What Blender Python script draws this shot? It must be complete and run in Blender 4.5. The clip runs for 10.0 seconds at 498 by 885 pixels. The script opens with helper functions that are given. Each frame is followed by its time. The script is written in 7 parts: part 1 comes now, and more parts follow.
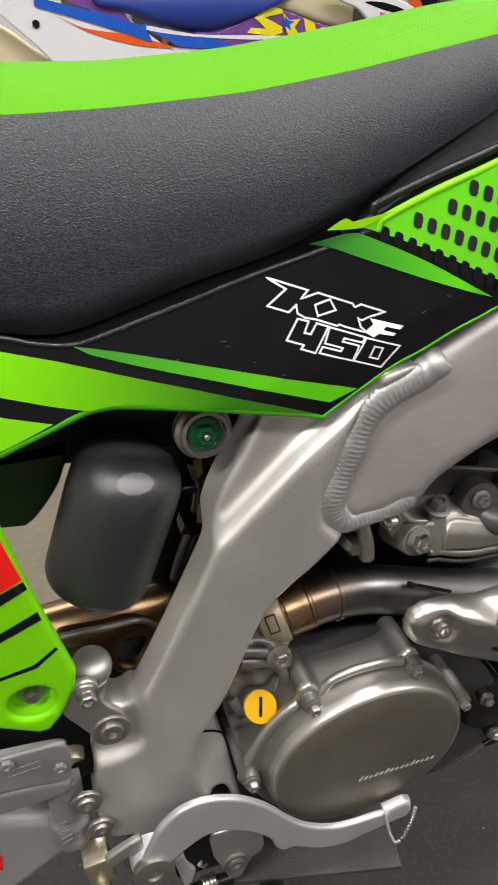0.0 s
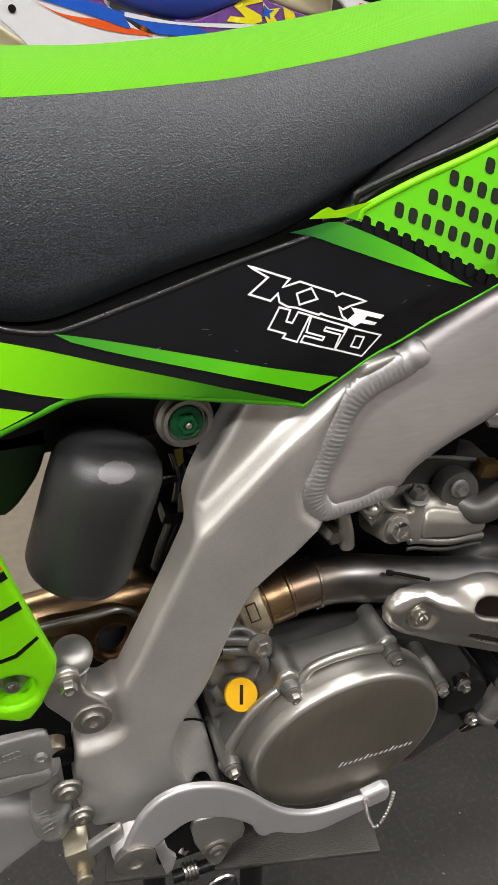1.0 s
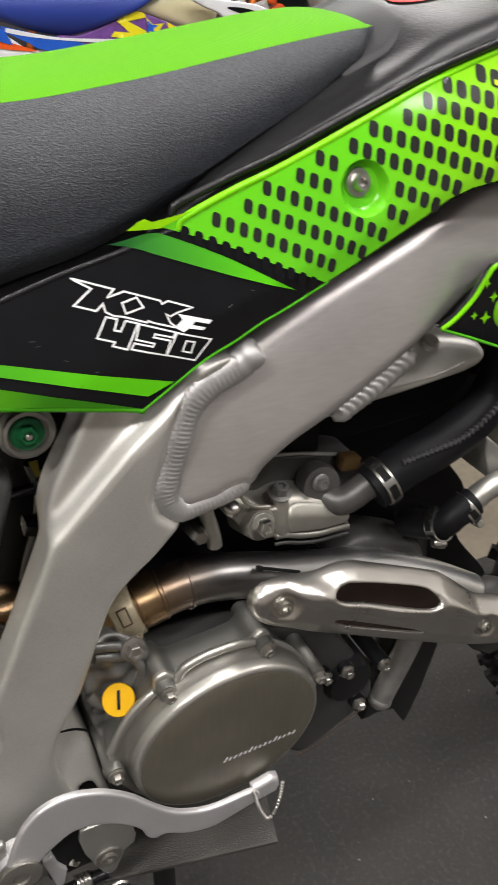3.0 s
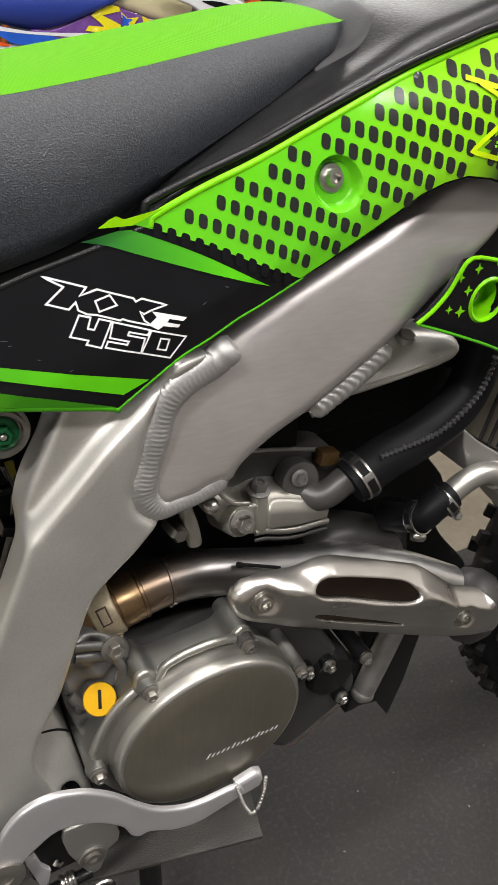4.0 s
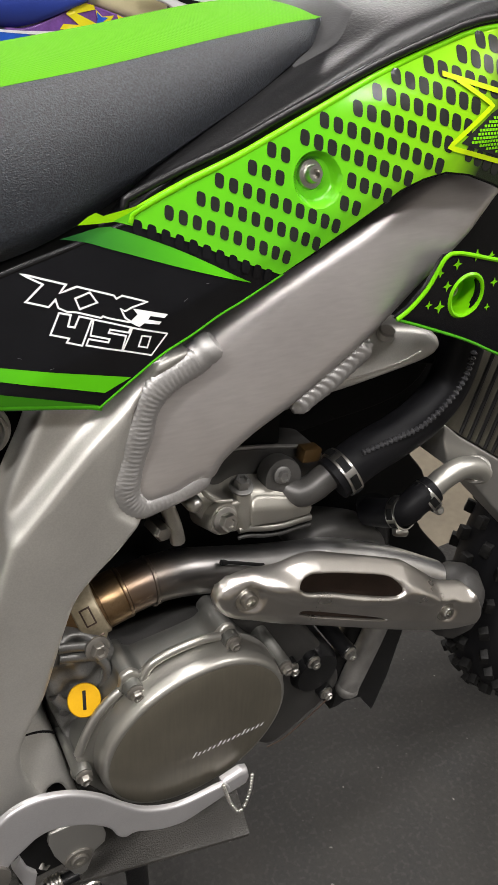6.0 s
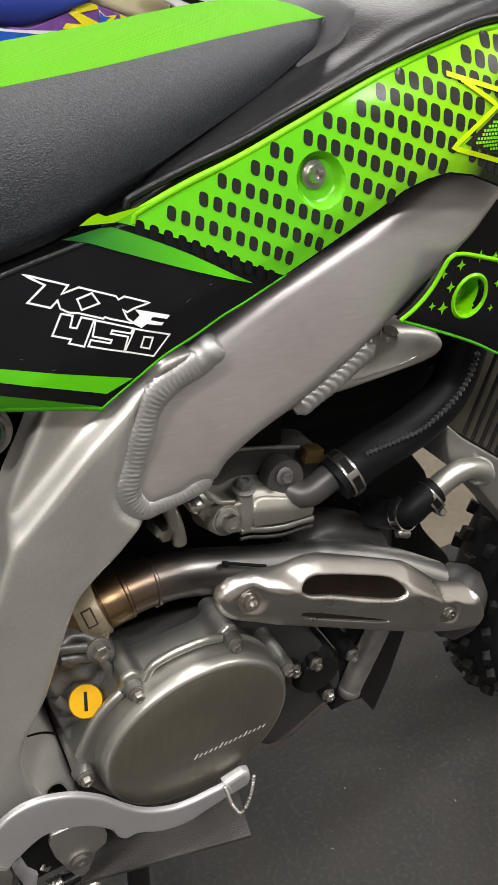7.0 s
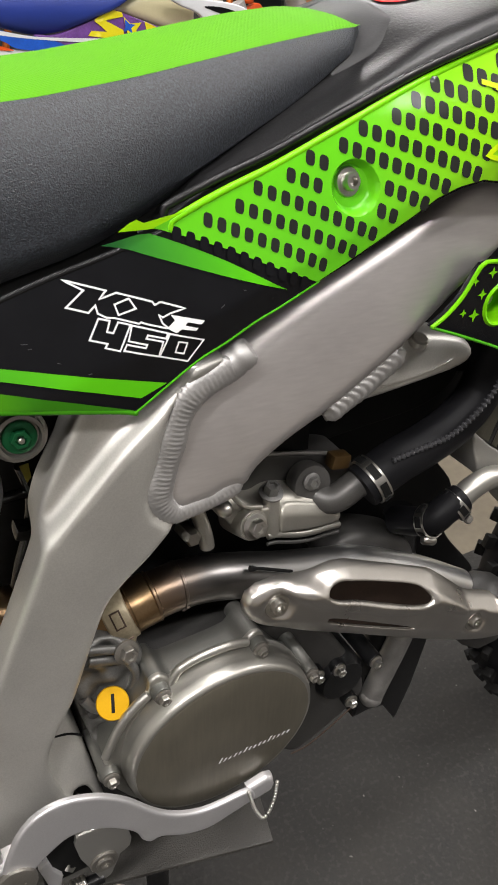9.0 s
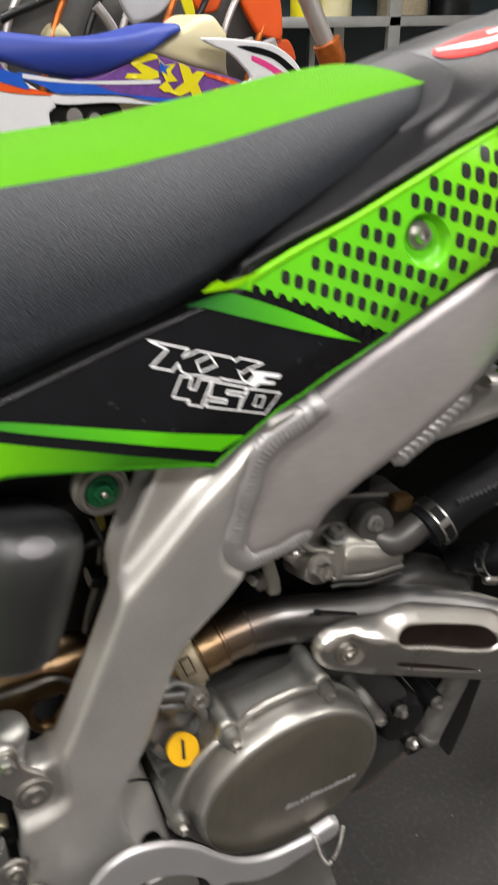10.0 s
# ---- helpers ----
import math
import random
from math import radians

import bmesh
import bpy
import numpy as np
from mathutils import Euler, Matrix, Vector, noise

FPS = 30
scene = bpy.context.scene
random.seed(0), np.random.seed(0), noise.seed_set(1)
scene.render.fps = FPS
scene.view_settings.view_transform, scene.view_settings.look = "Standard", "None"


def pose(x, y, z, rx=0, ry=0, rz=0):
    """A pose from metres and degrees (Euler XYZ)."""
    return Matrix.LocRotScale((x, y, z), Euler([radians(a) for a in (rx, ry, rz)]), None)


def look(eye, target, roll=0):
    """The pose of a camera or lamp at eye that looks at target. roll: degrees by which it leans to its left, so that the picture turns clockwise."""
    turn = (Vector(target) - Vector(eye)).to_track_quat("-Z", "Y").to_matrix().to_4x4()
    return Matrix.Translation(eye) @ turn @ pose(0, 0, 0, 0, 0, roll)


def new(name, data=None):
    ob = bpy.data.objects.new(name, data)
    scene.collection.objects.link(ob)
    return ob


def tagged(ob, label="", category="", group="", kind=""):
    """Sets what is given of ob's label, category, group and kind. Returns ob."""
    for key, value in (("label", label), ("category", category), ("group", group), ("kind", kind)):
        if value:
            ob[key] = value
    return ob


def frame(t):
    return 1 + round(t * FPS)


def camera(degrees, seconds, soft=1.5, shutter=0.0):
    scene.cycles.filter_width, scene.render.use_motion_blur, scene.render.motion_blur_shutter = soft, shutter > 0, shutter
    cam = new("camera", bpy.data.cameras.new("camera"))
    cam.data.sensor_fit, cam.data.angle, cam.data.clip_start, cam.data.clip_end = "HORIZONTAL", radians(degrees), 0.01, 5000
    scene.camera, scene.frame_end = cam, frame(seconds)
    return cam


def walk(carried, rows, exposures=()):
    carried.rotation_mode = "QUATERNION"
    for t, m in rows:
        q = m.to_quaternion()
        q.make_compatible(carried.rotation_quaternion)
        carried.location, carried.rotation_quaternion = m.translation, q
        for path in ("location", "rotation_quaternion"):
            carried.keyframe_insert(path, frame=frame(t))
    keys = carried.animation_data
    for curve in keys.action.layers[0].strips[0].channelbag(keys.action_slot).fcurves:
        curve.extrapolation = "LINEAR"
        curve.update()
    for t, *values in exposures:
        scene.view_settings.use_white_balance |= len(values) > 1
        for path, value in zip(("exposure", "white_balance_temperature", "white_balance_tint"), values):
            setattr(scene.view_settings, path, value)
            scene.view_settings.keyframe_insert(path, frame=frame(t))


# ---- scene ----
cam = camera(37.8, 10.0, shutter=0.8)
PATH = [
    (0, (-0.146, -0.437, 1.018), (0.389, 1.164, -0.053), 0.2),
    (0.5, (-0.148, -0.439, 1.017), (0.433, 1.139, -0.066), 1.1),
    (1, (-0.148, -0.438, 1.017), (0.439, 1.133, -0.073), 1.3),
    (1.5, (-0.147, -0.439, 1.017), (0.45, 1.129, -0.07), 1.4),
    (2, (-0.145, -0.442, 1.019), (0.478, 1.122, -0.062), 1.2),
    (2.5, (-0.137, -0.452, 1.025), (0.553, 1.092, -0.043), 1.1),
    (2.8, (-0.11, -0.468, 1.024), (0.624, 1.059, -0.04), 1.3),
    (3, (-0.109, -0.47, 1.022), (0.664, 1.038, -0.041), 1.3),
    (3.2, (-0.105, -0.47, 1.023), (0.683, 1.024, -0.048), 1.4),
    (4.3, (-0.106, -0.471, 1.022), (0.728, 0.999, -0.048), 1.4),
    (4.5, (-0.108, -0.47, 1.021), (0.743, 0.991, -0.047), 1.5),
    (5, (-0.107, -0.471, 1.021), (0.749, 0.985, -0.05), 1.6),
    (5.5, (-0.107, -0.471, 1.021), (0.752, 0.982, -0.051), 1.6),
    (7, (-0.106, -0.469, 1.021), (0.747, 0.987, -0.053), 1.6),
    (7.5, (-0.106, -0.468, 1.02), (0.744, 0.989, -0.054), 1.7),
    (8, (-0.106, -0.467, 1.02), (0.732, 0.995, -0.056), 1.7),
    (8.5, (-0.113, -0.465, 1.018), (0.718, 1.003, -0.056), 1.6),
    (9, (-0.115, -0.466, 1.022), (0.703, 1.017, -0.041), 1.4),
    (9.5, (-0.118, -0.466, 1.023), (0.689, 1.039, -0.019), 0.8),
    (9.8, (-0.128, -0.457, 1.028), (0.646, 1.076, 0.002), -0.1),
    (10, (-0.139, -0.45, 1.038), (0.63, 1.097, 0.031), -0.6),
]
walk(cam, [(t, look(eye, target, roll)) for t, eye, target, roll in PATH])

from mathutils.geometry import delaunay_2d_cdt

# ---- world and light ----
world = bpy.data.worlds.new("room_air")
scene.world = world
world.use_nodes = True
world.node_tree.nodes["Background"].inputs[0].default_value = (0.9, 0.95, 1.0, 1)
world.node_tree.nodes["Background"].inputs[1].default_value = 0.05
scene.view_settings.exposure = -0.06


def area_lamp(name, eye, target, sx, sy, watts, color):
    data = bpy.data.lights.new(name, "AREA")
    data.shape, data.size, data.size_y, data.energy, data.color = "RECTANGLE", sx, sy, watts, color
    ob = new(name, data)
    ob.matrix_world = look(eye, target)
    return ob


# Added unseen tubes; places and powers are chosen to brighten metal and suit highlights.
LAMPS = [(-1.30, -1.25, 68), (0.45, -1.5, 24), (2.3, -1.15, 46), (-0.85, 0.25, 20), (0.60, -0.30, 36), (-0.2, 2.0, 37), (1.5, 2.0, 37)]
LAMP_Z = 2.62
for lx, ly, watts in LAMPS:
    area_lamp("added_tube_light", (lx, ly, LAMP_Z - 0.07), (lx, ly + 0.0001, 0), 1.2, 0.14, watts, (1.0, 0.962, 0.945))

# ---- materials ----


def lift(c, k):
    return tuple(min(1.0, max(0.0, v * k)) for v in c) + (1.0,)


class Mat:
    """A Principled material with grain at two scales; the relief is in metres."""

    def __init__(self, name, base, rough=0.5, metal=0.0, vary=0.12, big=9.0, fine=220.0, bump=0.0, coat=0.0, stretch=None, rvary=0.12, spec=0.5):
        self.m = bpy.data.materials.new(name)
        self.m.use_nodes = True
        self.n, self.l = self.m.node_tree.nodes, self.m.node_tree.links
        self.p = self.n["Principled BSDF"]
        p = self.p.inputs
        p["Metallic"].default_value, p["Roughness"].default_value = metal, rough
        p["Coat Weight"].default_value, p["Coat Roughness"].default_value = coat, 0.06
        p["Specular IOR Level"].default_value = spec
        self.co = self.n.new("ShaderNodeTexCoord").outputs["Object"]
        vec = self.co
        if stretch:
            mp = self.n.new("ShaderNodeMapping")
            mp.inputs["Rotation"].default_value, mp.inputs["Scale"].default_value = stretch[0], stretch[1]
            self.l.new(self.co, mp.inputs["Vector"])
            vec = mp.outputs["Vector"]
        a, b = self.noise(big, 4, self.co), self.noise(fine, 3, vec)
        self.a, self.b = a, b
        s = self.math("ADD", self.math("MULTIPLY", a, 0.6), self.math("MULTIPLY", b, 0.4))
        self.s = s
        self.color = self.ramp(s, lift(base, 1 - vary), lift(base, 1 + vary), 0.3, 0.7)
        self.l.new(self.color, p["Base Color"])
        r = self.math("ADD", self.math("MULTIPLY", a, rvary), rough - rvary / 2)
        self.l.new(r, p["Roughness"])
        if bump:
            self.relief(b, bump)

    def noise(self, scale, detail, vec):
        k = self.n.new("ShaderNodeTexNoise")
        k.inputs["Scale"].default_value, k.inputs["Detail"].default_value = scale, detail
        self.l.new(vec, k.inputs["Vector"])
        return k.outputs["Fac"]

    def math(self, op, x, y):
        k = self.n.new("ShaderNodeMath")
        k.operation = op
        for i, v in enumerate((x, y)):
            if isinstance(v, (int, float)):
                k.inputs[i].default_value = v
            else:
                self.l.new(v, k.inputs[i])
        return k.outputs[0]

    def ramp(self, fac, c0, c1, p0=0.0, p1=1.0):
        k = self.n.new("ShaderNodeValToRGB")
        e = k.color_ramp.elements
        e[0].position, e[1].position, e[0].color, e[1].color = p0, p1, c0, c1
        self.l.new(fac, k.inputs[0])
        return k.outputs[0]

    def mix(self, fac, a, b):
        k = self.n.new("ShaderNodeMix")
        k.data_type = "RGBA"
        for sock, v in ((k.inputs["Factor"], fac), (k.inputs[6], a), (k.inputs[7], b)):
            if isinstance(v, (int, float, tuple)):
                sock.default_value = v
            else:
                self.l.new(v, sock)
        return k.outputs[2]

    def axis(self, i):
        k = self.n.new("ShaderNodeSeparateXYZ")
        self.l.new(self.co, k.inputs[0])
        return k.outputs[i]

    def relief(self, height, metres, strength=1.0):
        k = self.n.new("ShaderNodeBump")
        k.inputs["Distance"].default_value, k.inputs["Strength"].default_value = metres, strength
        self.l.new(height, k.inputs["Height"])
        old = self.p.inputs["Normal"].links
        if old:
            self.l.new(old[0].from_socket, k.inputs["Normal"])
        self.l.new(k.outputs[0], self.p.inputs["Normal"])

    def paint(self, color):
        self.l.new(color, self.p.inputs["Base Color"])


GREEN = (0.165, 0.54, 0.004)
m_green = Mat("green_plastic", GREEN, 0.24, vary=0.05, bump=0.00004, spec=0.2)
# Darker copy of the green plastic; puts shade into the lower edges' colour.
m_lip = Mat("shaded_green_plastic", (0.055, 0.30, 0.008), 0.26, vary=0.06, spec=0.25)
m_green_lit = Mat("lime_print", (0.27, 0.62, 0.003), 0.22, vary=0.06, spec=0.3)
m_black_gloss = Mat("black_gloss_print", (0.0062, 0.0064, 0.0075), 0.17, vary=0.3, bump=0.00002, fine=60, spec=0.20)
m_black_sat = Mat("black_satin_plastic", (0.008, 0.008, 0.0085), 0.31, vary=0.25, bump=0.00014, fine=700, spec=0.32)
m_roll = Mat("rolled_black_plastic", (0.0065, 0.0065, 0.007), 0.27, vary=0.3, fine=400, spec=0.35)
m_white_print = Mat("white_print", (0.82, 0.82, 0.82), 0.3, vary=0.03)
m_dark_dot = Mat("dark_print", (0.016, 0.017, 0.015), 0.22, vary=0.2, spec=0.35)
m_red = Mat("red_print", (0.72, 0.014, 0.010), 0.5, vary=0.06, spec=0.15)
m_alu = Mat("satin_aluminium", (0.60, 0.572, 0.558), 0.41, 0.85, vary=0.10, big=14, fine=500, bump=0.00002, stretch=((0, 0.62, 0), (0.12, 1, 1)), rvary=0.14)
m_cast = Mat("cast_aluminium", (0.56, 0.547, 0.510), 0.47, 0.75, vary=0.14, big=18, fine=900, bump=0.00002, rvary=0.10)
m_weld = Mat("weld_aluminium", (0.46, 0.45, 0.44), 0.52, 0.8, vary=0.10, fine=900, bump=0.00005)
m_polish = Mat("polished_aluminium", (0.58, 0.555, 0.52), 0.37, 0.95, vary=0.10, big=25, fine=1200, bump=0.00005, rvary=0.16)
m_engine = Mat("engine_casting", (0.36, 0.35, 0.335), 0.52, 0.85, vary=0.30, big=55, fine=1600, bump=0.00006)
m_case_dark = Mat("dark_engine_casting", (0.075, 0.073, 0.070), 0.5, 0.5, vary=0.25, big=30, fine=900, bump=0.0001)
m_bronze = Mat("bronze_coating", (0.165, 0.150, 0.116), 0.40, 0.55, vary=0.16, big=25, fine=420, bump=0.00002, stretch=((0, 0.25, 0), (1, 1, 0.05)), rvary=0.12)
m_steel = Mat("zinc_steel", (0.55, 0.535, 0.50), 0.30, 1.0, vary=0.12, fine=800)
m_yellow = Mat("yellow_cap_paint", (0.50, 0.275, 0.003), 0.6, vary=0.06, spec=0.12, fine=500, bump=0.00003)
m_pedal = Mat("silver_forging", (0.60, 0.59, 0.595), 0.40, 0.7, vary=0.08, big=20, fine=900, bump=0.00004)
m_sleeve = Mat("glossy_black_sleeve", (0.012, 0.012, 0.013), 0.16, vary=0.2, spec=0.9)
m_satin = Mat("satin_case_paint", (0.33, 0.322, 0.30), 0.46, 0.75, vary=0.10, big=20, fine=1500, bump=0.00004)
m_rubber = Mat("black_rubber", (0.006, 0.006, 0.007), 0.5, vary=0.3, fine=400, bump=0.00006, spec=0.14)
m_res = Mat("black_anodised_body", (0.015, 0.0155, 0.016), 0.36, 0.0, vary=0.3, fine=1700, bump=0.00022, spec=0.9)
wx = m_res.math("DIVIDE", m_res.math("SUBTRACT", m_res.axis(0), -0.1035), 0.0128)
wy = m_res.math("DIVIDE", m_res.math("SUBTRACT", m_res.axis(1), -0.1210), 0.0075)
wz = m_res.math("DIVIDE", m_res.math("SUBTRACT", m_res.axis(2), 0.7932), 0.0080)
wear = m_res.math("ADD", m_res.math("MULTIPLY", wx, wx), m_res.math("ADD", m_res.math("MULTIPLY", wy, wy), m_res.math("MULTIPLY", wz, wz)))
wear = m_res.math("ADD", wear, m_res.math("MULTIPLY", m_res.noise(1100, 2, m_res.co), 0.6))
m_res.paint(m_res.mix(m_res.ramp(wear, (1, 1, 1, 1), (0, 0, 0, 1), 0.88, 1.0), m_res.color, (0.125, 0.118, 0.122, 1)))
m_anod = Mat("green_anodised", (0.010, 0.115, 0.040), 0.32, 0.6, vary=0.15)
m_tan = Mat("tan_clamp_metal", (0.40, 0.34, 0.235), 0.44, 0.6, vary=0.25, big=60, fine=500, bump=0.0001)
m_head = Mat("dull_head_casting", (0.40, 0.385, 0.34), 0.42, 0.75, vary=0.2, big=30, fine=1200, bump=0.00008)
m_grey = Mat("blasted_grey_casting", (0.21, 0.205, 0.198), 0.52, 0.35, vary=0.22, big=30, fine=1000, bump=0.00030)
# Near-black for inner plastic, and for shade painted into holes and gaps.
m_void = Mat("inner_black_and_shade", (0.006, 0.006, 0.006), 0.6, vary=0.3, spec=0.15)

# exhaust steel, straw and violet where it was hot
m_pipe = Mat("heat_tinted_steel", (0.238, 0.216, 0.194), 0.34, 1.0, vary=0.15, big=40, fine=900, bump=0.00003)
px = m_pipe.axis(0)
tint = m_pipe.n.new("ShaderNodeValToRGB")
for e, (pos, c) in zip([tint.color_ramp.elements[0], tint.color_ramp.elements[1], tint.color_ramp.elements.new(0.30), tint.color_ramp.elements.new(0.38), tint.color_ramp.elements.new(0.44)],
                       [(0.0, (0.30, 0.20, 0.10, 1)), (1.0, (0.040, 0.036, 0.033, 1)), (0.30, (0.27, 0.17, 0.085, 1)), (0.38, (0.22, 0.165, 0.125, 1)), (0.44, (0.175, 0.165, 0.158, 1))]):
    e.position, e.color = pos, c
m_pipe.l.new(m_pipe.math("ADD", m_pipe.math("MULTIPLY", px, 2.2), m_pipe.math("ADD", m_pipe.math("MULTIPLY", m_pipe.a, 0.08), 0.28)), tint.inputs[0])
m_pipe.paint(tint.outputs[0])
m_gold = Mat("straw_tinted_steel", (0.30, 0.200, 0.108), 0.30, 1.0, vary=0.25, big=22, fine=600, bump=0.00004)

m_gold_dark = Mat("dark_brown_steel", (0.075, 0.050, 0.038), 0.45, 0.7, vary=0.3, big=40, fine=500)

m_bush = Mat("bronze_grey_steel", (0.26, 0.245, 0.220), 0.38, 0.8, vary=0.15, big=60, fine=700)
m_zinc = Mat("yellow_zinc_steel", (0.46, 0.42, 0.31), 0.36, 0.85, vary=0.2, big=60, fine=700)

# seat cloth
m_seat_top = Mat("green_seat_vinyl", (0.076, 0.280, 0.0015), 0.62, vary=0.05, fine=900, spec=0.06)
waves = []
for sx, sy in ((1, 0.55), (1, -0.55)):
    mp = m_seat_top.n.new("ShaderNodeMapping")
    mp.inputs["Rotation"].default_value = (0, 0, math.atan2(sy, sx))
    m_seat_top.l.new(m_seat_top.co, mp.inputs[0])
    w = m_seat_top.n.new("ShaderNodeTexWave")
    w.inputs["Scale"].default_value = 150
    m_seat_top.l.new(mp.outputs[0], w.inputs[0])
    waves.append(w.outputs["Fac"])
m_seat_top.relief(m_seat_top.math("MULTIPLY", waves[0], waves[1]), 0.00016)
m_seat_side = Mat("black_gripper_vinyl", (0.0178, 0.0208, 0.0255), 0.42, vary=0.22, big=12, fine=900)
vor = m_seat_side.n.new("ShaderNodeTexVoronoi")
vor.inputs["Scale"].default_value = 1150
m_seat_side.l.new(m_seat_side.co, vor.inputs["Vector"])
m_seat_side.relief(m_seat_side.math("ADD", vor.outputs["Distance"], m_seat_side.math("MULTIPLY", m_seat_side.noise(1300, 2, m_seat_side.co), 0.9)), 0.00026)
speck = m_seat_side.ramp(m_seat_side.noise(950, 2, m_seat_side.co), (0.5, 0.5, 0.5, 1), (1.7, 1.7, 1.7, 1), 0.36, 0.68)
grain = m_seat_side.n.new("ShaderNodeMix")
grain.data_type, grain.blend_type = "RGBA", "MULTIPLY"
grain.inputs["Factor"].default_value = 1.0
m_seat_side.l.new(m_seat_side.color, grain.inputs[6])
m_seat_side.l.new(speck, grain.inputs[7])
m_seat_side.paint(grain.outputs[2])

# ---- mesh tools ----


def spline(pts, step, closed=False):
    """Points along a Catmull-Rom curve, about step apart."""
    p = [np.array(q, float) for q in pts]
    n = len(p)
    out = []
    for i in range(n if closed else n - 1):
        p1, p2 = p[i], p[(i + 1) % n]
        p0 = p[i - 1] if closed or i > 0 else 2 * p1 - p2
        p3 = p[(i + 2) % n] if closed or i + 2 < n else 2 * p2 - p1
        k = max(1, int(round(np.linalg.norm(p2 - p1) / step)))
        for j in range(k):
            t = j / k
            out.append(0.5 * (2 * p1 + (p2 - p0) * t + (2 * p0 - 5 * p1 + 4 * p2 - p3) * t * t + (3 * p1 - p0 - 3 * p2 + p3) * t ** 3))
    if not closed:
        out.append(p[-1])
    return np.array(out)


def straight(pts, step):
    """Points along a closed polygon with its corners kept, about step apart."""
    p = [np.array(q, float) for q in pts]
    out = []
    for i in range(len(p)):
        a, b = p[i], p[(i + 1) % len(p)]
        k = max(1, int(round(np.linalg.norm(b - a) / step)))
        out += [a + (b - a) * j / k for j in range(k)]
    return np.array(out)


def inside(q, ring):
    x, y = q[:, 0][:, None], q[:, 1][:, None]
    x0, y0 = ring[:, 0][None], ring[:, 1][None]
    x1, y1 = np.roll(ring[:, 0], -1)[None], np.roll(ring[:, 1], -1)[None]
    cross = ((y0 > y) != (y1 > y)) & (x < (x1 - x0) * (y - y0) / np.where(y1 == y0, 1e-12, y1 - y0) + x0)
    return cross.sum(1) % 2 == 1


def gap(q, rings):
    """The distance of each point from the nearest ring."""
    best = np.full(len(q), 1e9)
    for ring in rings:
        a, b = ring, np.roll(ring, -1, 0)
        for i in range(0, len(q), 2000):
            s = q[i:i + 2000]
            ab = (b - a)[None]
            t = np.clip(((s[:, None] - a[None]) * ab).sum(2) / np.maximum((ab ** 2).sum(2), 1e-18), 0, 1)
            d = np.sqrt(((s[:, None] - a[None] - t[..., None] * ab) ** 2).sum(2)).min(1)
            best[i:i + 2000] = np.minimum(best[i:i + 2000], d)
    return best


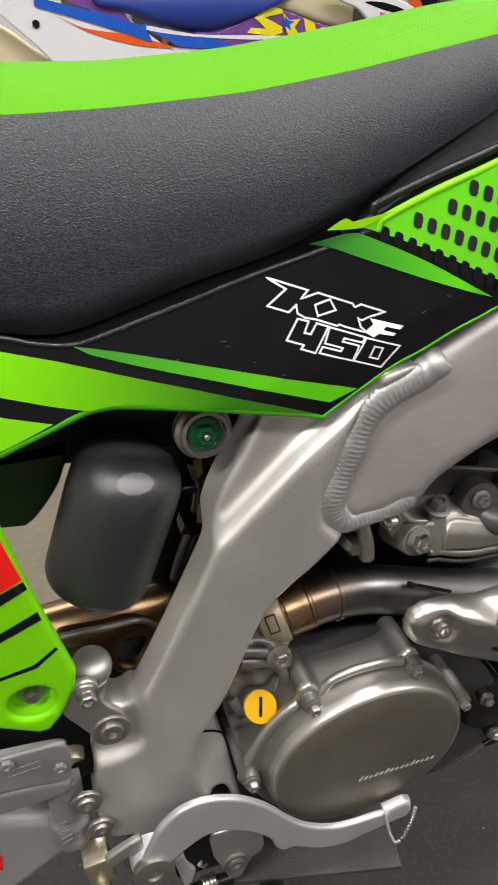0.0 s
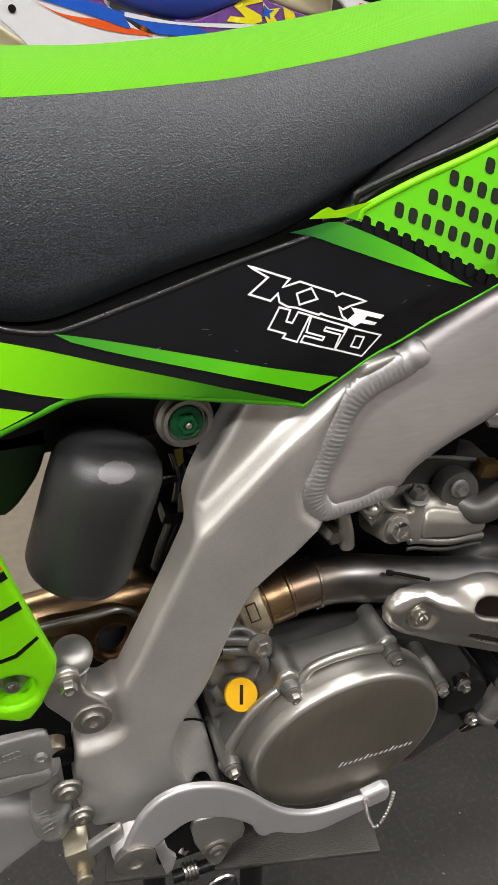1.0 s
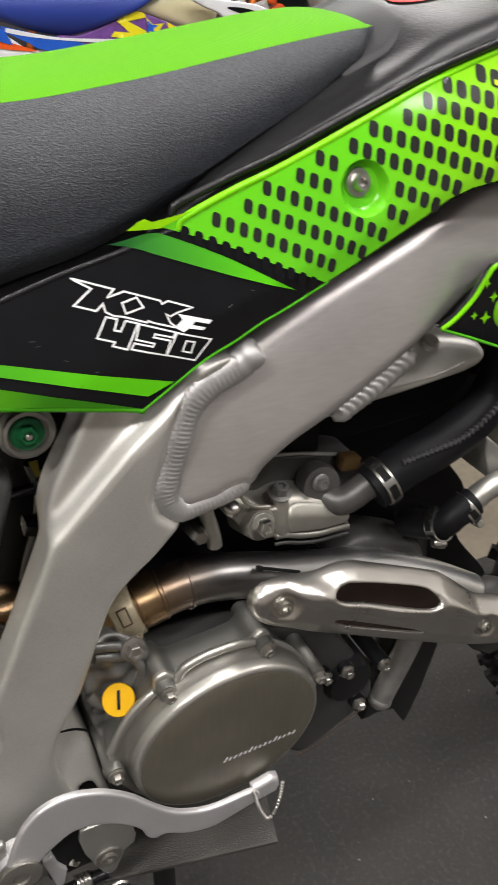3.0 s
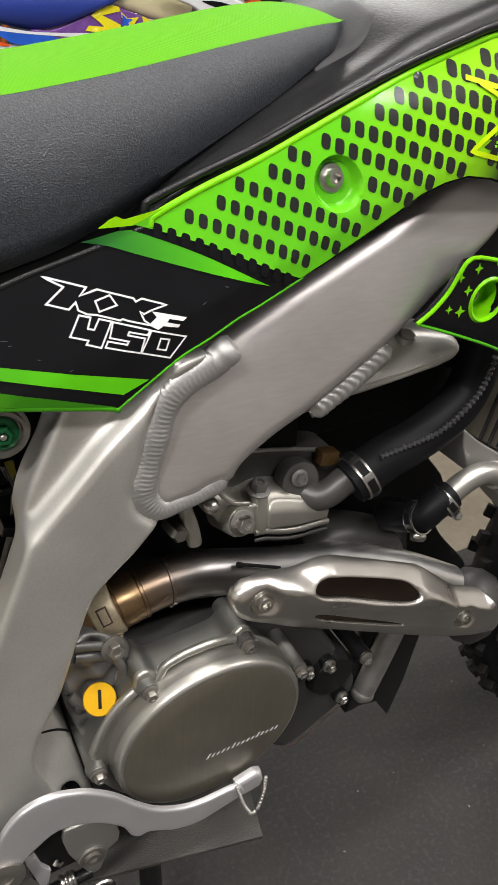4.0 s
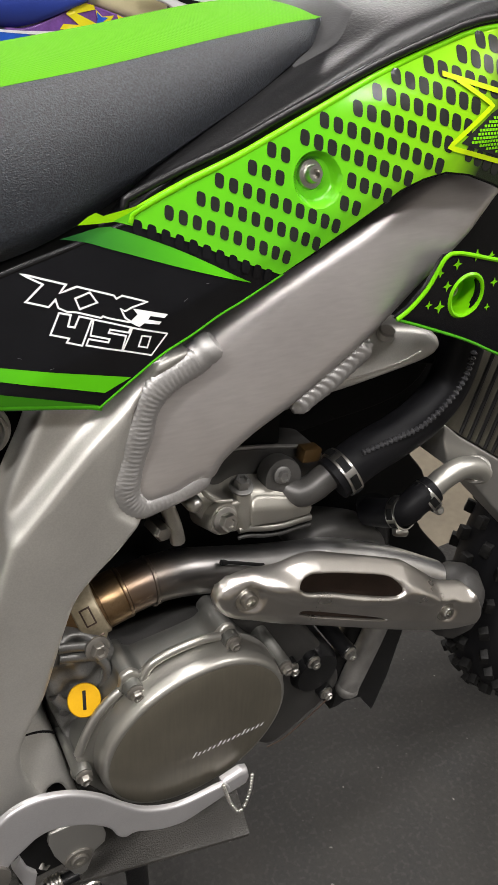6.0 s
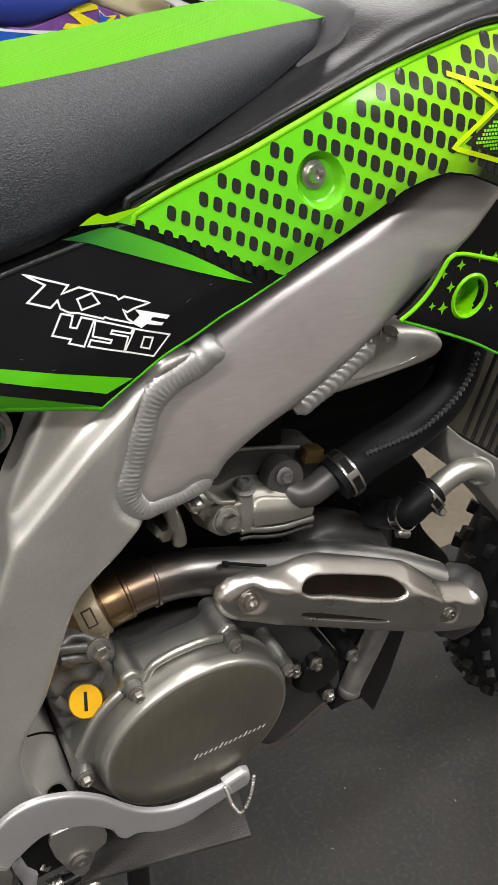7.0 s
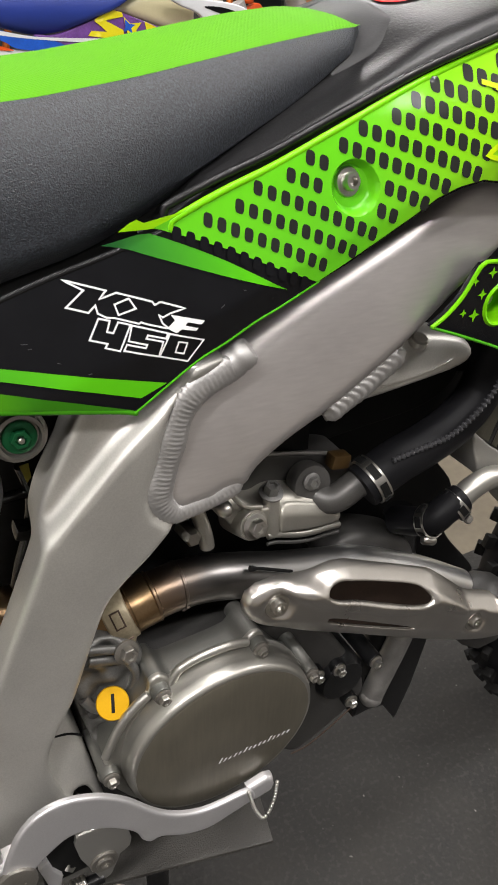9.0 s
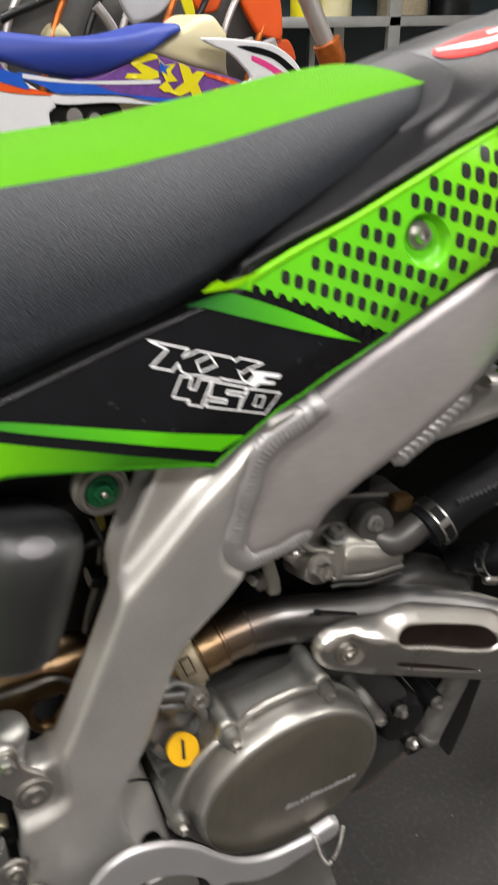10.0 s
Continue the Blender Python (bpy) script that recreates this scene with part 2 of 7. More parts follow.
def relief(outline, depth, r=0.004, thick=0.006, step=0.004, holes=(), side=-1, smooth=True, edge=True, extra=None, lines=()):
    """A solid plate over an outline in x and z: its face stands off the bike's middle by depth(x, z), its rim is rounded over r."""
    make = (lambda o: spline(o, step, True)) if smooth else (lambda o: straight(o, step))
    rings = [make(outline)] + [make(h) for h in holes]
    ok = lambda q: inside(q, rings[0]) & ~np.any([inside(q, h) for h in rings[1:]] + [np.zeros(len(q), bool)], axis=0)
    pts = [np.concatenate(rings + [np.array(q, float) for q in lines])]
    if edge and r > 0:
        for ring in rings:
            t = np.roll(ring, -1, 0) - np.roll(ring, 1, 0)
            nrm = np.stack([-t[:, 1], t[:, 0]], 1) / np.maximum(np.linalg.norm(t, axis=1), 1e-9)[:, None]
            for k in (0.12, 0.36, 0.7, 1.0):
                for sgn in (1, -1):
                    q = ring + nrm * sgn * k * r
                    q = q[ok(q)]
                    if len(q):
                        pts.append(q[gap(q, rings) > 0.9 * k * r])
    lo, hi = rings[0].min(0), rings[0].max(0)
    gx, gz = np.meshgrid(np.arange(lo[0], hi[0], step), np.arange(lo[1], hi[1], step))
    q = np.stack([gx.ravel(), gz.ravel()], 1)
    q = q[ok(q)]
    if len(q):
        q = q[gap(q, rings) > max(0.55 * step, (r if edge else 0) + 0.4 * step)]
        pts.append(q[gap(q, [np.array(k, float) for k in lines]) > 0.5 * step] if len(lines) and len(q) else q)
    if extra is not None:
        q = extra[ok(extra)]
        if len(q):
            q = q[gap(q, rings) > 0.0006 + 0.5 * r]
            pts.append(q)
    pts = np.concatenate(pts)
    edges, base = [], 0
    for ring in rings:
        n = len(ring)
        edges += [(base + i, base + (i + 1) % n) for i in range(n)]
        base += n
    for q in lines:
        edges += [(base + i, base + i + 1) for i in range(len(q) - 1)]
        base += len(q)
    vs, _, fs, _, _, _ = delaunay_2d_cdt([Vector(v) for v in pts], edges, [], 0, 1e-7)
    v2 = np.array([(v.x, v.y) for v in vs])
    fs = [f for f in fs if len(f) == 3]
    mid = np.array([v2[list(f)].mean(0) for f in fs])
    fs = [f for f, k in zip(fs, ok(mid)) if k]
    d = gap(v2, rings)
    u = np.clip(d / r, 0, 1) if r > 0 else np.ones(len(v2))
    drop = r * (1 - np.sqrt(np.maximum(0, 1 - (1 - u) ** 2)))
    dep = np.array([depth(x, z) for x, z in v2]) if callable(depth) else np.full(len(v2), depth)
    bm = bmesh.new()
    front = [bm.verts.new((x, side * (e - o), z)) for (x, z), e, o in zip(v2, dep, drop)]
    for f in fs:
        bm.faces.new([front[i] for i in f])
    if thick > 0:
        back = [bm.verts.new((x, side * (e - r - thick), z)) for (x, z), e in zip(v2, dep)]
        for f in fs:
            bm.faces.new([back[i] for i in reversed(f)])
        count = {}
        for f in fs:
            for i in range(3):
                count.setdefault(frozenset((f[i], f[(i + 1) % 3])), []).append((f[i], f[(i + 1) % 3]))
        for k in count.values():
            if len(k) == 1:
                i, j = k[0]
                bm.faces.new([front[j], front[i], back[i], back[j]])
        loose = [v for v in bm.verts if not v.link_faces]
        bmesh.ops.delete(bm, geom=loose, context="VERTS")
        bmesh.ops.recalc_face_normals(bm, faces=bm.faces)
    else:
        bmesh.ops.delete(bm, geom=[v for v in bm.verts if not v.link_faces], context="VERTS")
        for f in bm.faces:
            f.normal_update()
            if f.normal.y * side < 0:
                f.normal_flip()
    return bm


def basis(way):
    w = Vector(way).normalized()
    u = w.orthogonal().normalized()
    if abs(w.z) < 0.9:
        u = Vector((0, 0, 1)).cross(w).normalized()
    return u, w.cross(u), w


def lathe(profile, at, way, segs=32, bm=None, cap=True):
    """A turned body: (radius, height) pairs round the line from at along way."""
    bm = bm or bmesh.new()
    u, v, w = basis(way)
    at = Vector(at)
    rows = []
    for r, h in profile:
        rows.append([bm.verts.new(at + w * h + (u * math.cos(a) + v * math.sin(a)) * r) for a in (2 * math.pi * i / segs for i in range(segs))])
    for a, b in zip(rows, rows[1:]):
        for i in range(segs):
            bm.faces.new((a[i], a[(i + 1) % segs], b[(i + 1) % segs], b[i]))
    if cap:
        bm.faces.new(list(reversed(rows[0])))
        bm.faces.new(rows[-1])
    return bm


def tube(pts, r, segs=14, step=0.004, bm=None, flat=1.0):
    """A round bar along a smooth curve; r may be a function of the length run."""
    bm = bm or bmesh.new()
    c = [Vector(p) for p in spline(pts, step)]
    side = None
    rows, run = [], 0.0
    for i, p in enumerate(c):
        t = (c[min(i + 1, len(c) - 1)] - c[max(i - 1, 0)]).normalized()
        if side is None:
            side = t.orthogonal().normalized() if abs(t.y) > 0.8 else t.cross(Vector((0, 1, 0))).normalized()
        side = (side - t * side.dot(t)).normalized()
        up = t.cross(side)
        run += (p - c[i - 1]).length if i else 0
        k = r(run) if callable(r) else r
        rows.append([bm.verts.new(p + side * k * math.cos(a) + up * k * flat * math.sin(a)) for a in (2 * math.pi * j / segs for j in range(segs))])
    for a, b in zip(rows, rows[1:]):
        for j in range(segs):
            bm.faces.new((a[j], a[(j + 1) % segs], b[(j + 1) % segs], b[j]))
    bm.faces.new(list(reversed(rows[0])))
    bm.faces.new(rows[-1])
    bmesh.ops.recalc_face_normals(bm, faces=bm.faces)
    return bm


def block(x0, x1, y0, y1, z0, z1, bevel=0.004, m=None, bm=None):
    bm = bm or bmesh.new()
    geo = bmesh.ops.create_cube(bm, size=1)
    for v in geo["verts"]:
        v.co = Vector(((x0 + x1) / 2 + v.co.x * (x1 - x0), (y0 + y1) / 2 + v.co.y * (y1 - y0), (z0 + z1) / 2 + v.co.z * (z1 - z0)))
    if bevel:
        es = list({e for v in geo["verts"] for e in v.link_edges})
        bmesh.ops.bevel(bm, geom=es, offset=bevel, segments=2, profile=0.6, affect="EDGES", clamp_overlap=True)
    if m:
        bmesh.ops.transform(bm, matrix=m, verts=bm.verts)
    return bm


def finish(name, bm, material, smooth=True, angle=40):
    mesh = bpy.data.meshes.new(name)
    bm.normal_update()
    if smooth:
        for f in bm.faces:
            f.smooth = True
        for e in bm.edges:
            if len(e.link_faces) == 2 and e.calc_face_angle(0) > radians(angle):
                e.smooth = False
    bm.to_mesh(mesh)
    bm.free()
    mesh.materials.append(material.m if isinstance(material, Mat) else material)
    return new(name, mesh)


def thing(name, at, label, category, group=""):
    ob = new(name)
    ob.location = at
    ob.empty_display_size = 0.05
    return tagged(ob, label, category, group)


def world_of(ob):
    m = ob.matrix_basis.copy()
    if ob.parent:
        m = world_of(ob.parent) @ ob.matrix_parent_inverse @ m
    return m


def part(name, bm, material, parent, label="", smooth=True, angle=40):
    ob = finish(name, bm, material, smooth, angle)
    ob.parent = parent
    ob.matrix_parent_inverse = world_of(parent).inverted()
    return tagged(ob, label)


def structure(name, bm, material, label, category, smooth=False):
    return tagged(finish(name, bm, material, smooth), label, category, kind="structure")


def ease(t):
    t = min(max(t, 0.0), 1.0)
    return t * t * (3 - 2 * t)


def flow(table):
    xs, ys = [a for a, _ in table], [b for _, b in table]
    return lambda x: float(np.interp(x, xs, ys))


def hex_bolt(at, way, r=0.0055, h=0.005, washer=True):
    """A flanged hexagon bolt with a dimpled head."""
    bm = bmesh.new()
    if washer:
        lathe([(r * 1.05, -0.002), (r * 1.45, -0.001), (r * 1.45, 0.0006), (r * 1.2, 0.0014)], at, way, 24, bm)
    lathe([(r, 0), (r, h * 0.85), (r * 0.86, h), (r * 0.55, h), (r * 0.45, h * 0.75)], at, way, 6, bm)
    return bm


def socket_bolt(at, way, r=0.0055, h=0.005):
    """A round-headed bolt with a hexagon socket and a washer."""
    bm = lathe([(r * 1.6, -0.002), (r * 1.6, 0.0), (r * 1.5, 0.0008), (r * 1.05, 0.0008)], at, way, 28)
    lathe([(r, 0), (r, h * 0.6), (r * 0.85, h), (r * 0.52, h), (r * 0.5, h * 0.3), (0.0002, h * 0.3)], at, way, 24, bm)
    return bm
# ---- room ----
m_floor = Mat("grey_concrete", (0.145, 0.122, 0.086), 0.6, vary=0.2, big=3, fine=60, bump=0.0004)
m_mat = Mat("dark_rubber_flooring", (0.0112, 0.0099, 0.0078), 0.68, vary=0.6, big=9, fine=180, bump=0.0007)
specks = m_mat.ramp(m_mat.noise(130, 4, m_mat.co), (0, 0, 0, 1), (1, 1, 1, 1), 0.52, 0.66)
m_mat.paint(m_mat.mix(specks, m_mat.color, (0.022, 0.0195, 0.017, 1)))
m_wall = Mat("white_wall_paint", (0.72, 0.71, 0.68), 0.6, vary=0.05, big=2, fine=80, bump=0.0004)
m_wall_dim = Mat("grey_wall_paint", (0.28, 0.27, 0.265), 0.6, vary=0.08, big=2, fine=80, bump=0.0004)
m_ceil = Mat("ceiling_paint", (0.11, 0.11, 0.115), 0.7, vary=0.06, big=2)
m_lampglow = bpy.data.materials.new("lamp_glow")
m_lampglow.use_nodes = True
m_lampglow.node_tree.nodes["Principled BSDF"].inputs["Emission Color"].default_value = (1.0, 0.965, 0.91, 1)
m_lampglow.node_tree.nodes["Principled BSDF"].inputs["Emission Strength"].default_value = 6.0

X0, X1, Y0, Y1, ZC = -3.2, 3.9, -3.4, 4.0, 2.7
grit = m_mat.ramp(m_mat.noise(75, 1, m_mat.co), (0, 0, 0, 1), (1, 1, 1, 1), 0.76, 0.80)
m_mat.paint(m_mat.mix(grit, m_mat.p.inputs["Base Color"].links[0].from_socket, (0.16, 0.15, 0.14, 1)))
structure("floor", block(X0 - 0.1, X1 + 0.1, Y0 - 0.1, Y1 + 0.1, -0.1, -0.004, 0), m_floor, "worn beige-grey concrete workshop floor", "floor")
structure("floor_mat", block(-1.9, 2.2, -1.6, 0.36, -0.004, 0.0, 0.001), m_mat, "dark grey speckled rubber floor matting", "floor mat")
structure("ceiling", block(X0 - 0.1, X1 + 0.1, Y0 - 0.1, Y1 + 0.1, ZC, ZC + 0.1, 0), m_ceil, "plain dark grey workshop ceiling", "ceiling")
structure("wall_north", block(X0, X1, Y1, Y1 + 0.1, -0.004, ZC, 0), m_wall, "white painted workshop back wall", "wall")
structure("wall_south", block(X0, X1, Y0 - 0.1, Y0, -0.004, ZC, 0), m_wall_dim, "grey painted workshop wall", "wall")
# West and east walls are unseen; white so the bike's metal reflects brightness.
structure("wall_west", block(X0 - 0.1, X0, Y0 - 0.1, Y1 + 0.1, -0.004, ZC, 0), m_wall, "unseen white side wall added to brighten reflections", "wall")
structure("wall_east", block(X1, X1 + 0.1, Y0 - 0.1, Y1 + 0.1, -0.004, ZC, 0), m_wall, "unseen white end wall added to brighten reflections", "wall")
for lx, ly, _ in LAMPS:
    lamp = thing("added_ceiling_light", (lx, ly, ZC), "unseen added batten ceiling light with a glowing tube cover", "ceiling light", "ceiling lights")
    part("housing", block(lx - 0.62, lx + 0.62, ly - 0.08, ly + 0.08, ZC - 0.05, ZC - 0.001, 0.006), m_wall, lamp)
    part("diffuser", block(lx - 0.6, lx + 0.6, ly - 0.06, ly + 0.06, ZC - 0.066, ZC - 0.052, 0.004), m_lampglow, lamp)

# ---- the green bike ----
bike = thing("dirt_bike", (0.1, 0.0, 0.0), "green and black motocross bike with silver frame on a stand", "motorcycle")

panel_top = flow([(-0.40, 0.905), (-0.157, 0.8812), (-0.133, 0.8738), (-0.1174, 0.8745), (-0.0363, 0.8975), (0.03, 0.916), (0.093, 0.941), (0.188, 0.978), (0.249, 0.997), (0.4, 1.03)])
PANEL_BOLT = (0.138, 0.929)


def panel_d(x, z):
    """How far the side panel stands off the middle; it has a dish for its bolt."""
    dish = ease((0.0152 - math.hypot(x - PANEL_BOLT[0] - 0.001, z - PANEL_BOLT[1] + 0.002)) / 0.0040)
    t = min(1.0, max(0.0, (panel_top(x) - z) / 0.055))
    g = ease((x - 0.11) / 0.13)
    h = ease(x / 0.08)
    return 0.1155 - 0.004 * h - 0.0055 * g + (0.0025 + 0.0115 * g) * (1 - (1 - t) ** (3 - 0.8 * g)) + (0.009 + 0.0045 * h) * t - 0.0065 * dish


# extra mesh lines along the panel's rounded shoulder
SHOULDER = np.array([(x, panel_top(x) - k) for k in (0.0008, 0.0016, 0.0026, 0.0038, 0.0053, 0.0072, 0.0096, 0.013) for x in np.arange(-0.2, 0.42, 0.0025)] + [(PANEL_BOLT[0] + 0.001 + r * math.cos(a), PANEL_BOLT[1] - 0.002 + r * math.sin(a)) for r in (0.0105, 0.0114, 0.0123, 0.0132, 0.0141, 0.0150, 0.0160) for a in np.linspace(0, 6.283, 40, endpoint=False)])


def proud(k):
    return lambda x, z: panel_d(x, z) + k


ridge_x = flow([(0.6, -0.1262), (0.7372, -0.0612), (0.7441, -0.0557), (0.7945, -0.0060), (0.8285, 0.0360)])
WELD_LINE = np.array([(0.0672, 0.8355), (0.0608, 0.8306), (0.0515, 0.8264), (0.0405, 0.8216), (0.033, 0.8149), (0.0275, 0.8049), (0.0227, 0.7906), (0.0187, 0.7777), (0.0142, 0.7646), (0.012, 0.7547), (0.0144, 0.7452), (0.0223, 0.7371), (0.0332, 0.7372), (0.0452, 0.7385), (0.0566, 0.7414), (0.0711, 0.7475)])


edge_x = flow([(0.7370, -0.0650), (0.7545, -0.0597), (0.7720, -0.0530), (0.7940, -0.0405), (0.8100, -0.0320), (0.8285, -0.0170)])
SEAT_BOLT = (-0.1385, 0.6130)


def cast_d(x, z):
    """The frame casting: a flat face, a chamfer behind its ridge, and a sunk seat for the lower bolt."""
    q = 0.0
    for k in range(-2, 3):
        zk = z + 0.0016 * k
        q += min(1.15, max(0.0, (ridge_x(zk) - x) / max(0.008, ridge_x(zk) - edge_x(zk)))) / 5
    q *= ease((z - 0.734) / 0.016)
    seat = 0.008 * ease((0.0390 - math.hypot(x - SEAT_BOLT[0], (z - SEAT_BOLT[1]) * 0.92)) / 0.011) * ease((-0.1120 - x) / 0.006)
    groove = 0.0045 * ease(1.5 - gap(np.array([(x, z)]), [WELD_LINE])[0] / 0.009) if x > -0.01 and z > 0.70 else 0.0
    return 0.127 - 0.0125 * q - seat - groove


# seat: a cushion swept along the bike
seat_pipe = flow([(-0.42, 0.985), (-0.14, 0.969), (-0.092, 0.970), (-0.027, 0.974), (0.03, 0.982), (0.104, 0.9945), (0.155, 1.002), (0.184, 1.0035)])
seat_low = flow([(-0.42, 0.905), (-0.157, 0.878), (-0.132, 0.871), (-0.104, 0.878), (-0.061, 0.891), (-0.016, 0.901), (0.019, 0.914), (0.068, 0.936), (0.125, 0.963), (0.165, 0.988), (0.180, 1.0), (0.184, 1.0035)])
seat_crown = flow([(-0.42, 0.998), (-0.135, 0.981), (-0.077, 0.9805), (0.0, 0.986), (0.068, 0.996), (0.134, 1.008), (0.165, 1.0115), (0.176, 1.0095), (0.184, 1.0040)])
seat_half = flow([(-0.42, 0.100), (-0.14, 0.082), (0.03, 0.078), (0.10, 0.072), (0.155, 0.067), (0.172, 0.062), (0.184, 0.050)])
seat_foot = flow([(-0.42, 0.125), (-0.14, 0.104), (0.0, 0.101), (0.068, 0.088), (0.125, 0.078), (0.165, 0.070), (0.184, 0.050)])


def blur_flow(f, x, w=0.012):
    return sum(f(x + w * k / 3) for k in range(-3, 4)) / 7


def seat_rows():
    xs = list(np.arange(-0.42, 0.16, 0.006)) + list(np.linspace(0.16, 0.184, 10))
    for x in xs:
        w = 0.012 if x < 0.16 else 0.002
        yield x, blur_flow(seat_pipe, x, w), blur_flow(seat_low, x, w), blur_flow(seat_crown, x, w), blur_flow(seat_half, x, w), blur_flow(seat_foot, x, w)


seat = part("seat", (lambda bm: (lathe([(0.03, 0), (0.04, 0.002)], (-0.2, 0, 0.90), (0, 0, 1), 12, bm), bm)[1])(bmesh.new()), m_void, bike, "long flat seat with green top and black gripper sides")
bm = bmesh.new()
rows = []
for x, zp, zl, zc, w, wf in seat_rows():
    rows.append([bm.verts.new((x, w * k, zp + (zc - zp) * (1 - abs(k) ** 2.6))) for k in np.linspace(-1, 1, 25)])
for a, b in zip(rows, rows[1:]):
    for i in range(24):
        bm.faces.new((a[i], b[i], b[i + 1], a[i + 1]))
part("seat_top", bm, m_seat_top, seat, "bright green ribbed vinyl seat top")
for sd in (-1, 1):
    bm = bmesh.new()
    rows = []
    for x, zp, zl, zc, w, wf in seat_rows():
        n = 16
        row = []
        for i in range(n + 1):
            t = i / n
            bulge = 0.006 * math.sin(math.pi * min(1, t * 1.02)) * min(1, (zp - zl) / 0.05)
            tuck = 0.007 * ease((t - 0.88) / 0.12) * min(1, (zp - zl) / 0.05)
            row.append(bm.verts.new((x, sd * (w + 0.0002 + (wf - w) * t ** 0.8 + bulge - tuck), zp - 0.0001 + (zl - zp) * t)))
        rows.append(row)
    for a, b in zip(rows, rows[1:]):
        for i in range(16):
            q = (a[i], a[i + 1], b[i + 1], b[i])
            bm.faces.new(q if sd < 0 else tuple(reversed(q)))
    part("seat_side", bm, m_seat_side, seat, "black pebbled gripper vinyl")
    seam = [(x, sd * (wf - 0.0065 * min(1, (zp - zl) / 0.05) + 0.001), zl + 0.0015) for x, zp, zl, zc, w, wf in seat_rows() if x > 0.045]
    part("seat_seam", tube(seam[::3], 0.0007, 6, 0.004), m_seat_side, seat)

bm = bmesh.new()
rows = []
for x, zp, zl, zc, w, wf in seat_rows():
    if x > 0.15:
        break
    b = wf - 0.009
    rows.append([bm.verts.new(q) for q in ((x, -b, zl + 0.012), (x, -b, zl - 0.012), (x, b, zl - 0.012), (x, b, zl + 0.012))])
for a, b in zip(rows, rows[1:]):
    for i in range(3):
        bm.faces.new((a[i], a[i + 1], b[i + 1], b[i]))
part("seat_base", bm, m_void, seat, "black seat base")

# tank cover: a wall beside the panel, a rounded ridge, then a slope up to the middle
tank_ridge = flow([(0.0, 0.945), (0.10, 0.985), (0.17, 1.008), (0.20, 1.0165), (0.23, 1.0215), (0.27, 1.0312), (0.32, 1.039), (0.40, 1.048)])
tank_rise = flow([(0.02, 0.003), (0.06, 0.0055), (0.10, 0.008), (0.20, 0.0125), (0.30, 0.0165), (0.42, 0.019)])


def tank_row(x, n=44):
    """The tank cover's section at x: (offset from the middle, height) from the panel up to the middle."""
    zt, v, s = blur_flow(panel_top, x, 0.03), tank_rise(x), ease((x - 0.02) / 0.04)
    top = max(v + 0.010, tank_ridge(x) - zt)
    g, k = ease((x - 0.10) / 0.12), ease((x - 0.165) / 0.05)
    q = [(0.1040, -0.006), (0.1058, 0.0), (0.1056 - 0.0002 * g, (0.5 - 0.2 * g) * v), (0.1048 - 0.0013 * g, (0.82 - 0.17 * g) * v), (0.1022 - 0.0027 * g, 0.97 * v), (0.0940 - 0.001 * g, v + (0.05 + 0.05 * g + 0.06 * k) * (top - v)), (0.080, v + (0.13 + 0.20 * k) * (top - v)), (0.060, v + (0.40 + 0.15 * k) * (top - v)), (0.030, v + 0.85 * (top - v)), (0.0, top)]
    c = spline([(d * (0.86 + 0.14 * s), zt + h - 0.008 * (1 - s)) for d, h in q], 0.0005)
    run = np.concatenate([[0], np.cumsum(np.linalg.norm(np.diff(c, axis=0), axis=1))])
    u = np.linspace(0, run[-1], n)
    return np.stack([np.interp(u, run, c[:, 0]), np.interp(u, run, c[:, 1])], 1)


def tank_patch(bm, xs, lo, hi, n, rise, sd):
    """A sheet laid over the tank cover between the fractions lo(x) and hi(x) of its section."""
    rows = []
    for x in xs:
        c = tank_row(x, 81)
        row = []
        for f in np.linspace(lo(x), hi(x), n):
            k = min(f, 1.0) * 80
            d, z = np.interp(k, range(81), c[:, 0]), np.interp(k, range(81), c[:, 1])
            lift_ = rise(x, f)
            row.append(bm.verts.new((x, sd * (d + 0.6 * lift_), z + 0.8 * lift_)))
        rows.append(row)
    for a, b in zip(rows, rows[1:]):
        for k in range(n - 1):
            q = (a[k], b[k], b[k + 1], a[k + 1])
            bm.faces.new(q if sd < 0 else tuple(reversed(q)))
    return bm


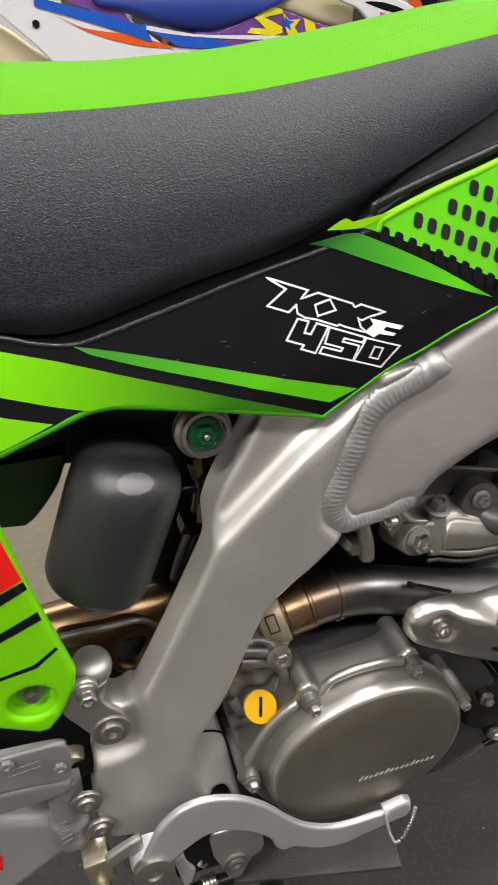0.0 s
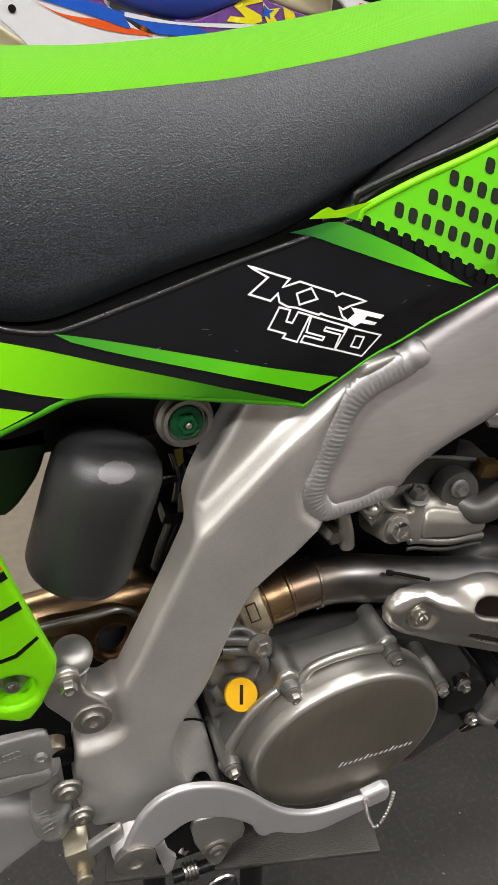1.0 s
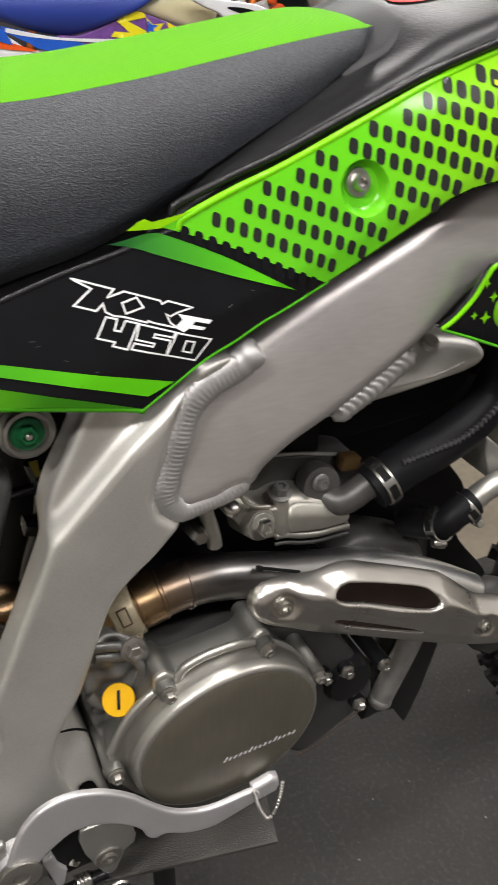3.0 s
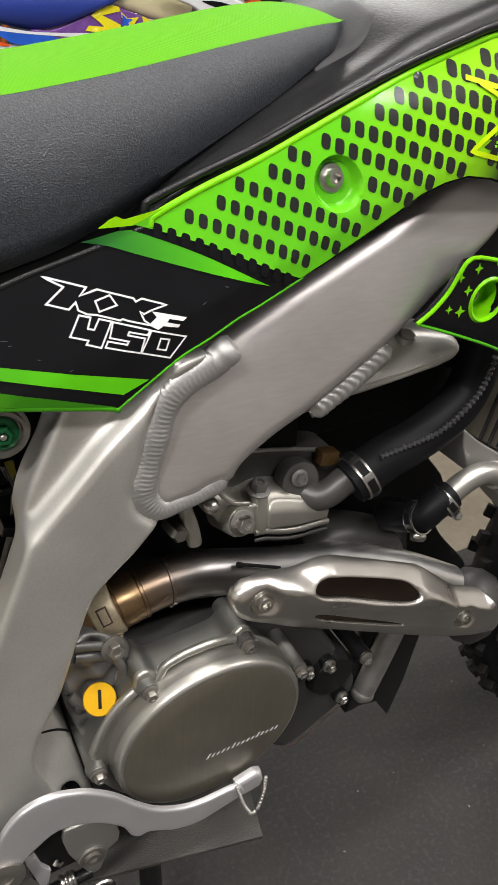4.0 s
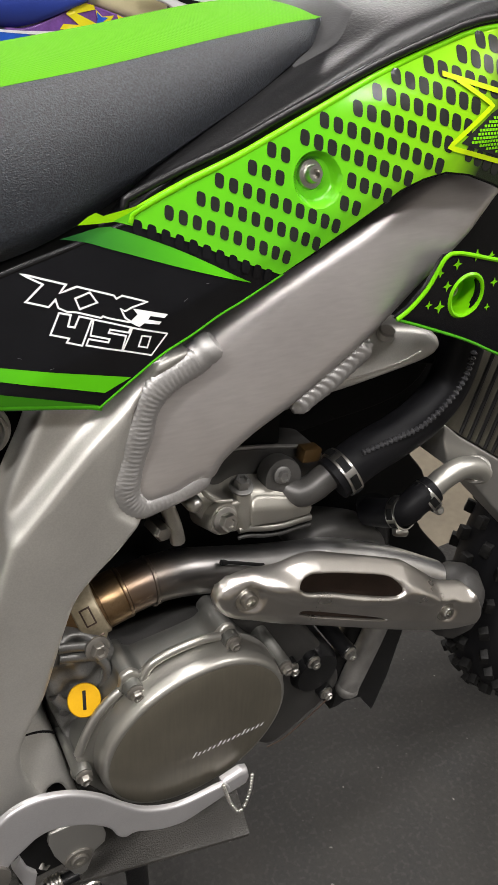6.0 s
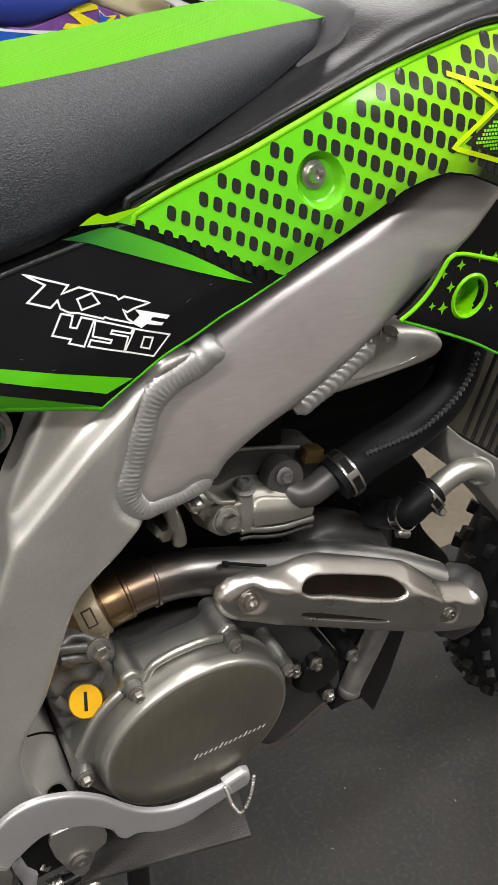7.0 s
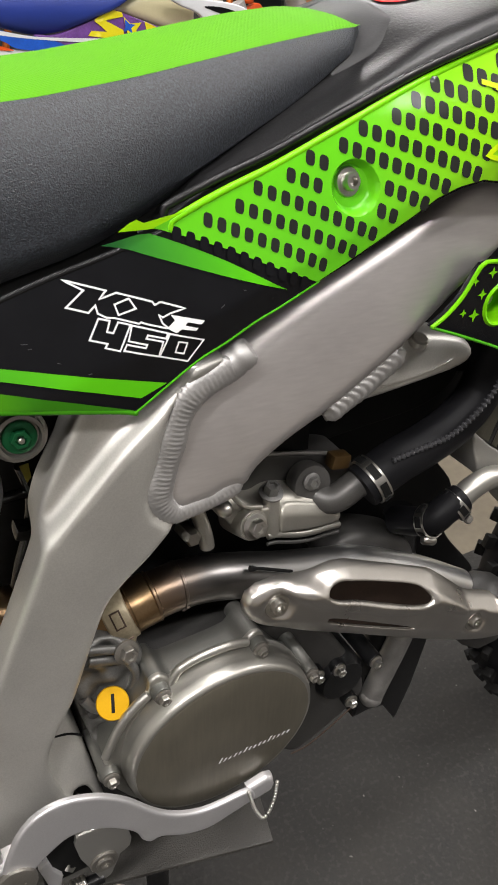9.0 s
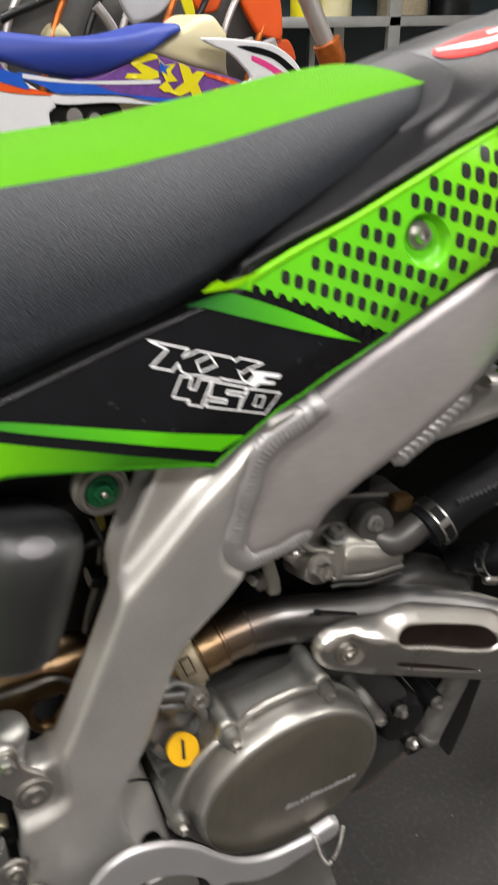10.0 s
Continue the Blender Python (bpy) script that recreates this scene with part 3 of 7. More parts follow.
m_tank = Mat("black_tank_plastic", (0.008, 0.008, 0.0085), 0.38, vary=0.25, bump=0.0002, fine=500, spec=0.25)
m_sheen = Mat("grey_tank_sheen", (0.030, 0.030, 0.031), 0.5, vary=0.15, spec=0.2, fine=600, bump=0.0001)
for sd in (-1, 1):
    tank = part("tank_cover", tank_patch(bmesh.new(), np.arange(0.02, 0.42, 0.004), lambda x: 0.0, lambda x: 1.0, 60, lambda x, f: 0.0, sd), m_tank, bike, "black satin tank cover with a rounded shoulder", angle=60)
    edge_x = flow([(0.28, 0.172), (0.36, 0.184), (0.54, 0.206), (1.0, 0.211)])
    # Lighter grey patch paints the tank's sheen in front of the seat.
    part("tank_sheen", tank_patch(bmesh.new(), np.arange(0.150, 0.2125, 0.0025), lambda x: 0.28, lambda x: 1.0, 36, lambda x, f: 0.0022 * ease((edge_x(f) - x) / 0.010) * ease((f - 0.33) / 0.10) - 0.0006, sd), m_sheen, tank, "raised grey patch standing in for the tank's sheen", angle=60)
    if sd < 0:
        for nm, scale, lift_, mt, lb in (("tank_badge", 1.0, 0.0008, m_red, "red oval badge with a white mark"), ("badge_mark", 0.5, 0.0014, m_white_print, "")):
            bm = bmesh.new()
            rings_ = []
            if scale < 1:
                sweep = spline([(-0.92, 0.10, 0), (-0.5, 0.02, 0), (0.0, -0.22, 0), (0.5, -0.28, 0), (0.84, 0.0, 0), (0.66, 0.42, 0), (0.25, 0.50, 0)], 0.06)
                for k, p in enumerate(sweep):
                    t = sweep[min(k + 1, len(sweep) - 1)] - sweep[max(k - 1, 0)]
                    t = t / max(1e-6, math.hypot(t[0], t[1]))
                    row = []
                    for s in (-1, -0.33, 0.33, 1):
                        wd = 0.17 * s * (0.5 + 0.5 * ease(min(k, len(sweep) - 1 - k) / 10))
                        cu, cv = p[0] - t[1] * wd, p[1] + t[0] * wd
                        x, f = 0.243 + 0.031 * cu + 0.014 * cv, min(0.995, 0.79 - 0.05 * cu + 0.15 * cv)
                        c = tank_row(x, 81)
                        row.append(bm.verts.new((x, -np.interp(80 * f, range(81), c[:, 0]) - 0.5 * lift_, np.interp(80 * f, range(81), c[:, 1]) + lift_)))
                    rings_.append(row)
                for p, q in zip(rings_, rings_[1:]):
                    for k in range(3):
                        bm.faces.new((p[k], q[k], q[k + 1], p[k + 1]))
                bmesh.ops.recalc_face_normals(bm, faces=bm.faces)
                part(nm, bm, mt, tank, lb)
                continue
            for r in (0.05, 0.35, 0.7, 1.0):
                row = []
                for a in np.linspace(0, 2 * math.pi, 36, endpoint=False):
                    cu, cv = r * math.cos(a), r * math.sin(a)
                    x, f = 0.243 + 0.031 * cu + 0.014 * cv, min(0.995, 0.79 - 0.05 * cu + 0.15 * cv)
                    c = tank_row(x, 81)
                    row.append(bm.verts.new((x, -np.interp(80 * f, range(81), c[:, 0]) - 0.5 * lift_, np.interp(80 * f, range(81), c[:, 1]) + lift_)))
                rings_.append(row)
            for p, q in zip(rings_, rings_[1:]):
                for k in range(36):
                    bm.faces.new((p[k], q[k], q[(k + 1) % 36], p[(k + 1) % 36]))
            bm.faces.new(rings_[0])
            bmesh.ops.recalc_face_normals(bm, faces=bm.faces)
            part(nm, bm, mt, tank, lb)

# side panel and shroud in one piece, printed
SIDE = [(-0.2076, 0.813), (-0.1667, 0.8284), (-0.1529, 0.8329), (-0.139, 0.8373), (-0.1249, 0.842), (-0.1166, 0.843), (-0.1057, 0.8427), (-0.0696, 0.8365), (-0.0425, 0.8304), (-0.0109, 0.8227), (0.0008, 0.8188)] + [(0.021, 0.8327), (0.0386, 0.8435), (0.0562, 0.8511), (0.0741, 0.86), (0.0891, 0.8659), (0.111, 0.8756), (0.1334, 0.8852), (0.1556, 0.8967), (0.1777, 0.9087), (0.1925, 0.9172), (0.2081, 0.9224), (0.2247, 0.9253), (0.2437, 0.9224), (0.2659, 0.9149), (0.3124, 0.8957)] + list(reversed([(-0.2, 0.8925), (-0.157, 0.8812), (-0.145, 0.877), (-0.133, 0.874), (-0.125, 0.8735), (-0.117, 0.8745), (-0.0927, 0.8812), (-0.0648, 0.8891), (-0.0363, 0.8975), (-0.001, 0.9065), (0.029, 0.9145)] + [(0.03, 0.9185), (0.0597, 0.93), (0.0933, 0.9413), (0.131, 0.9565), (0.1878, 0.9783), (0.2328, 0.9924), (0.2494, 0.9972), (0.2692, 1.0006), (0.3047, 1.0029)]))
for sd in (-1, 1):
    panel = part("side_panel", relief(SIDE, panel_d, 0, 0.003, 0.0035, side=sd, smooth=False, extra=SHOULDER), m_black_gloss, bike, "glossy black side panel with lime green printed graphics", angle=60)
    if sd < 0:
        side_panel = panel


def print_on(name, outline, material, k=0.0006, smooth=False, holes=(), parent=None, label=""):
    return part(name, relief(outline, proud(k), 0, 0, 0.003, holes=holes, smooth=smooth, extra=SHOULDER), material, parent or side_panel, label)


# graded green print: dark where the stripe starts
m_fade = Mat("graded_green_print", (0.095, 0.50, 0.006), 0.22, vary=0.04, spec=0.3)
fx = m_fade.math("MULTIPLY", m_fade.math("ADD", m_fade.axis(0), 0.135), 9.0)
m_fade.paint(m_fade.mix(m_fade.ramp(fx, (0, 0, 0, 1), (1, 1, 1, 1), 0.0, 1.0), (0.030, 0.19, 0.022, 1), m_fade.color))
m_fade2 = Mat("graded_green_print_upper", (0.085, 0.48, 0.006), 0.22, vary=0.04, spec=0.3)
fx = m_fade2.math("MULTIPLY", m_fade2.math("ADD", m_fade2.axis(0), 0.005), 13.0)
m_fade2.paint(m_fade2.mix(m_fade2.ramp(fx, (0, 0, 0, 1), (1, 1, 1, 1), 0.0, 1.0), (0.015, 0.10, 0.025, 1), m_fade2.color))
m_fade3 = Mat("graded_green_print_low", GREEN, 0.24, vary=0.04, spec=0.2)
mq = m_fade3.math("MULTIPLY", m_fade3.math("ADD", m_fade3.axis(0), 0.155), 10.0)
m_fade3.paint(m_fade3.mix(m_fade3.ramp(mq, (0, 0, 0, 1), (1, 1, 1, 1), 0.0, 1.0), m_fade3.color, (0.03, 0.155, 0.006, 1)))
m_shroud = Mat("lime_to_green_print", (0.105, 0.47, 0.010), 0.18, vary=0.04, spec=0.4)
mp = m_shroud.math("MULTIPLY", m_shroud.math("SUBTRACT", m_shroud.axis(0), 0.14), 8.0)
m_shroud.paint(m_shroud.mix(m_shroud.ramp(mp, (0, 0, 0, 1), (1, 1, 1, 1), 0.0, 1.0), m_shroud.color, (0.235, 0.50, 0.005, 1)))
md = m_shroud.math("MULTIPLY", m_shroud.math("SUBTRACT", m_shroud.math("ADD", m_shroud.axis(0), m_shroud.math("MULTIPLY", m_shroud.axis(2), -0.5)), -0.2335), 45.0)
m_shroud.paint(m_shroud.mix(m_shroud.ramp(md, (0, 0, 0, 1), (1, 1, 1, 1), 0.0, 1.0), m_shroud.p.inputs["Base Color"].links[0].from_socket, (0.012, 0.018, 0.008, 1)))

def band(*edges):
    return [tuple(q) for e in edges for q in spline(e, 0.006)]


print_on("stripe", band([(-0.1259, 0.8737), (-0.0947, 0.8662), (-0.042, 0.8513), (0.0186, 0.8335)], [(0.0029, 0.8275), (-0.0424, 0.8436), (-0.0953, 0.8608), (-0.1183, 0.8689)]), m_fade, label="green stripe fading to dark")
print_on("stripe", band([(-0.1893, 0.8862), (-0.158, 0.8763), (-0.109, 0.8591), (-0.0547, 0.8408), (-0.0003, 0.8204)], [(-0.011, 0.823), (-0.0425, 0.8307), (-0.0696, 0.8368), (-0.0947, 0.8415), (-0.1111, 0.8431), (-0.1227, 0.8422)], [(-0.1227, 0.8422), (-0.1375, 0.8466), (-0.1617, 0.8557), (-0.1934, 0.8665)]), m_fade3, label="bright green lower band")
print_on("stripe", [(-0.1952, 0.8581), (-0.1634, 0.8465), (-0.1404, 0.8387), (-0.1527, 0.8343), (-0.1664, 0.8298), (-0.2045, 0.8156)], m_green, label="green lower band")
print_on("stripe", band([(-0.009, 0.9109), (-0.0002, 0.9123), (0.0108, 0.9142), (0.0171, 0.9139), (0.0531, 0.8984), (0.0941, 0.8761)], [(0.0941, 0.8761), (0.0563, 0.8883), (0.0192, 0.9019), (0.0045, 0.9075), (-0.009, 0.9109)]), m_fade2, label="green wedge fading to dark")
print_on("stripe", [(0.0004, 0.9166), (0.0067, 0.9204), (0.0105, 0.9216), (0.0144, 0.9196), (0.0378, 0.9228), (0.0351, 0.9176), (0.0241, 0.9159), (0.0116, 0.9161)], m_green_lit)
GREENFIELD = [(0.0194, 0.9163), (0.0268, 0.9187), (0.0483, 0.9269), (0.0577, 0.9302), (0.0913, 0.9412), (0.1289, 0.9562), (0.1878, 0.9775), (0.2342, 0.9915), (0.2507, 0.9963), (0.27, 0.9997), (0.3017, 1.0021), (0.3119, 0.8973), (0.2655, 0.9163), (0.2433, 0.9237), (0.2244, 0.9266), (0.2078, 0.924), (0.1922, 0.9188), (0.1775, 0.9103), (0.1554, 0.8983), (0.1333, 0.8869), (0.1139, 0.8778), (0.0887, 0.8885), (0.0604, 0.9014), (0.0365, 0.9105)]
print_on("stripe", GREENFIELD, m_shroud, 0.0007, label="lime green field with dark slots")
# Added tubes along the panel and tank edges carry thin highlight lines.
part("panel_edge", tube([(x, -panel_d(x, z) + 0.0013, z - 0.0002) for x, z in [(-0.2, 0.8925), (-0.157, 0.8812), (-0.145, 0.877), (-0.133, 0.874), (-0.125, 0.8735), (-0.117, 0.8745), (-0.0927, 0.8812), (-0.0648, 0.8891), (-0.0363, 0.8975), (-0.001, 0.9065), (0.029, 0.9145)]], 0.0018, 16, 0.003), m_roll, side_panel, "black tube along the panel edge, added for its highlight")
part("panel_edge", tube([(x, -0.1065, z + 0.0052) for x, z in [(-0.2, 0.8925), (-0.157, 0.8812), (-0.145, 0.877), (-0.133, 0.874), (-0.125, 0.8735), (-0.117, 0.8745), (-0.0927, 0.8812), (-0.0648, 0.8891), (-0.0363, 0.8975), (-0.001, 0.9065), (0.029, 0.9145)][-1:] + [(0.03, 0.9185), (0.0597, 0.93), (0.0933, 0.9413), (0.131, 0.9565), (0.1878, 0.9783), (0.2328, 0.9924), (0.2494, 0.9972), (0.2692, 1.0006), (0.3047, 1.0029)]], 0.0024, 14, 0.004), m_black_sat, side_panel, "black tube along the panel edge, added for its highlight")
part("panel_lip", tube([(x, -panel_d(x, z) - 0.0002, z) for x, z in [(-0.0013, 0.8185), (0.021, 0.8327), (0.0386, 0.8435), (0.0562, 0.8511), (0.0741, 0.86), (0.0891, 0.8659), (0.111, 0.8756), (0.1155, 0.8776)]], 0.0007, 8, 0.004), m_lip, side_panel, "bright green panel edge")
part("panel_lip", tube([(x, -panel_d(x, z) + 0.0008, z - 0.0006) for x, z in [(-0.2, 0.8925), (-0.157, 0.8812), (-0.145, 0.877), (-0.133, 0.874), (-0.125, 0.8735), (-0.117, 0.8745), (-0.0927, 0.8812), (-0.0648, 0.8891), (-0.0363, 0.8975), (-0.001, 0.9065), (0.029, 0.9145)][-1:] + [(0.03, 0.9185), (0.0597, 0.93), (0.0933, 0.9413), (0.131, 0.9565), (0.1878, 0.9783), (0.2328, 0.9924), (0.2494, 0.9972), (0.2692, 1.0006), (0.3047, 1.0029)]], 0.0022, 10, 0.004), m_green, side_panel, "bright green panel edge")

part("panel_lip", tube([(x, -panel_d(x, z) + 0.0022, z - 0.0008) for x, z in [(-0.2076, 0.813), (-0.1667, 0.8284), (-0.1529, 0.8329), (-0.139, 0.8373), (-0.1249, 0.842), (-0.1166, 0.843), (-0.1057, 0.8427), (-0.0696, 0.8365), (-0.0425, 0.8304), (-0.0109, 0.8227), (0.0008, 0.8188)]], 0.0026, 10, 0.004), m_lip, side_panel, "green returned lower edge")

# printed slots, row on row
STAR = [(0.2289, 0.9767), (0.2593, 0.9688), (0.2932, 0.9606), (0.3039, 0.921), (0.2612, 0.9316), (0.2278, 0.9397), (0.2557, 0.9613)]
star = np.array(STAR)
ring = np.array(GREENFIELD)
side_ring = np.array(SIDE)
LX = (0.0806916, 0.00758908, 0.0118733, 4.80639e-07, 9.54685e-05, 0.000158238)
LZ = (0.930442, -0.00290842, 0.00804857, -2.79801e-05, 8.54057e-05, -5.27407e-05)


def slot_at(i, j):
    t = (1, i, j, i * i, i * j, j * j)
    return sum(a * b for a, b in zip(LX, t)), sum(a * b for a, b in zip(LZ, t))


for j in range(-9, 14):
    for i in range(-8, 22):
        cx, cz = slot_at(i, j)
        if cx > 0.33 or cx < 0.0:
            continue
        q = np.array([(cx, cz)])
        if inside(q, star)[0] or math.hypot(cx - PANEL_BOLT[0], cz - PANEL_BOLT[1] + 0.002) < 0.0152:
            continue
        if not inside(q, ring)[0] and gap(q, [ring])[0] > 0.0034:
            continue
        if panel_top(cx) - cz < 0.0032 or not inside(q, side_ring)[0] or gap(q, [side_ring])[0] < 0.0030:
            continue
        grow = 1.0 + 0.34 * max(0.0, min(1.0, (cx - 0.08) / 0.2))
        w, h, up = 0.0026 * grow, 0.0036 * grow, (0.22, 0.975)
        ax, az = slot_at(i + 0.5, j)
        bx, bz = slot_at(i - 0.5, j)
        ln = math.hypot(ax - bx, az - bz)
        rt = ((ax - bx) / ln, (az - bz) / ln)
        bm = bmesh.new()
        vs = []
        for k in range(20):
            a = 2 * math.pi * k / 20
            c, s = math.cos(a), math.sin(a)
            ex, ez = math.copysign(abs(c) ** 0.62, c) * w, math.copysign(abs(s) ** 0.62, s) * h
            x, z = cx + ex * rt[0] + ez * up[0], cz + ex * rt[1] + ez * up[1]
            vs.append(bm.verts.new((x, -panel_d(x, z) - 0.00095, z)))
        mid = bm.verts.new((cx, -panel_d(cx, cz) - 0.00095, cz))
        for k in range(20):
            f = bm.faces.new((vs[k], vs[(k + 1) % 20], mid))
            f.normal_update()
            if f.normal.y > 0:
                f.normal_flip()
        part("slot", bm, m_dark_dot if inside(q, ring)[0] else m_black_gloss, side_panel)
print_on("star_fill", [(0.2336, 0.9418), (0.2579, 0.9573), (0.2939, 0.9721), (0.303, 0.9235), (0.2606, 0.9336)], m_dark_dot, 0.0012, label="dark star filled with green dots")
m_lime = Mat("yellow_lime_print", (0.42, 0.60, 0.003), 0.25, vary=0.06, spec=0.3)


def ribbon(name, pts, width, k, material, label="yellow-green star outline"):
    """A flat printed line along an open run of points."""
    p = np.concatenate([np.linspace(a, b, 12, endpoint=False) for a, b in zip(np.array(pts)[:-1], np.array(pts)[1:])] + [np.array(pts)[-1:]])
    t = np.gradient(p, axis=0)
    t /= np.linalg.norm(t, axis=1)[:, None]
    n = np.stack([-t[:, 1], t[:, 0]], 1) * width
    bm = bmesh.new()
    a = [bm.verts.new((x, -panel_d(x, z) - k, z)) for x, z in p + n]
    b = [bm.verts.new((x, -panel_d(x, z) - k, z)) for x, z in p - n]
    for i in range(len(p) - 1):
        f = bm.faces.new((a[i], a[i + 1], b[i + 1], b[i]))
        f.normal_update()
        if f.normal.y > 0:
            f.normal_flip()
    return part(name, bm, material, side_panel, label)


ribbon("star_line", [(0.2262, 0.9779), (0.2594, 0.9694), (0.2932, 0.9612)], 0.0014, 0.0016, m_lime)
ribbon("star_line", [(0.2351, 0.975), (0.2583, 0.9612), (0.2245, 0.9401), (0.2615, 0.9306), (0.3042, 0.9199)], 0.0014, 0.0017, m_lime)
bm = bmesh.new()
inner = np.array([(0.2336, 0.9418), (0.2579, 0.9573), (0.2939, 0.9721), (0.303, 0.9235), (0.2606, 0.9336)])
for i in range(60):
    for j in range(60):
        cx, cz = 0.225 + 0.0024 * i + 0.0012 * (j % 2), 0.90 + 0.0021 * j
        q = np.array([(cx, cz)])
        if inside(q, inner)[0] and gap(q, [inner])[0] > 0.002 and cx > 0.2:
            vs = [bm.verts.new((cx + a, -panel_d(cx + a, cz + b) - 0.0019, cz + b)) for a, b in ((-0.0009, -0.0007), (0.0009, -0.0007), (0.0009, 0.0007), (-0.0009, 0.0007))]
            bm.faces.new(vs)
tagged(part("star_dot", bm, m_green, side_panel), kind="stuff")


def outline_print(name, poly, width=0.0005, k=0.0006):
    """A thin printed line along a closed polygon."""
    p = straight(poly, 0.003)
    n = len(p)
    t = np.roll(p, -1, 0) - p
    t /= np.maximum(np.linalg.norm(t, axis=1), 1e-9)[:, None]
    t0 = np.roll(t, 1, 0)
    mit = np.stack([-(t[:, 1] + t0[:, 1]), t[:, 0] + t0[:, 0]], 1)
    ln = np.maximum(np.linalg.norm(mit, axis=1), 0.7)
    mit = mit / ln[:, None] * np.minimum(2.0, 2.0 / ln)[:, None]
    bm = bmesh.new()
    a = [bm.verts.new((x, -panel_d(x, z) - k, z)) for x, z in p + mit * width]
    b = [bm.verts.new((x, -panel_d(x, z) - k, z)) for x, z in p - mit * width]
    for i in range(n):
        j = (i + 1) % n
        f = bm.faces.new((a[i], a[j], b[j], b[i]))
        f.normal_update()
        if f.normal.y > 0:
            f.normal_flip()
    return part(name, bm, m_white_print, side_panel, "thin white outlined letter")


for poly in ([(-0.0309, 0.897), (-0.0097, 0.8892), (-0.0137, 0.8854), (-0.0045, 0.8875), (0.0139, 0.8805), (0.015, 0.8786), (0.0184, 0.8797), (0.0318, 0.8745), (0.0231, 0.873), (0.0187, 0.8715), (0.0166, 0.8731), (0.0184, 0.8681), (0.0221, 0.8648), (0.009, 0.8695), (0.0066, 0.8708), (0.0055, 0.8701), (-0.0068, 0.8749), (-0.0114, 0.8758), (-0.0155, 0.8784), (-0.0162, 0.8826), (-0.0202, 0.8795), (-0.0309, 0.8835), (-0.021, 0.8907)], [(-0.0063, 0.8818), (0.0016, 0.8838), (0.0046, 0.8782), (-0.0049, 0.8762)], [(-0.0156, 0.8759), (-0.0099, 0.874), (-0.0122, 0.8685), (-0.009, 0.8674), (-0.0057, 0.8726), (0.0007, 0.8703), (-0.0066, 0.8574), (-0.0142, 0.8604), (-0.0127, 0.8623), (-0.0218, 0.8657)], [(0.0014, 0.8699), (0.0208, 0.8626), (0.0192, 0.86), (0.0094, 0.8633), (0.0084, 0.8617), (0.0175, 0.8585), (0.0145, 0.8505), (-0.0044, 0.8572), (-0.0026, 0.8602), (0.0074, 0.8567), (0.0084, 0.8583), (-0.0014, 0.8619)], [(0.0216, 0.8622), (0.0413, 0.8553), (0.0313, 0.8443), (0.015, 0.8504)], [(0.0265, 0.8568), (0.0315, 0.8553), (0.0291, 0.8493), (0.0242, 0.8511)]):
    outline_print("letter", poly)
print_on("letter", [(0.0231, 0.8723), (0.0422, 0.8665), (0.0401, 0.8647), (0.0324, 0.8669), (0.0308, 0.8653), (0.0383, 0.8629), (0.0368, 0.8615), (0.0286, 0.8636), (0.0254, 0.862), (0.0204, 0.8654), (0.0253, 0.8689)], m_white_print, 0.0007, label="solid white letter")

m_scuff = Mat("grey_scuff", (0.10, 0.10, 0.105), 0.5, vary=0.3)
for sx_, sz_, ln_, tilt_ in ((-0.0560, 0.8690, 0.0035, -0.1), (-0.0530, 0.8660, 0.0020, 0.0), (-0.1020, 0.8790, 0.0030, 0.4), (-0.0400, 0.8570, 0.0018, -0.5), (0.0520, 0.8720, 0.0026, 0.6), (-0.0790, 0.8620, 0.0022, 0.2), (0.0660, 0.8800, 0.0018, -0.3), (-0.0250, 0.8480, 0.0020, 0.1)):
    ribbon("scuff", [(sx_, sz_), (sx_ + ln_, sz_ + ln_ * tilt_)], 0.00013, 0.0009, m_scuff, "thin grey scuff")

part("bolt", socket_bolt((PANEL_BOLT[0], -panel_d(*PANEL_BOLT) - 0.001, PANEL_BOLT[1]), (0, -1, 0.25), 0.0052, 0.006), m_steel, bike, "steel socket bolt in a dished green seat")

# ---- frame ----
CAST = [(-0.02, 0.824), (-0.032, 0.81), (-0.0405, 0.794), (-0.053, 0.772), (-0.0597, 0.7545), (-0.0638, 0.737), (-0.0712, 0.719), (-0.0846, 0.689), (-0.0986, 0.659), (-0.1128, 0.63), (-0.118, 0.6215), (-0.1262, 0.6175), (-0.1335, 0.6195), (-0.1415, 0.612), (-0.1455, 0.603), (-0.1534, 0.5374), (-0.1537, 0.5168), (-0.1476, 0.4888), (-0.1315, 0.481), (-0.1195, 0.468), (-0.1083, 0.4717), (-0.0807, 0.4921), (-0.0692, 0.5052), (-0.0756, 0.5113), (-0.0815, 0.5303), (-0.0818, 0.554), (-0.0757, 0.5737), (-0.0649, 0.5936), (-0.0557, 0.6118), (-0.0372, 0.6608), (-0.0268, 0.6828), (-0.0119, 0.698), (0.0031, 0.7103), (0.0204, 0.7277), (0.0306, 0.7354), (0.0191, 0.7457), (0.0137, 0.7584), (0.0169, 0.7733), (0.021, 0.792), (0.023, 0.8085), (0.0313, 0.819), (0.0492, 0.8291), (0.0585, 0.8381), (0.0387, 0.8385), (0.0147, 0.8262)]
ridge_soft = lambda z: sum(ridge_x(z + 0.0016 * k) for k in range(-2, 3)) / 5
SEAT_RINGS = np.array([(SEAT_BOLT[0] + r * math.cos(a), SEAT_BOLT[1] + r * math.sin(a) / 0.92) for r in (0.0305, 0.032, 0.034, 0.036, 0.038, 0.0395) for a in np.linspace(0, 6.283, 90, endpoint=False)])
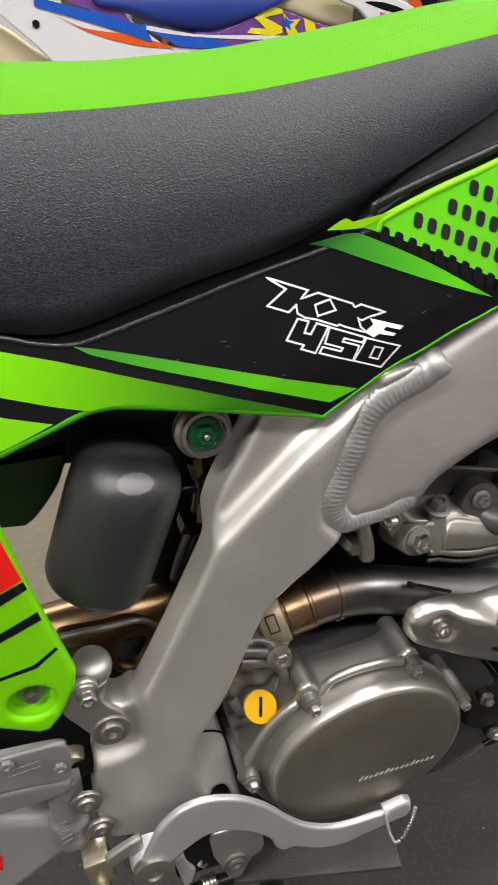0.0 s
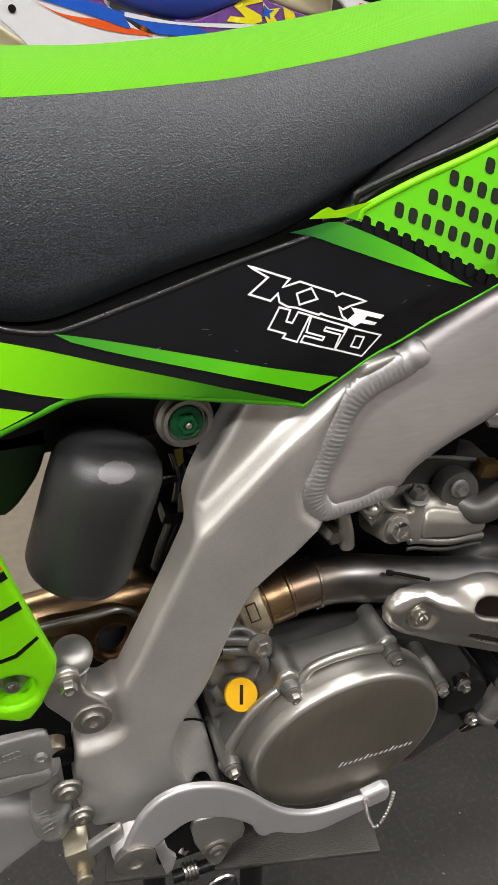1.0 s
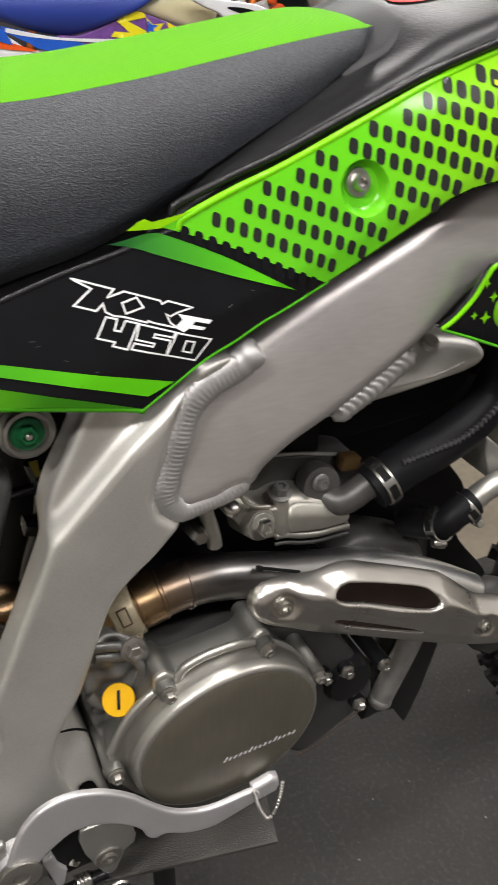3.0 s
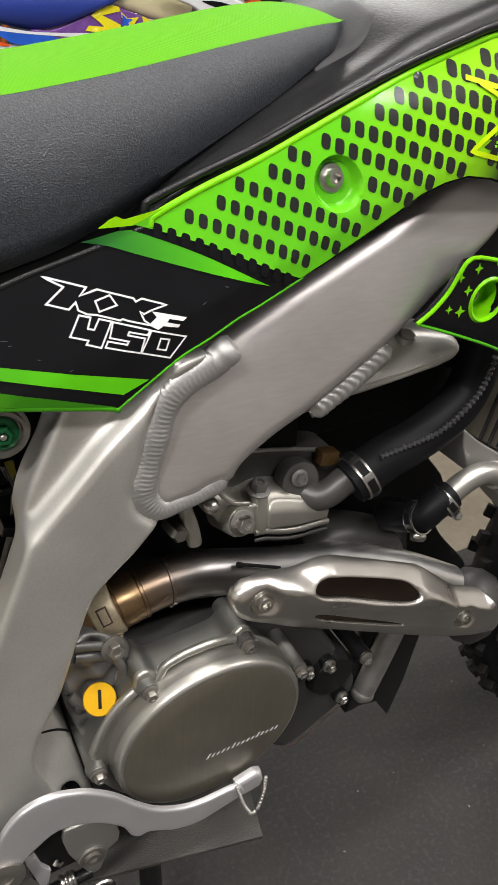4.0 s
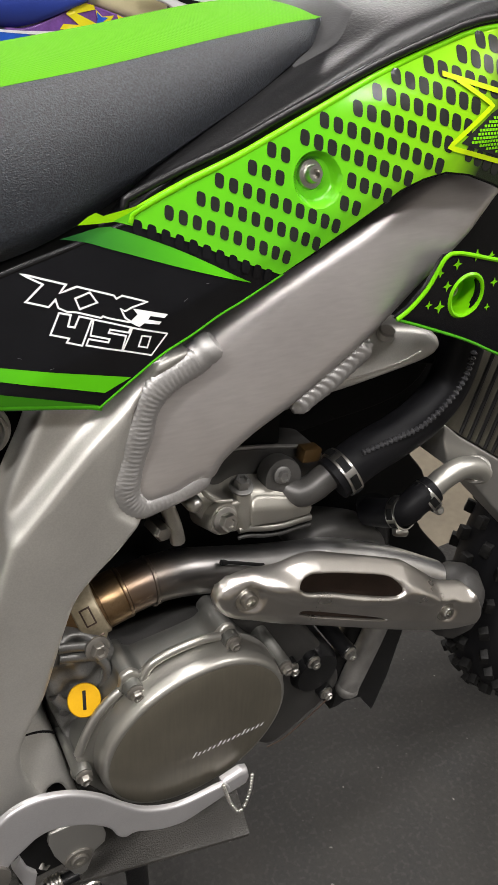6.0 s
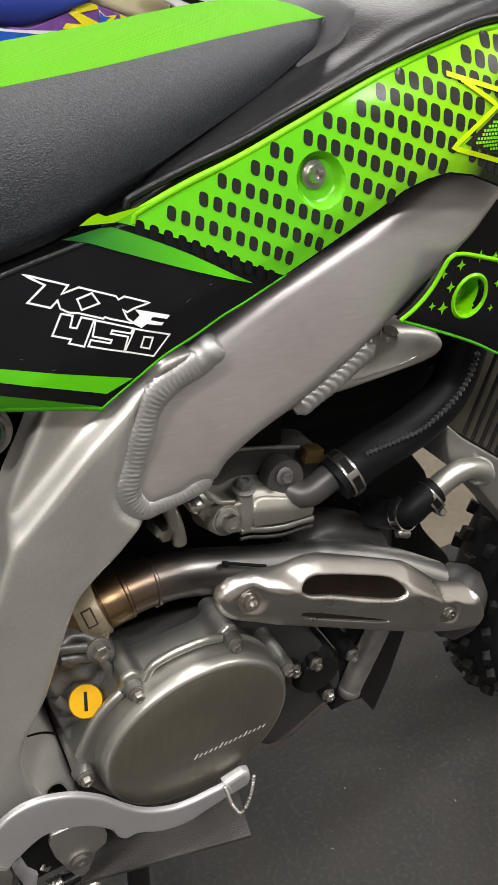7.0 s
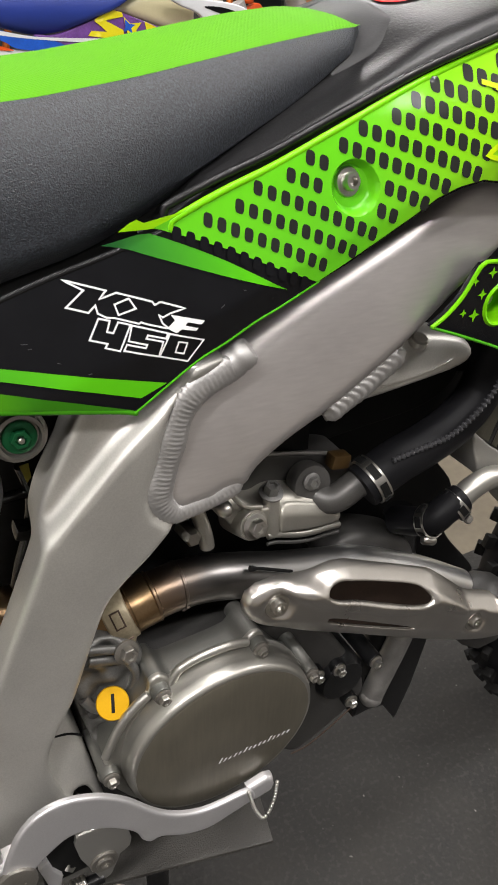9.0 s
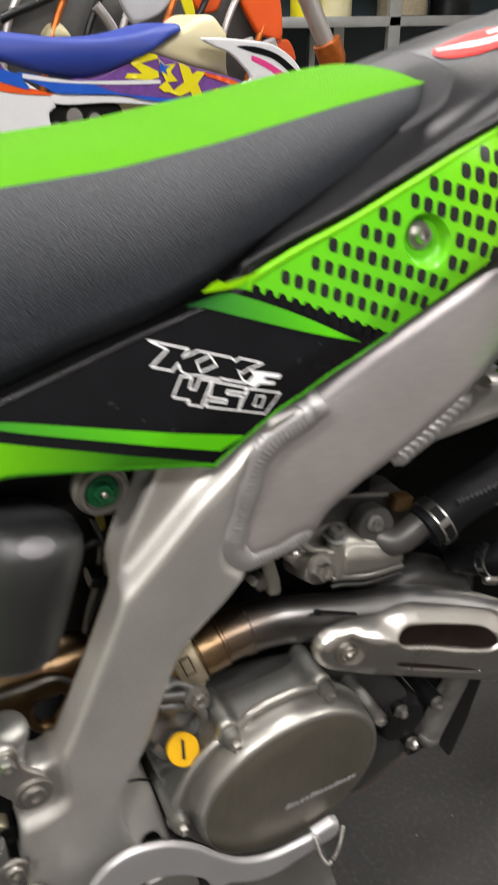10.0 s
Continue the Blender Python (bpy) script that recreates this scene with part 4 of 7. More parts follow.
RIDGE_LINES = [[(ridge_soft(z) + o, z) for z in np.arange(0.7475, 0.826, 0.003)] for o in (-0.0050, -0.0025, 0.0, 0.0025)]
SPAR = [(0.0576, 0.8309), (0.0688, 0.8369), (0.0936, 0.8526), (0.1162, 0.8646), (0.1397, 0.875), (0.1636, 0.8856), (0.188, 0.8964), (0.2082, 0.9086), (0.23, 0.92), (0.26, 0.934), (0.295, 0.943), (0.325, 0.94), (0.34, 0.918), (0.3041, 0.9027), (0.2869, 0.8877), (0.275, 0.8759), (0.2553, 0.8613), (0.2357, 0.848), (0.2159, 0.834), (0.1937, 0.8188), (0.169, 0.803), (0.1472, 0.7894), (0.1298, 0.7795), (0.104, 0.7668), (0.0829, 0.7531), (0.074, 0.7425), (0.0579, 0.7413), (0.0497, 0.7377), (0.0375, 0.7355), (0.0256, 0.7338), (0.0164, 0.7403), (0.0121, 0.7497), (0.0121, 0.7605), (0.0168, 0.7756), (0.0215, 0.7924), (0.0266, 0.8065), (0.0353, 0.8157)]
for sd in (-1, 1):
    part("frame_casting", relief(CAST, cast_d, 0.0052, 0.0200, 0.0027, side=sd, lines=RIDGE_LINES, extra=SEAT_RINGS), m_cast, bike, "satin cast aluminium frame side", angle=70)


def spar_d(x, z):
    (x0, z0), (x1, z1) = (0.05, 0.79), (0.26, 0.905)
    s = (-(z1 - z0) * (x - x0) + (x1 - x0) * (z - z0)) / math.hypot(x1 - x0, z1 - z0)
    return 0.1182 - 0.27 * s - 1.7 * s * s - 0.15 * max(0.0, s - 0.018) - 0.05 * max(0.0, x - 0.17) * ease((x - 0.17) / 0.06)


for sd in (-1, 1):
    part("frame_spar", relief(SPAR, spar_d, 0.013, 0.030, 0.004, side=sd), m_alu, bike, "brushed aluminium upper frame spar", angle=70)
CREASE = flow(sorted([(0.174, 0.7808), (0.194, 0.7802), (0.2145, 0.7805), (0.2301, 0.7816), (0.2434, 0.7833), (0.2591, 0.7874)]))
bracket = part("frame_bracket", relief([(0.1411, 0.7665), (0.1668, 0.7756), (0.1853, 0.7872), (0.2035, 0.8024), (0.2109, 0.8071), (0.2283, 0.808), (0.2557, 0.8045), (0.2734, 0.7992), (0.281, 0.7901), (0.2761, 0.7811), (0.2621, 0.777), (0.2391, 0.7749), (0.2126, 0.773), (0.187, 0.7716), (0.1623, 0.7712)], lambda x, z: 0.1060 - 0.03 * max(0, x - 0.14) - 0.55 * max(0, z - CREASE(x)), 0.005, 0.02, 0.004), m_cast, bike, "cast aluminium frame bracket", angle=70)


def weld_run(pts, base, pitch, flat, deep=0.06):
    """A weld bead: overlapping crescent puddles along a curve."""
    bm = bmesh.new()
    c = [Vector(p) for p in spline(pts, pitch / 6)]
    total = sum((b - a).length for a, b in zip(c, c[1:]))
    rows, run = [], 0.0
    rng = random.Random(5)
    jit = [rng.uniform(-0.22, 0.22) for _ in range(400)]
    for i, p in enumerate(c):
        t = (c[min(i + 4, len(c) - 1)] - c[max(i - 4, 0)]).normalized()
        side = t.cross(Vector((0, 1, 0))).normalized()
        up = t.cross(side)
        run += (p - c[i - 1]).length if i else 0
        row = []
        for j in range(22):
            a = 2 * math.pi * j / 22
            lat = math.cos(a)
            ph = (run - 0.75 * base * (1 - lat * lat)) / pitch
            n = int(math.floor(ph)) % 400
            f = ph - math.floor(ph)
            k = base * (1 - 0.22 * ease((run - 0.115) / 0.02)) * (0.95 + 0.05 * math.sin(run * 190 + 1.3) + 0.14 * jit[n] * 0.5 + deep * math.sin(math.pi * f)) * (0.45 + 0.55 * ease(min(run, total - run) / 0.007))
            row.append(bm.verts.new(p + side * k * lat + up * k * flat * math.sin(a)))
        rows.append(row)
    for a, b in zip(rows, rows[1:]):
        for j in range(22):
            bm.faces.new((a[j], a[(j + 1) % 22], b[(j + 1) % 22], b[j]))
    bm.faces.new(list(reversed(rows[0])))
    bm.faces.new(rows[-1])
    bmesh.ops.recalc_face_normals(bm, faces=bm.faces)
    return bm


part("weld_bead", weld_run([(x, -0.1215, z) for x, z in [(0.0672, 0.8355), (0.0608, 0.8306), (0.0515, 0.8264), (0.0405, 0.8216), (0.033, 0.8149), (0.0275, 0.8049), (0.0227, 0.7906), (0.0187, 0.7777), (0.0142, 0.7646), (0.012, 0.7547), (0.0144, 0.7452), (0.0223, 0.7371), (0.0332, 0.7372), (0.0452, 0.7385), (0.0566, 0.7414), (0.0711, 0.7475)]], 0.0088, 0.0031, 0.55, 0.12), m_weld, bike, "rippled weld bead", angle=75)
part("weld_bead", weld_run([(x, -0.1135, z) for x, z in [(0.1377, 0.7734), (0.1502, 0.78), (0.1637, 0.7874), (0.1772, 0.7957), (0.1907, 0.8049), (0.1996, 0.8117)]], 0.0074, 0.0058, 0.62, 0.22), m_weld, bike, "rippled weld bead", angle=75)
part("bracket_crease", tube([(x, -0.1062 + 0.03 * max(0, x - 0.14), z) for x, z in [(0.174, 0.7808), (0.194, 0.7802), (0.2145, 0.7805), (0.2301, 0.7816), (0.2434, 0.7833), (0.2591, 0.7874)]], 0.0007, 8), m_polish, bracket)
part("bolt", lathe([(0.0068, -0.004), (0.0068, 0.001), (0.0055, 0.0022), (0.0004, 0.0024)], (0.2297, -0.0950, 0.806), (0, -0.35, 0.93), 20), m_steel, bracket, "flat round bolt head")
part("weld_end", lathe([(0.0084, -0.012), (0.0100, -0.008), (0.0100, -0.003), (0.0092, -0.001), (0.0098, 0.001), (0.0094, 0.006), (0.0072, 0.0088), (0.0005, 0.0095)], (0.0685, -0.1185, 0.8350), (0.72, -0.25, 0.62), 28), m_weld, bike, "blunt end of the weld")
part("weld_end", lathe([(0.0035, -0.006), (0.0050, 0.0), (0.0040, 0.005), (0.0012, 0.0075)], (0.0745, -0.1150, 0.7485), (0.75, -0.2, 0.60), 20), m_weld, bike, "pointed end of the weld")
# lower lobe of the frame behind the engine
part("frame_lobe", relief([(-0.086, 0.566), (-0.0713, 0.568), (-0.0647, 0.5775), (-0.06, 0.5622), (-0.0535, 0.5326), (-0.0475, 0.4867), (-0.0508, 0.4770), (-0.0550, 0.4950), (-0.0600, 0.5060), (-0.0680, 0.5060), (-0.0760, 0.4960), (-0.090, 0.500), (-0.094, 0.535)], lambda x, z: 0.1200 - 0.42 * (z - 0.52) - 4.0 * max(0.0, x + 0.072 + 0.30 * (z - 0.54)) ** 1.75, 0.005, 0.05, 0.003), m_cast, bike, "cast aluminium engine mount lobe", angle=70)

# ---- engine ----
engine = part("crankcase", relief([(-0.0481, 0.608), (-0.0315, 0.6281), (-0.0080, 0.6000), (0.0228, 0.5800), (0.0801, 0.5800)] + [(0.1533, 0.5533), (0.1934, 0.5043), (0.2264, 0.4388), (0.2188, 0.4125), (0.1893, 0.3937), (0.1632, 0.3802), (0.1433, 0.3791)] + [(0.1000, 0.4200), (0.0324, 0.4100), (-0.0411, 0.4531), (-0.0518, 0.5608)], 0.098, 0.008, 0.17, 0.006), m_case_dark, bike, "dark cast crankcase", angle=60)
part("case_edge", tube([(x, -0.0985, z) for x, z in [(0.1433, 0.3791), (0.1632, 0.3802), (0.1893, 0.3937), (0.2188, 0.4125)]], 0.0008, 10), m_gold_dark, engine, "dark bronze lower case edge")
CC, CR = (0.0458, 0.5262), 0.0738
m_neck = Mat("dull_grey_casting", (0.20, 0.197, 0.188), 0.46, 0.7, vary=0.3, big=60, fine=1100, bump=0.00012)
m_housing = Mat("grey_green_case_metal", (0.205, 0.204, 0.188), 0.40, 0.8, vary=0.16, big=30, fine=1300, bump=0.00005)
m_rim = Mat("satin_cover_metal", (0.41, 0.40, 0.365), 0.38, 0.85, vary=0.10, big=25, fine=1300, bump=0.00003)


FLANGE = [(-0.0514, 0.5192), (-0.0476, 0.5301), (-0.0398, 0.5487), (-0.0292, 0.568), (-0.015, 0.5854), (-0.0086, 0.5942), (-0.0066, 0.6047), (0.0012, 0.6072), (0.0069, 0.6024), (0.0104, 0.6004), (0.0287, 0.601), (0.052, 0.6022), (0.0654, 0.6042), (0.0704, 0.6097), (0.0764, 0.6137), (0.0844, 0.6102), (0.0889, 0.5987), (0.1135, 0.5614), (0.128, 0.55), (0.1365, 0.545), (0.133, 0.527), (0.1304, 0.5011), (0.1261, 0.4734), (0.1111, 0.4581), (0.0896, 0.4504), (0.0575, 0.4444), (0.0297, 0.4442), (0.0042, 0.4478), (-0.0254, 0.4787), (-0.041, 0.504)]
part("cover_flange", relief(FLANGE, 0.1340, 0.0026, 0.0022, 0.0025), m_rim, engine, "satin aluminium clutch cover flange", angle=60)
mid_f = np.mean(FLANGE, axis=0)
part("clutch_housing", relief([tuple(mid_f + (np.array(q) - mid_f) * 0.985) for q in FLANGE], 0.1300, 0.0010, 0.026, 0.003), m_housing, engine, "grey cast clutch housing behind the cover", angle=50)
part("cover_rim", lathe([(CR + 0.0058, 0.122), (CR + 0.0056, 0.1375), (CR + 0.0055, 0.1410), (CR + 0.0044, 0.1470), (CR + 0.0028, 0.1497), (CR + 0.0006, 0.1506), (CR - 0.004, 0.1490)], (CC[0], 0, CC[1] + 0.0095), (0, -1, -0.063), 96), m_rim, engine, "polished clutch cover rim", angle=70)
part("clutch_cover", lathe([(CR + 0.0012, 0.135), (CR + 0.0010, 0.1502), (CR - 0.002, 0.1513), (CR - 0.02, 0.1520), (0.001, 0.1524)], (CC[0], 0, CC[1] + 0.0095), (0, -1, -0.063), 96), m_bronze, engine, "round bronze-grey coated clutch cover", angle=60)
bm = bmesh.new()
(sx0, sz0), (sx1, sz1) = [(0.0377, 0.5043), (0.1011, 0.5037)]
for k in range(15):
    ux, uz = sx0 + (sx1 - sx0) * k / 14.4, sz0 + (sz1 - sz0) * k / 14.4
    h_ = (0.0058, 0.0040, 0.0034, 0.0040, 0.0036)[k % 5]
    bm.faces.new([bm.verts.new((ux + a * 0.0019 + 0.50 * b * h_, -0.1531 - 0.063 * (uz + b * h_ - CC[1]), uz + b * h_)) for a, b in ((0, 0), (1, 0), (1, 1), (0, 1))])
part("cover_mark", bm, m_white_print, engine, "row of slanted white bars")
BOSS = [(0.0785, 0.6035), (0.0000, 0.5945), (-0.0440, 0.5280), (0.1277, 0.5487)]
for k, (x, z) in enumerate(BOSS):
    part("bolt_boss", lathe([(0.0074, 0.094), (0.0071, 0.1390), (0.0067, 0.1406), (0.0058, 0.1410)], (x, 0, z), (0, -1, 0), 28), m_housing, engine)
    part("bolt", hex_bolt((x, -0.1422, z), (0, -1, 0), 0.0044, 0.0055), m_bush, engine, "small flanged steel bolt")
LIP = [(-0.0445, 0.5459), (-0.0367, 0.5638), (-0.0278, 0.5785), (-0.0168, 0.5896), (-0.0088, 0.5945)], [(0.0087, 0.5951), (0.0114, 0.6022), (0.0156, 0.6083), (0.0271, 0.6118), (0.0407, 0.6129), (0.0548, 0.6123), (0.0705, 0.6087)]
for run_ in LIP:
    part("cover_lip", tube([(x, -0.1348, z) for x, z in run_], 0.0034, 16, 0.003), m_rim, engine, "raised lip of the clutch cover", angle=70)
part("cover_skirt", lathe([(CR + 0.0066, 0.124), (CR + 0.0064, 0.1330), (CR + 0.0060, 0.1410)], (CC[0], 0, CC[1] + 0.0095), (0, -1, -0.063), 96, cap=False), m_rim, engine, angle=70)
# A black plate paints the shade inside the opening; nothing is cut.
part("lobe_hole", relief([(-0.0680, 0.5050), (-0.0600, 0.5062), (-0.0545, 0.4955), (-0.0514, 0.4781), (-0.0640, 0.4830)], 0.1120, 0.0006, 0.02, 0.003), m_void, bike, "black plate standing in for the shaded opening under the mount lobe")
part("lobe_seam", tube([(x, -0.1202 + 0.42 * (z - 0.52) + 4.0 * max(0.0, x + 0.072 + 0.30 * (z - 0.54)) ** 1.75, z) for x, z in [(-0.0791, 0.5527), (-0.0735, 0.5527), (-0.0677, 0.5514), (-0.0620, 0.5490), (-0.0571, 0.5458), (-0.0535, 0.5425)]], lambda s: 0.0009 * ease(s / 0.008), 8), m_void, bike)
cap_x, cap_z = [(-0.0321, 0.5862), (-0.02, 0.579)][0]
cap_way = Vector((-0.10, -0.66, 0.74)).normalized()
cap_at = Vector((cap_x, -0.124, cap_z))
part("filler_neck", lathe([(0.0112, -0.035), (0.0112, -0.010), (0.0104, -0.006)], cap_at, cap_way, 32), m_engine, engine)
cap = part("oil_cap", lathe([(0.0112, -0.008), (0.0118, -0.006), (0.0119, -0.0012), (0.0113, 0.0), (0.0005, 0.0002)], cap_at, cap_way, 48), m_yellow, engine, "yellow slotted oil filler cap")
u, v, w = basis(cap_way)
cm = Matrix((u.to_4d(), v.to_4d(), w.to_4d(), (0, 0, 0, 1))).transposed()
cm.translation = cap_at
cm = cm @ pose(0, 0, 0.0003, 0, 0, -8)
part("cap_slot", block(-0.0012, 0.0012, -0.0066, 0.0066, -0.001, 0.0003, 0.0003, cm), m_void, cap)
part("case_neck", relief([(-0.0535, 0.6117), (-0.0455, 0.6300), (-0.0259, 0.6330), (-0.0048, 0.6152), (0.0010, 0.5880), (-0.0060, 0.5700), (-0.0190, 0.5480), (-0.0330, 0.5120), (-0.0420, 0.5080), (-0.0480, 0.5400), (-0.0540, 0.5750)], lambda x, z: 0.1085 + 0.0022 * math.sin(x * 260 + z * 120) - 0.0016 * math.sin(z * 310 - x * 80), 0.005, 0.04, 0.003), m_neck, engine, "dull cast filler neck", angle=60)
part("neck_rib", tube([(-0.0165, -0.1115, 0.6120), (-0.0105, -0.1135, 0.5985), (-0.0120, -0.1130, 0.5850), (-0.0205, -0.1120, 0.5700)], 0.0035, 10), m_neck, engine)
part("neck_rib", tube([(-0.0500, -0.110, 0.5860), (-0.0440, -0.1125, 0.5760), (-0.0350, -0.1120, 0.5680)], 0.0042, 10), m_neck, engine)
for rib in ([(-0.0420, 0.6300), (-0.0330, 0.6270), (-0.0215, 0.6220)], [(-0.0425, 0.6195), (-0.0330, 0.6165), (-0.0205, 0.6110)]):
    part("case_rib", tube([(x, -0.1098, z) for x, z in rib], 0.0038, 12, flat=0.8), m_neck, engine)
part("case_lug", lathe([(0.0048, -0.004), (0.0048, 0.003), (0.003, 0.004)], (-0.0440, -0.1110, 0.5700), (0, -1, 0.1), 18), m_case_dark, engine)
# The cylinder is plain black, so it fills the shade under the spar.
part("cylinder", block(-0.02, 0.17, -0.055, 0.055, 0.58, 0.76, 0.01), m_void, engine, "black cylinder block, also standing in for the shade round it")

# cylinder head
m_elbow = Mat("dark_cast_elbow", (0.085, 0.082, 0.078), 0.42, 0.4, vary=0.2, big=40, fine=900, bump=0.00008)
HEAD = [(0.0900, 0.6640), (0.0990, 0.6590), (0.1199, 0.6570), (0.1517, 0.6470), (0.1781, 0.6470), (0.1800, 0.6640), (0.1700, 0.6760), (0.1523, 0.6831), (0.1239, 0.6907), (0.1068, 0.6875), (0.0930, 0.6960), (0.0800, 0.7120), (0.0700, 0.7150), (0.0700, 0.6965), (0.0800, 0.6800)]
head = part("cylinder_head", relief(HEAD, lambda x, z: 0.0880 - 0.9 * max(0.0, z - 0.676 + 0.28 * (x - 0.15)) - 0.006 * ease((0.108 - x) / 0.006), 0.003, 0.045, 0.003), m_head, bike, "grey cast cylinder head", angle=60)
part("head_cover", relief([(0.1215, 0.6640), (0.1245, 0.6850), (0.1500, 0.6790), (0.1740, 0.6690), (0.1760, 0.6560), (0.1517, 0.6560), (0.1330, 0.6600)], lambda x, z: 0.0925 - 0.75 * max(0.0, z - 0.671 + 0.30 * (x - 0.15)), 0.0022, 0.01, 0.0025), m_head, head, "raised cover on the head", angle=50)
for off, rad_, mt in ((0.0, 0.0030, m_rim), (-0.0078, 0.0016, m_case_dark)):
    part("head_rim", tube([(x, -0.0895, z + off) for x, z in [(0.1110, 0.6610), (0.1199, 0.6600), (0.1360, 0.6540), (0.1517, 0.6505), (0.1660, 0.6500), (0.1790, 0.6490)]], rad_, 12, flat=0.8), mt, head)
part("web_rim", tube([(x, -0.0860, z) for x, z in [(0.0790, 0.7140), (0.0850, 0.7020), (0.0935, 0.6935), (0.1068, 0.6890)]], 0.0018, 10), m_head, head)
part("bolt", hex_bolt((0.0974, -0.0935, 0.6787), (0.1, -1, 0.30), 0.0072, 0.0080), m_steel, head, "large flanged hexagon bolt")
part("bolt_boss", lathe([(0.0135, -0.03), (0.0130, -0.003), (0.0118, 0.0)], (0.0974, -0.0920, 0.6787), (0.1, -1, 0.30), 28), m_head, head)
part("bolt_post", tube([(0.1165, -0.0840, 0.6610), (0.1170, -0.0835, 0.6780), (0.1173, -0.0820, 0.6935)], lambda s: 0.0080 - 0.0012 * ease(s / 0.03), 20), m_head, head, "upright cast bolt post")
part("bolt", hex_bolt((0.1173, -0.0815, 0.6960), (0.02, -0.25, 1), 0.0066, 0.0085), m_neck, head, "upright hexagon bolt")
part("nut", lathe([(0.0062, -0.02), (0.0062, 0.0), (0.0050, 0.004), (0.0020, 0.0062)], (0.0689, -0.0990, 0.7080), (0, -1, 0.1), 20), m_steel, head, "domed nut under the weld")
part("nut", lathe([(0.0068, -0.02), (0.0068, 0.0), (0.0050, 0.003)], (0.0480, -0.0900, 0.6830), (0, -1, 0.2), 6), m_steel, head)
part("breather", tube([(0.0560, -0.080, 0.6990), (0.0600, -0.084, 0.6800), (0.0620, -0.084, 0.6660)], 0.0058, 12), m_head, head)
part("valve_cover", relief([(0.0800, 0.7280), (0.1094, 0.7179), (0.1498, 0.7084), (0.2020, 0.6930), (0.2120, 0.6600), (0.1921, 0.6464), (0.1407, 0.667), (0.1145, 0.6800), (0.0800, 0.6950)], 0.060, 0.003, 0.09, 0.006), m_case_dark, head, "dark brown valve cover", angle=60)
part("cover_edge", tube([(x, -0.0590, z + 0.0005) for x, z in [(0.0820, 0.7278), (0.1094, 0.7184), (0.1498, 0.7089), (0.2000, 0.6940)]], 0.0018, 8), m_engine, head)
elbow = part("coolant_elbow", tube([(0.1620, -0.0760, 0.6760), (0.1690, -0.0850, 0.6740), (0.1790, -0.0880, 0.6770), (0.1900, -0.0890, 0.6840), (0.2010, -0.0900, 0.6890)], 0.0118, 20), m_elbow, bike, "cast coolant outlet elbow")
part("elbow_flange", lathe([(0.0165, -0.014), (0.0172, -0.004), (0.0158, 0.001), (0.0060, 0.002)], (0.1560, -0.0800, 0.6900), (-0.05, -1, 0.25), 28), m_elbow, elbow, "dark round flange")
part("bolt", hex_bolt((0.1532, -0.0830, 0.6955), (-0.05, -1, 0.25), 0.0050, 0.0060), m_neck, elbow, "dark flanged bolt")
part("elbow_plug", block(-0.0085, 0.0085, -0.006, 0.006, -0.006, 0.006, 0.0015, pose(0.1860, -0.0700, 0.6990, 0, 10, 0)), Mat("ochre_plastic", (0.055, 0.030, 0.008), 0.5, vary=0.2), elbow, "ochre plug")

# hoses
up = [(x, -d, z) for (x, z), d in zip([(0.1930, 0.6855), (0.2229, 0.7000), (0.2574, 0.7046), (0.2922, 0.7142), (0.3193, 0.7345), (0.3290, 0.7800)], (0.095, 0.095, 0.09, 0.085, 0.08, 0.08))]
part("coolant_hose", tube(up, 0.0185, 20), m_rubber, bike, "thick black rubber coolant hose")
part("hose_wrap", tube([(x, -0.108, z) for x, z in [(0.2099, 0.7136), (0.2431, 0.7171), (0.2685, 0.7216), (0.2923, 0.7369), (0.3064, 0.7552), (0.3113, 0.779)]], lambda s: 0.0022 + 0.0008 * math.sin(s / 0.0044 * 2 * math.pi), 10, 0.0007), Mat("grey_ribbed_sleeve", (0.04, 0.04, 0.043), 0.20, vary=0.2, spec=0.8), bike, "ribbed black cable sleeve", angle=20)


def hose_clamp(at, way, r, w=0.0075):
    """A worm-drive band with its screw box."""
    c = part("hose_clamp", lathe([(r, -w), (r + 0.0012, -w), (r + 0.0012, w), (r, w)], at, way, 32, cap=False), m_steel, bike, "perforated steel hose clamp")
    u, v, k = basis(way)
    for a in range(7):
        ang = 2 * math.pi * a / 7 + 0.3
        q = Vector(at) + (u * math.cos(ang) + v * math.sin(ang)) * (r + 0.0013)
        n = (u * math.cos(ang) + v * math.sin(ang))
        m3 = Matrix((k.to_4d(), k.cross(n).to_4d(), n.to_4d(), (0, 0, 0, 1))).transposed()
        m3.translation = q
        part("clamp_slot", block(-0.62 * w, 0.62 * w, -0.34 * r, 0.34 * r, -0.0006, 0.0003, 0.0002, m3), m_void, c)
    ang = -1.1
    q = Vector(at) + (u * math.cos(ang) + v * math.sin(ang)) * (r + 0.003)
    part("clamp_screw", lathe([(0.003, -0.008), (0.0042, -0.006), (0.0042, 0.006), (0.0025, 0.008)], q, u * -math.sin(ang) + v * math.cos(ang), 12), m_steel, c)
    return c


e0, e1 = Vector(up[0]), Vector(up[1])
hose_clamp(e0.lerp(e1, 0.32), e1 - e0, 0.0190, 0.0052)
rp = [(x, -0.10, z) for x, z in [(0.3640, 0.6380), (0.3540, 0.6480), (0.3340, 0.6540), (0.3131, 0.6490), (0.2960, 0.6365)]]
part("radiator_pipe", tube(rp, 0.0105, 18), m_rim, bike, "bent aluminium radiator outlet pipe")
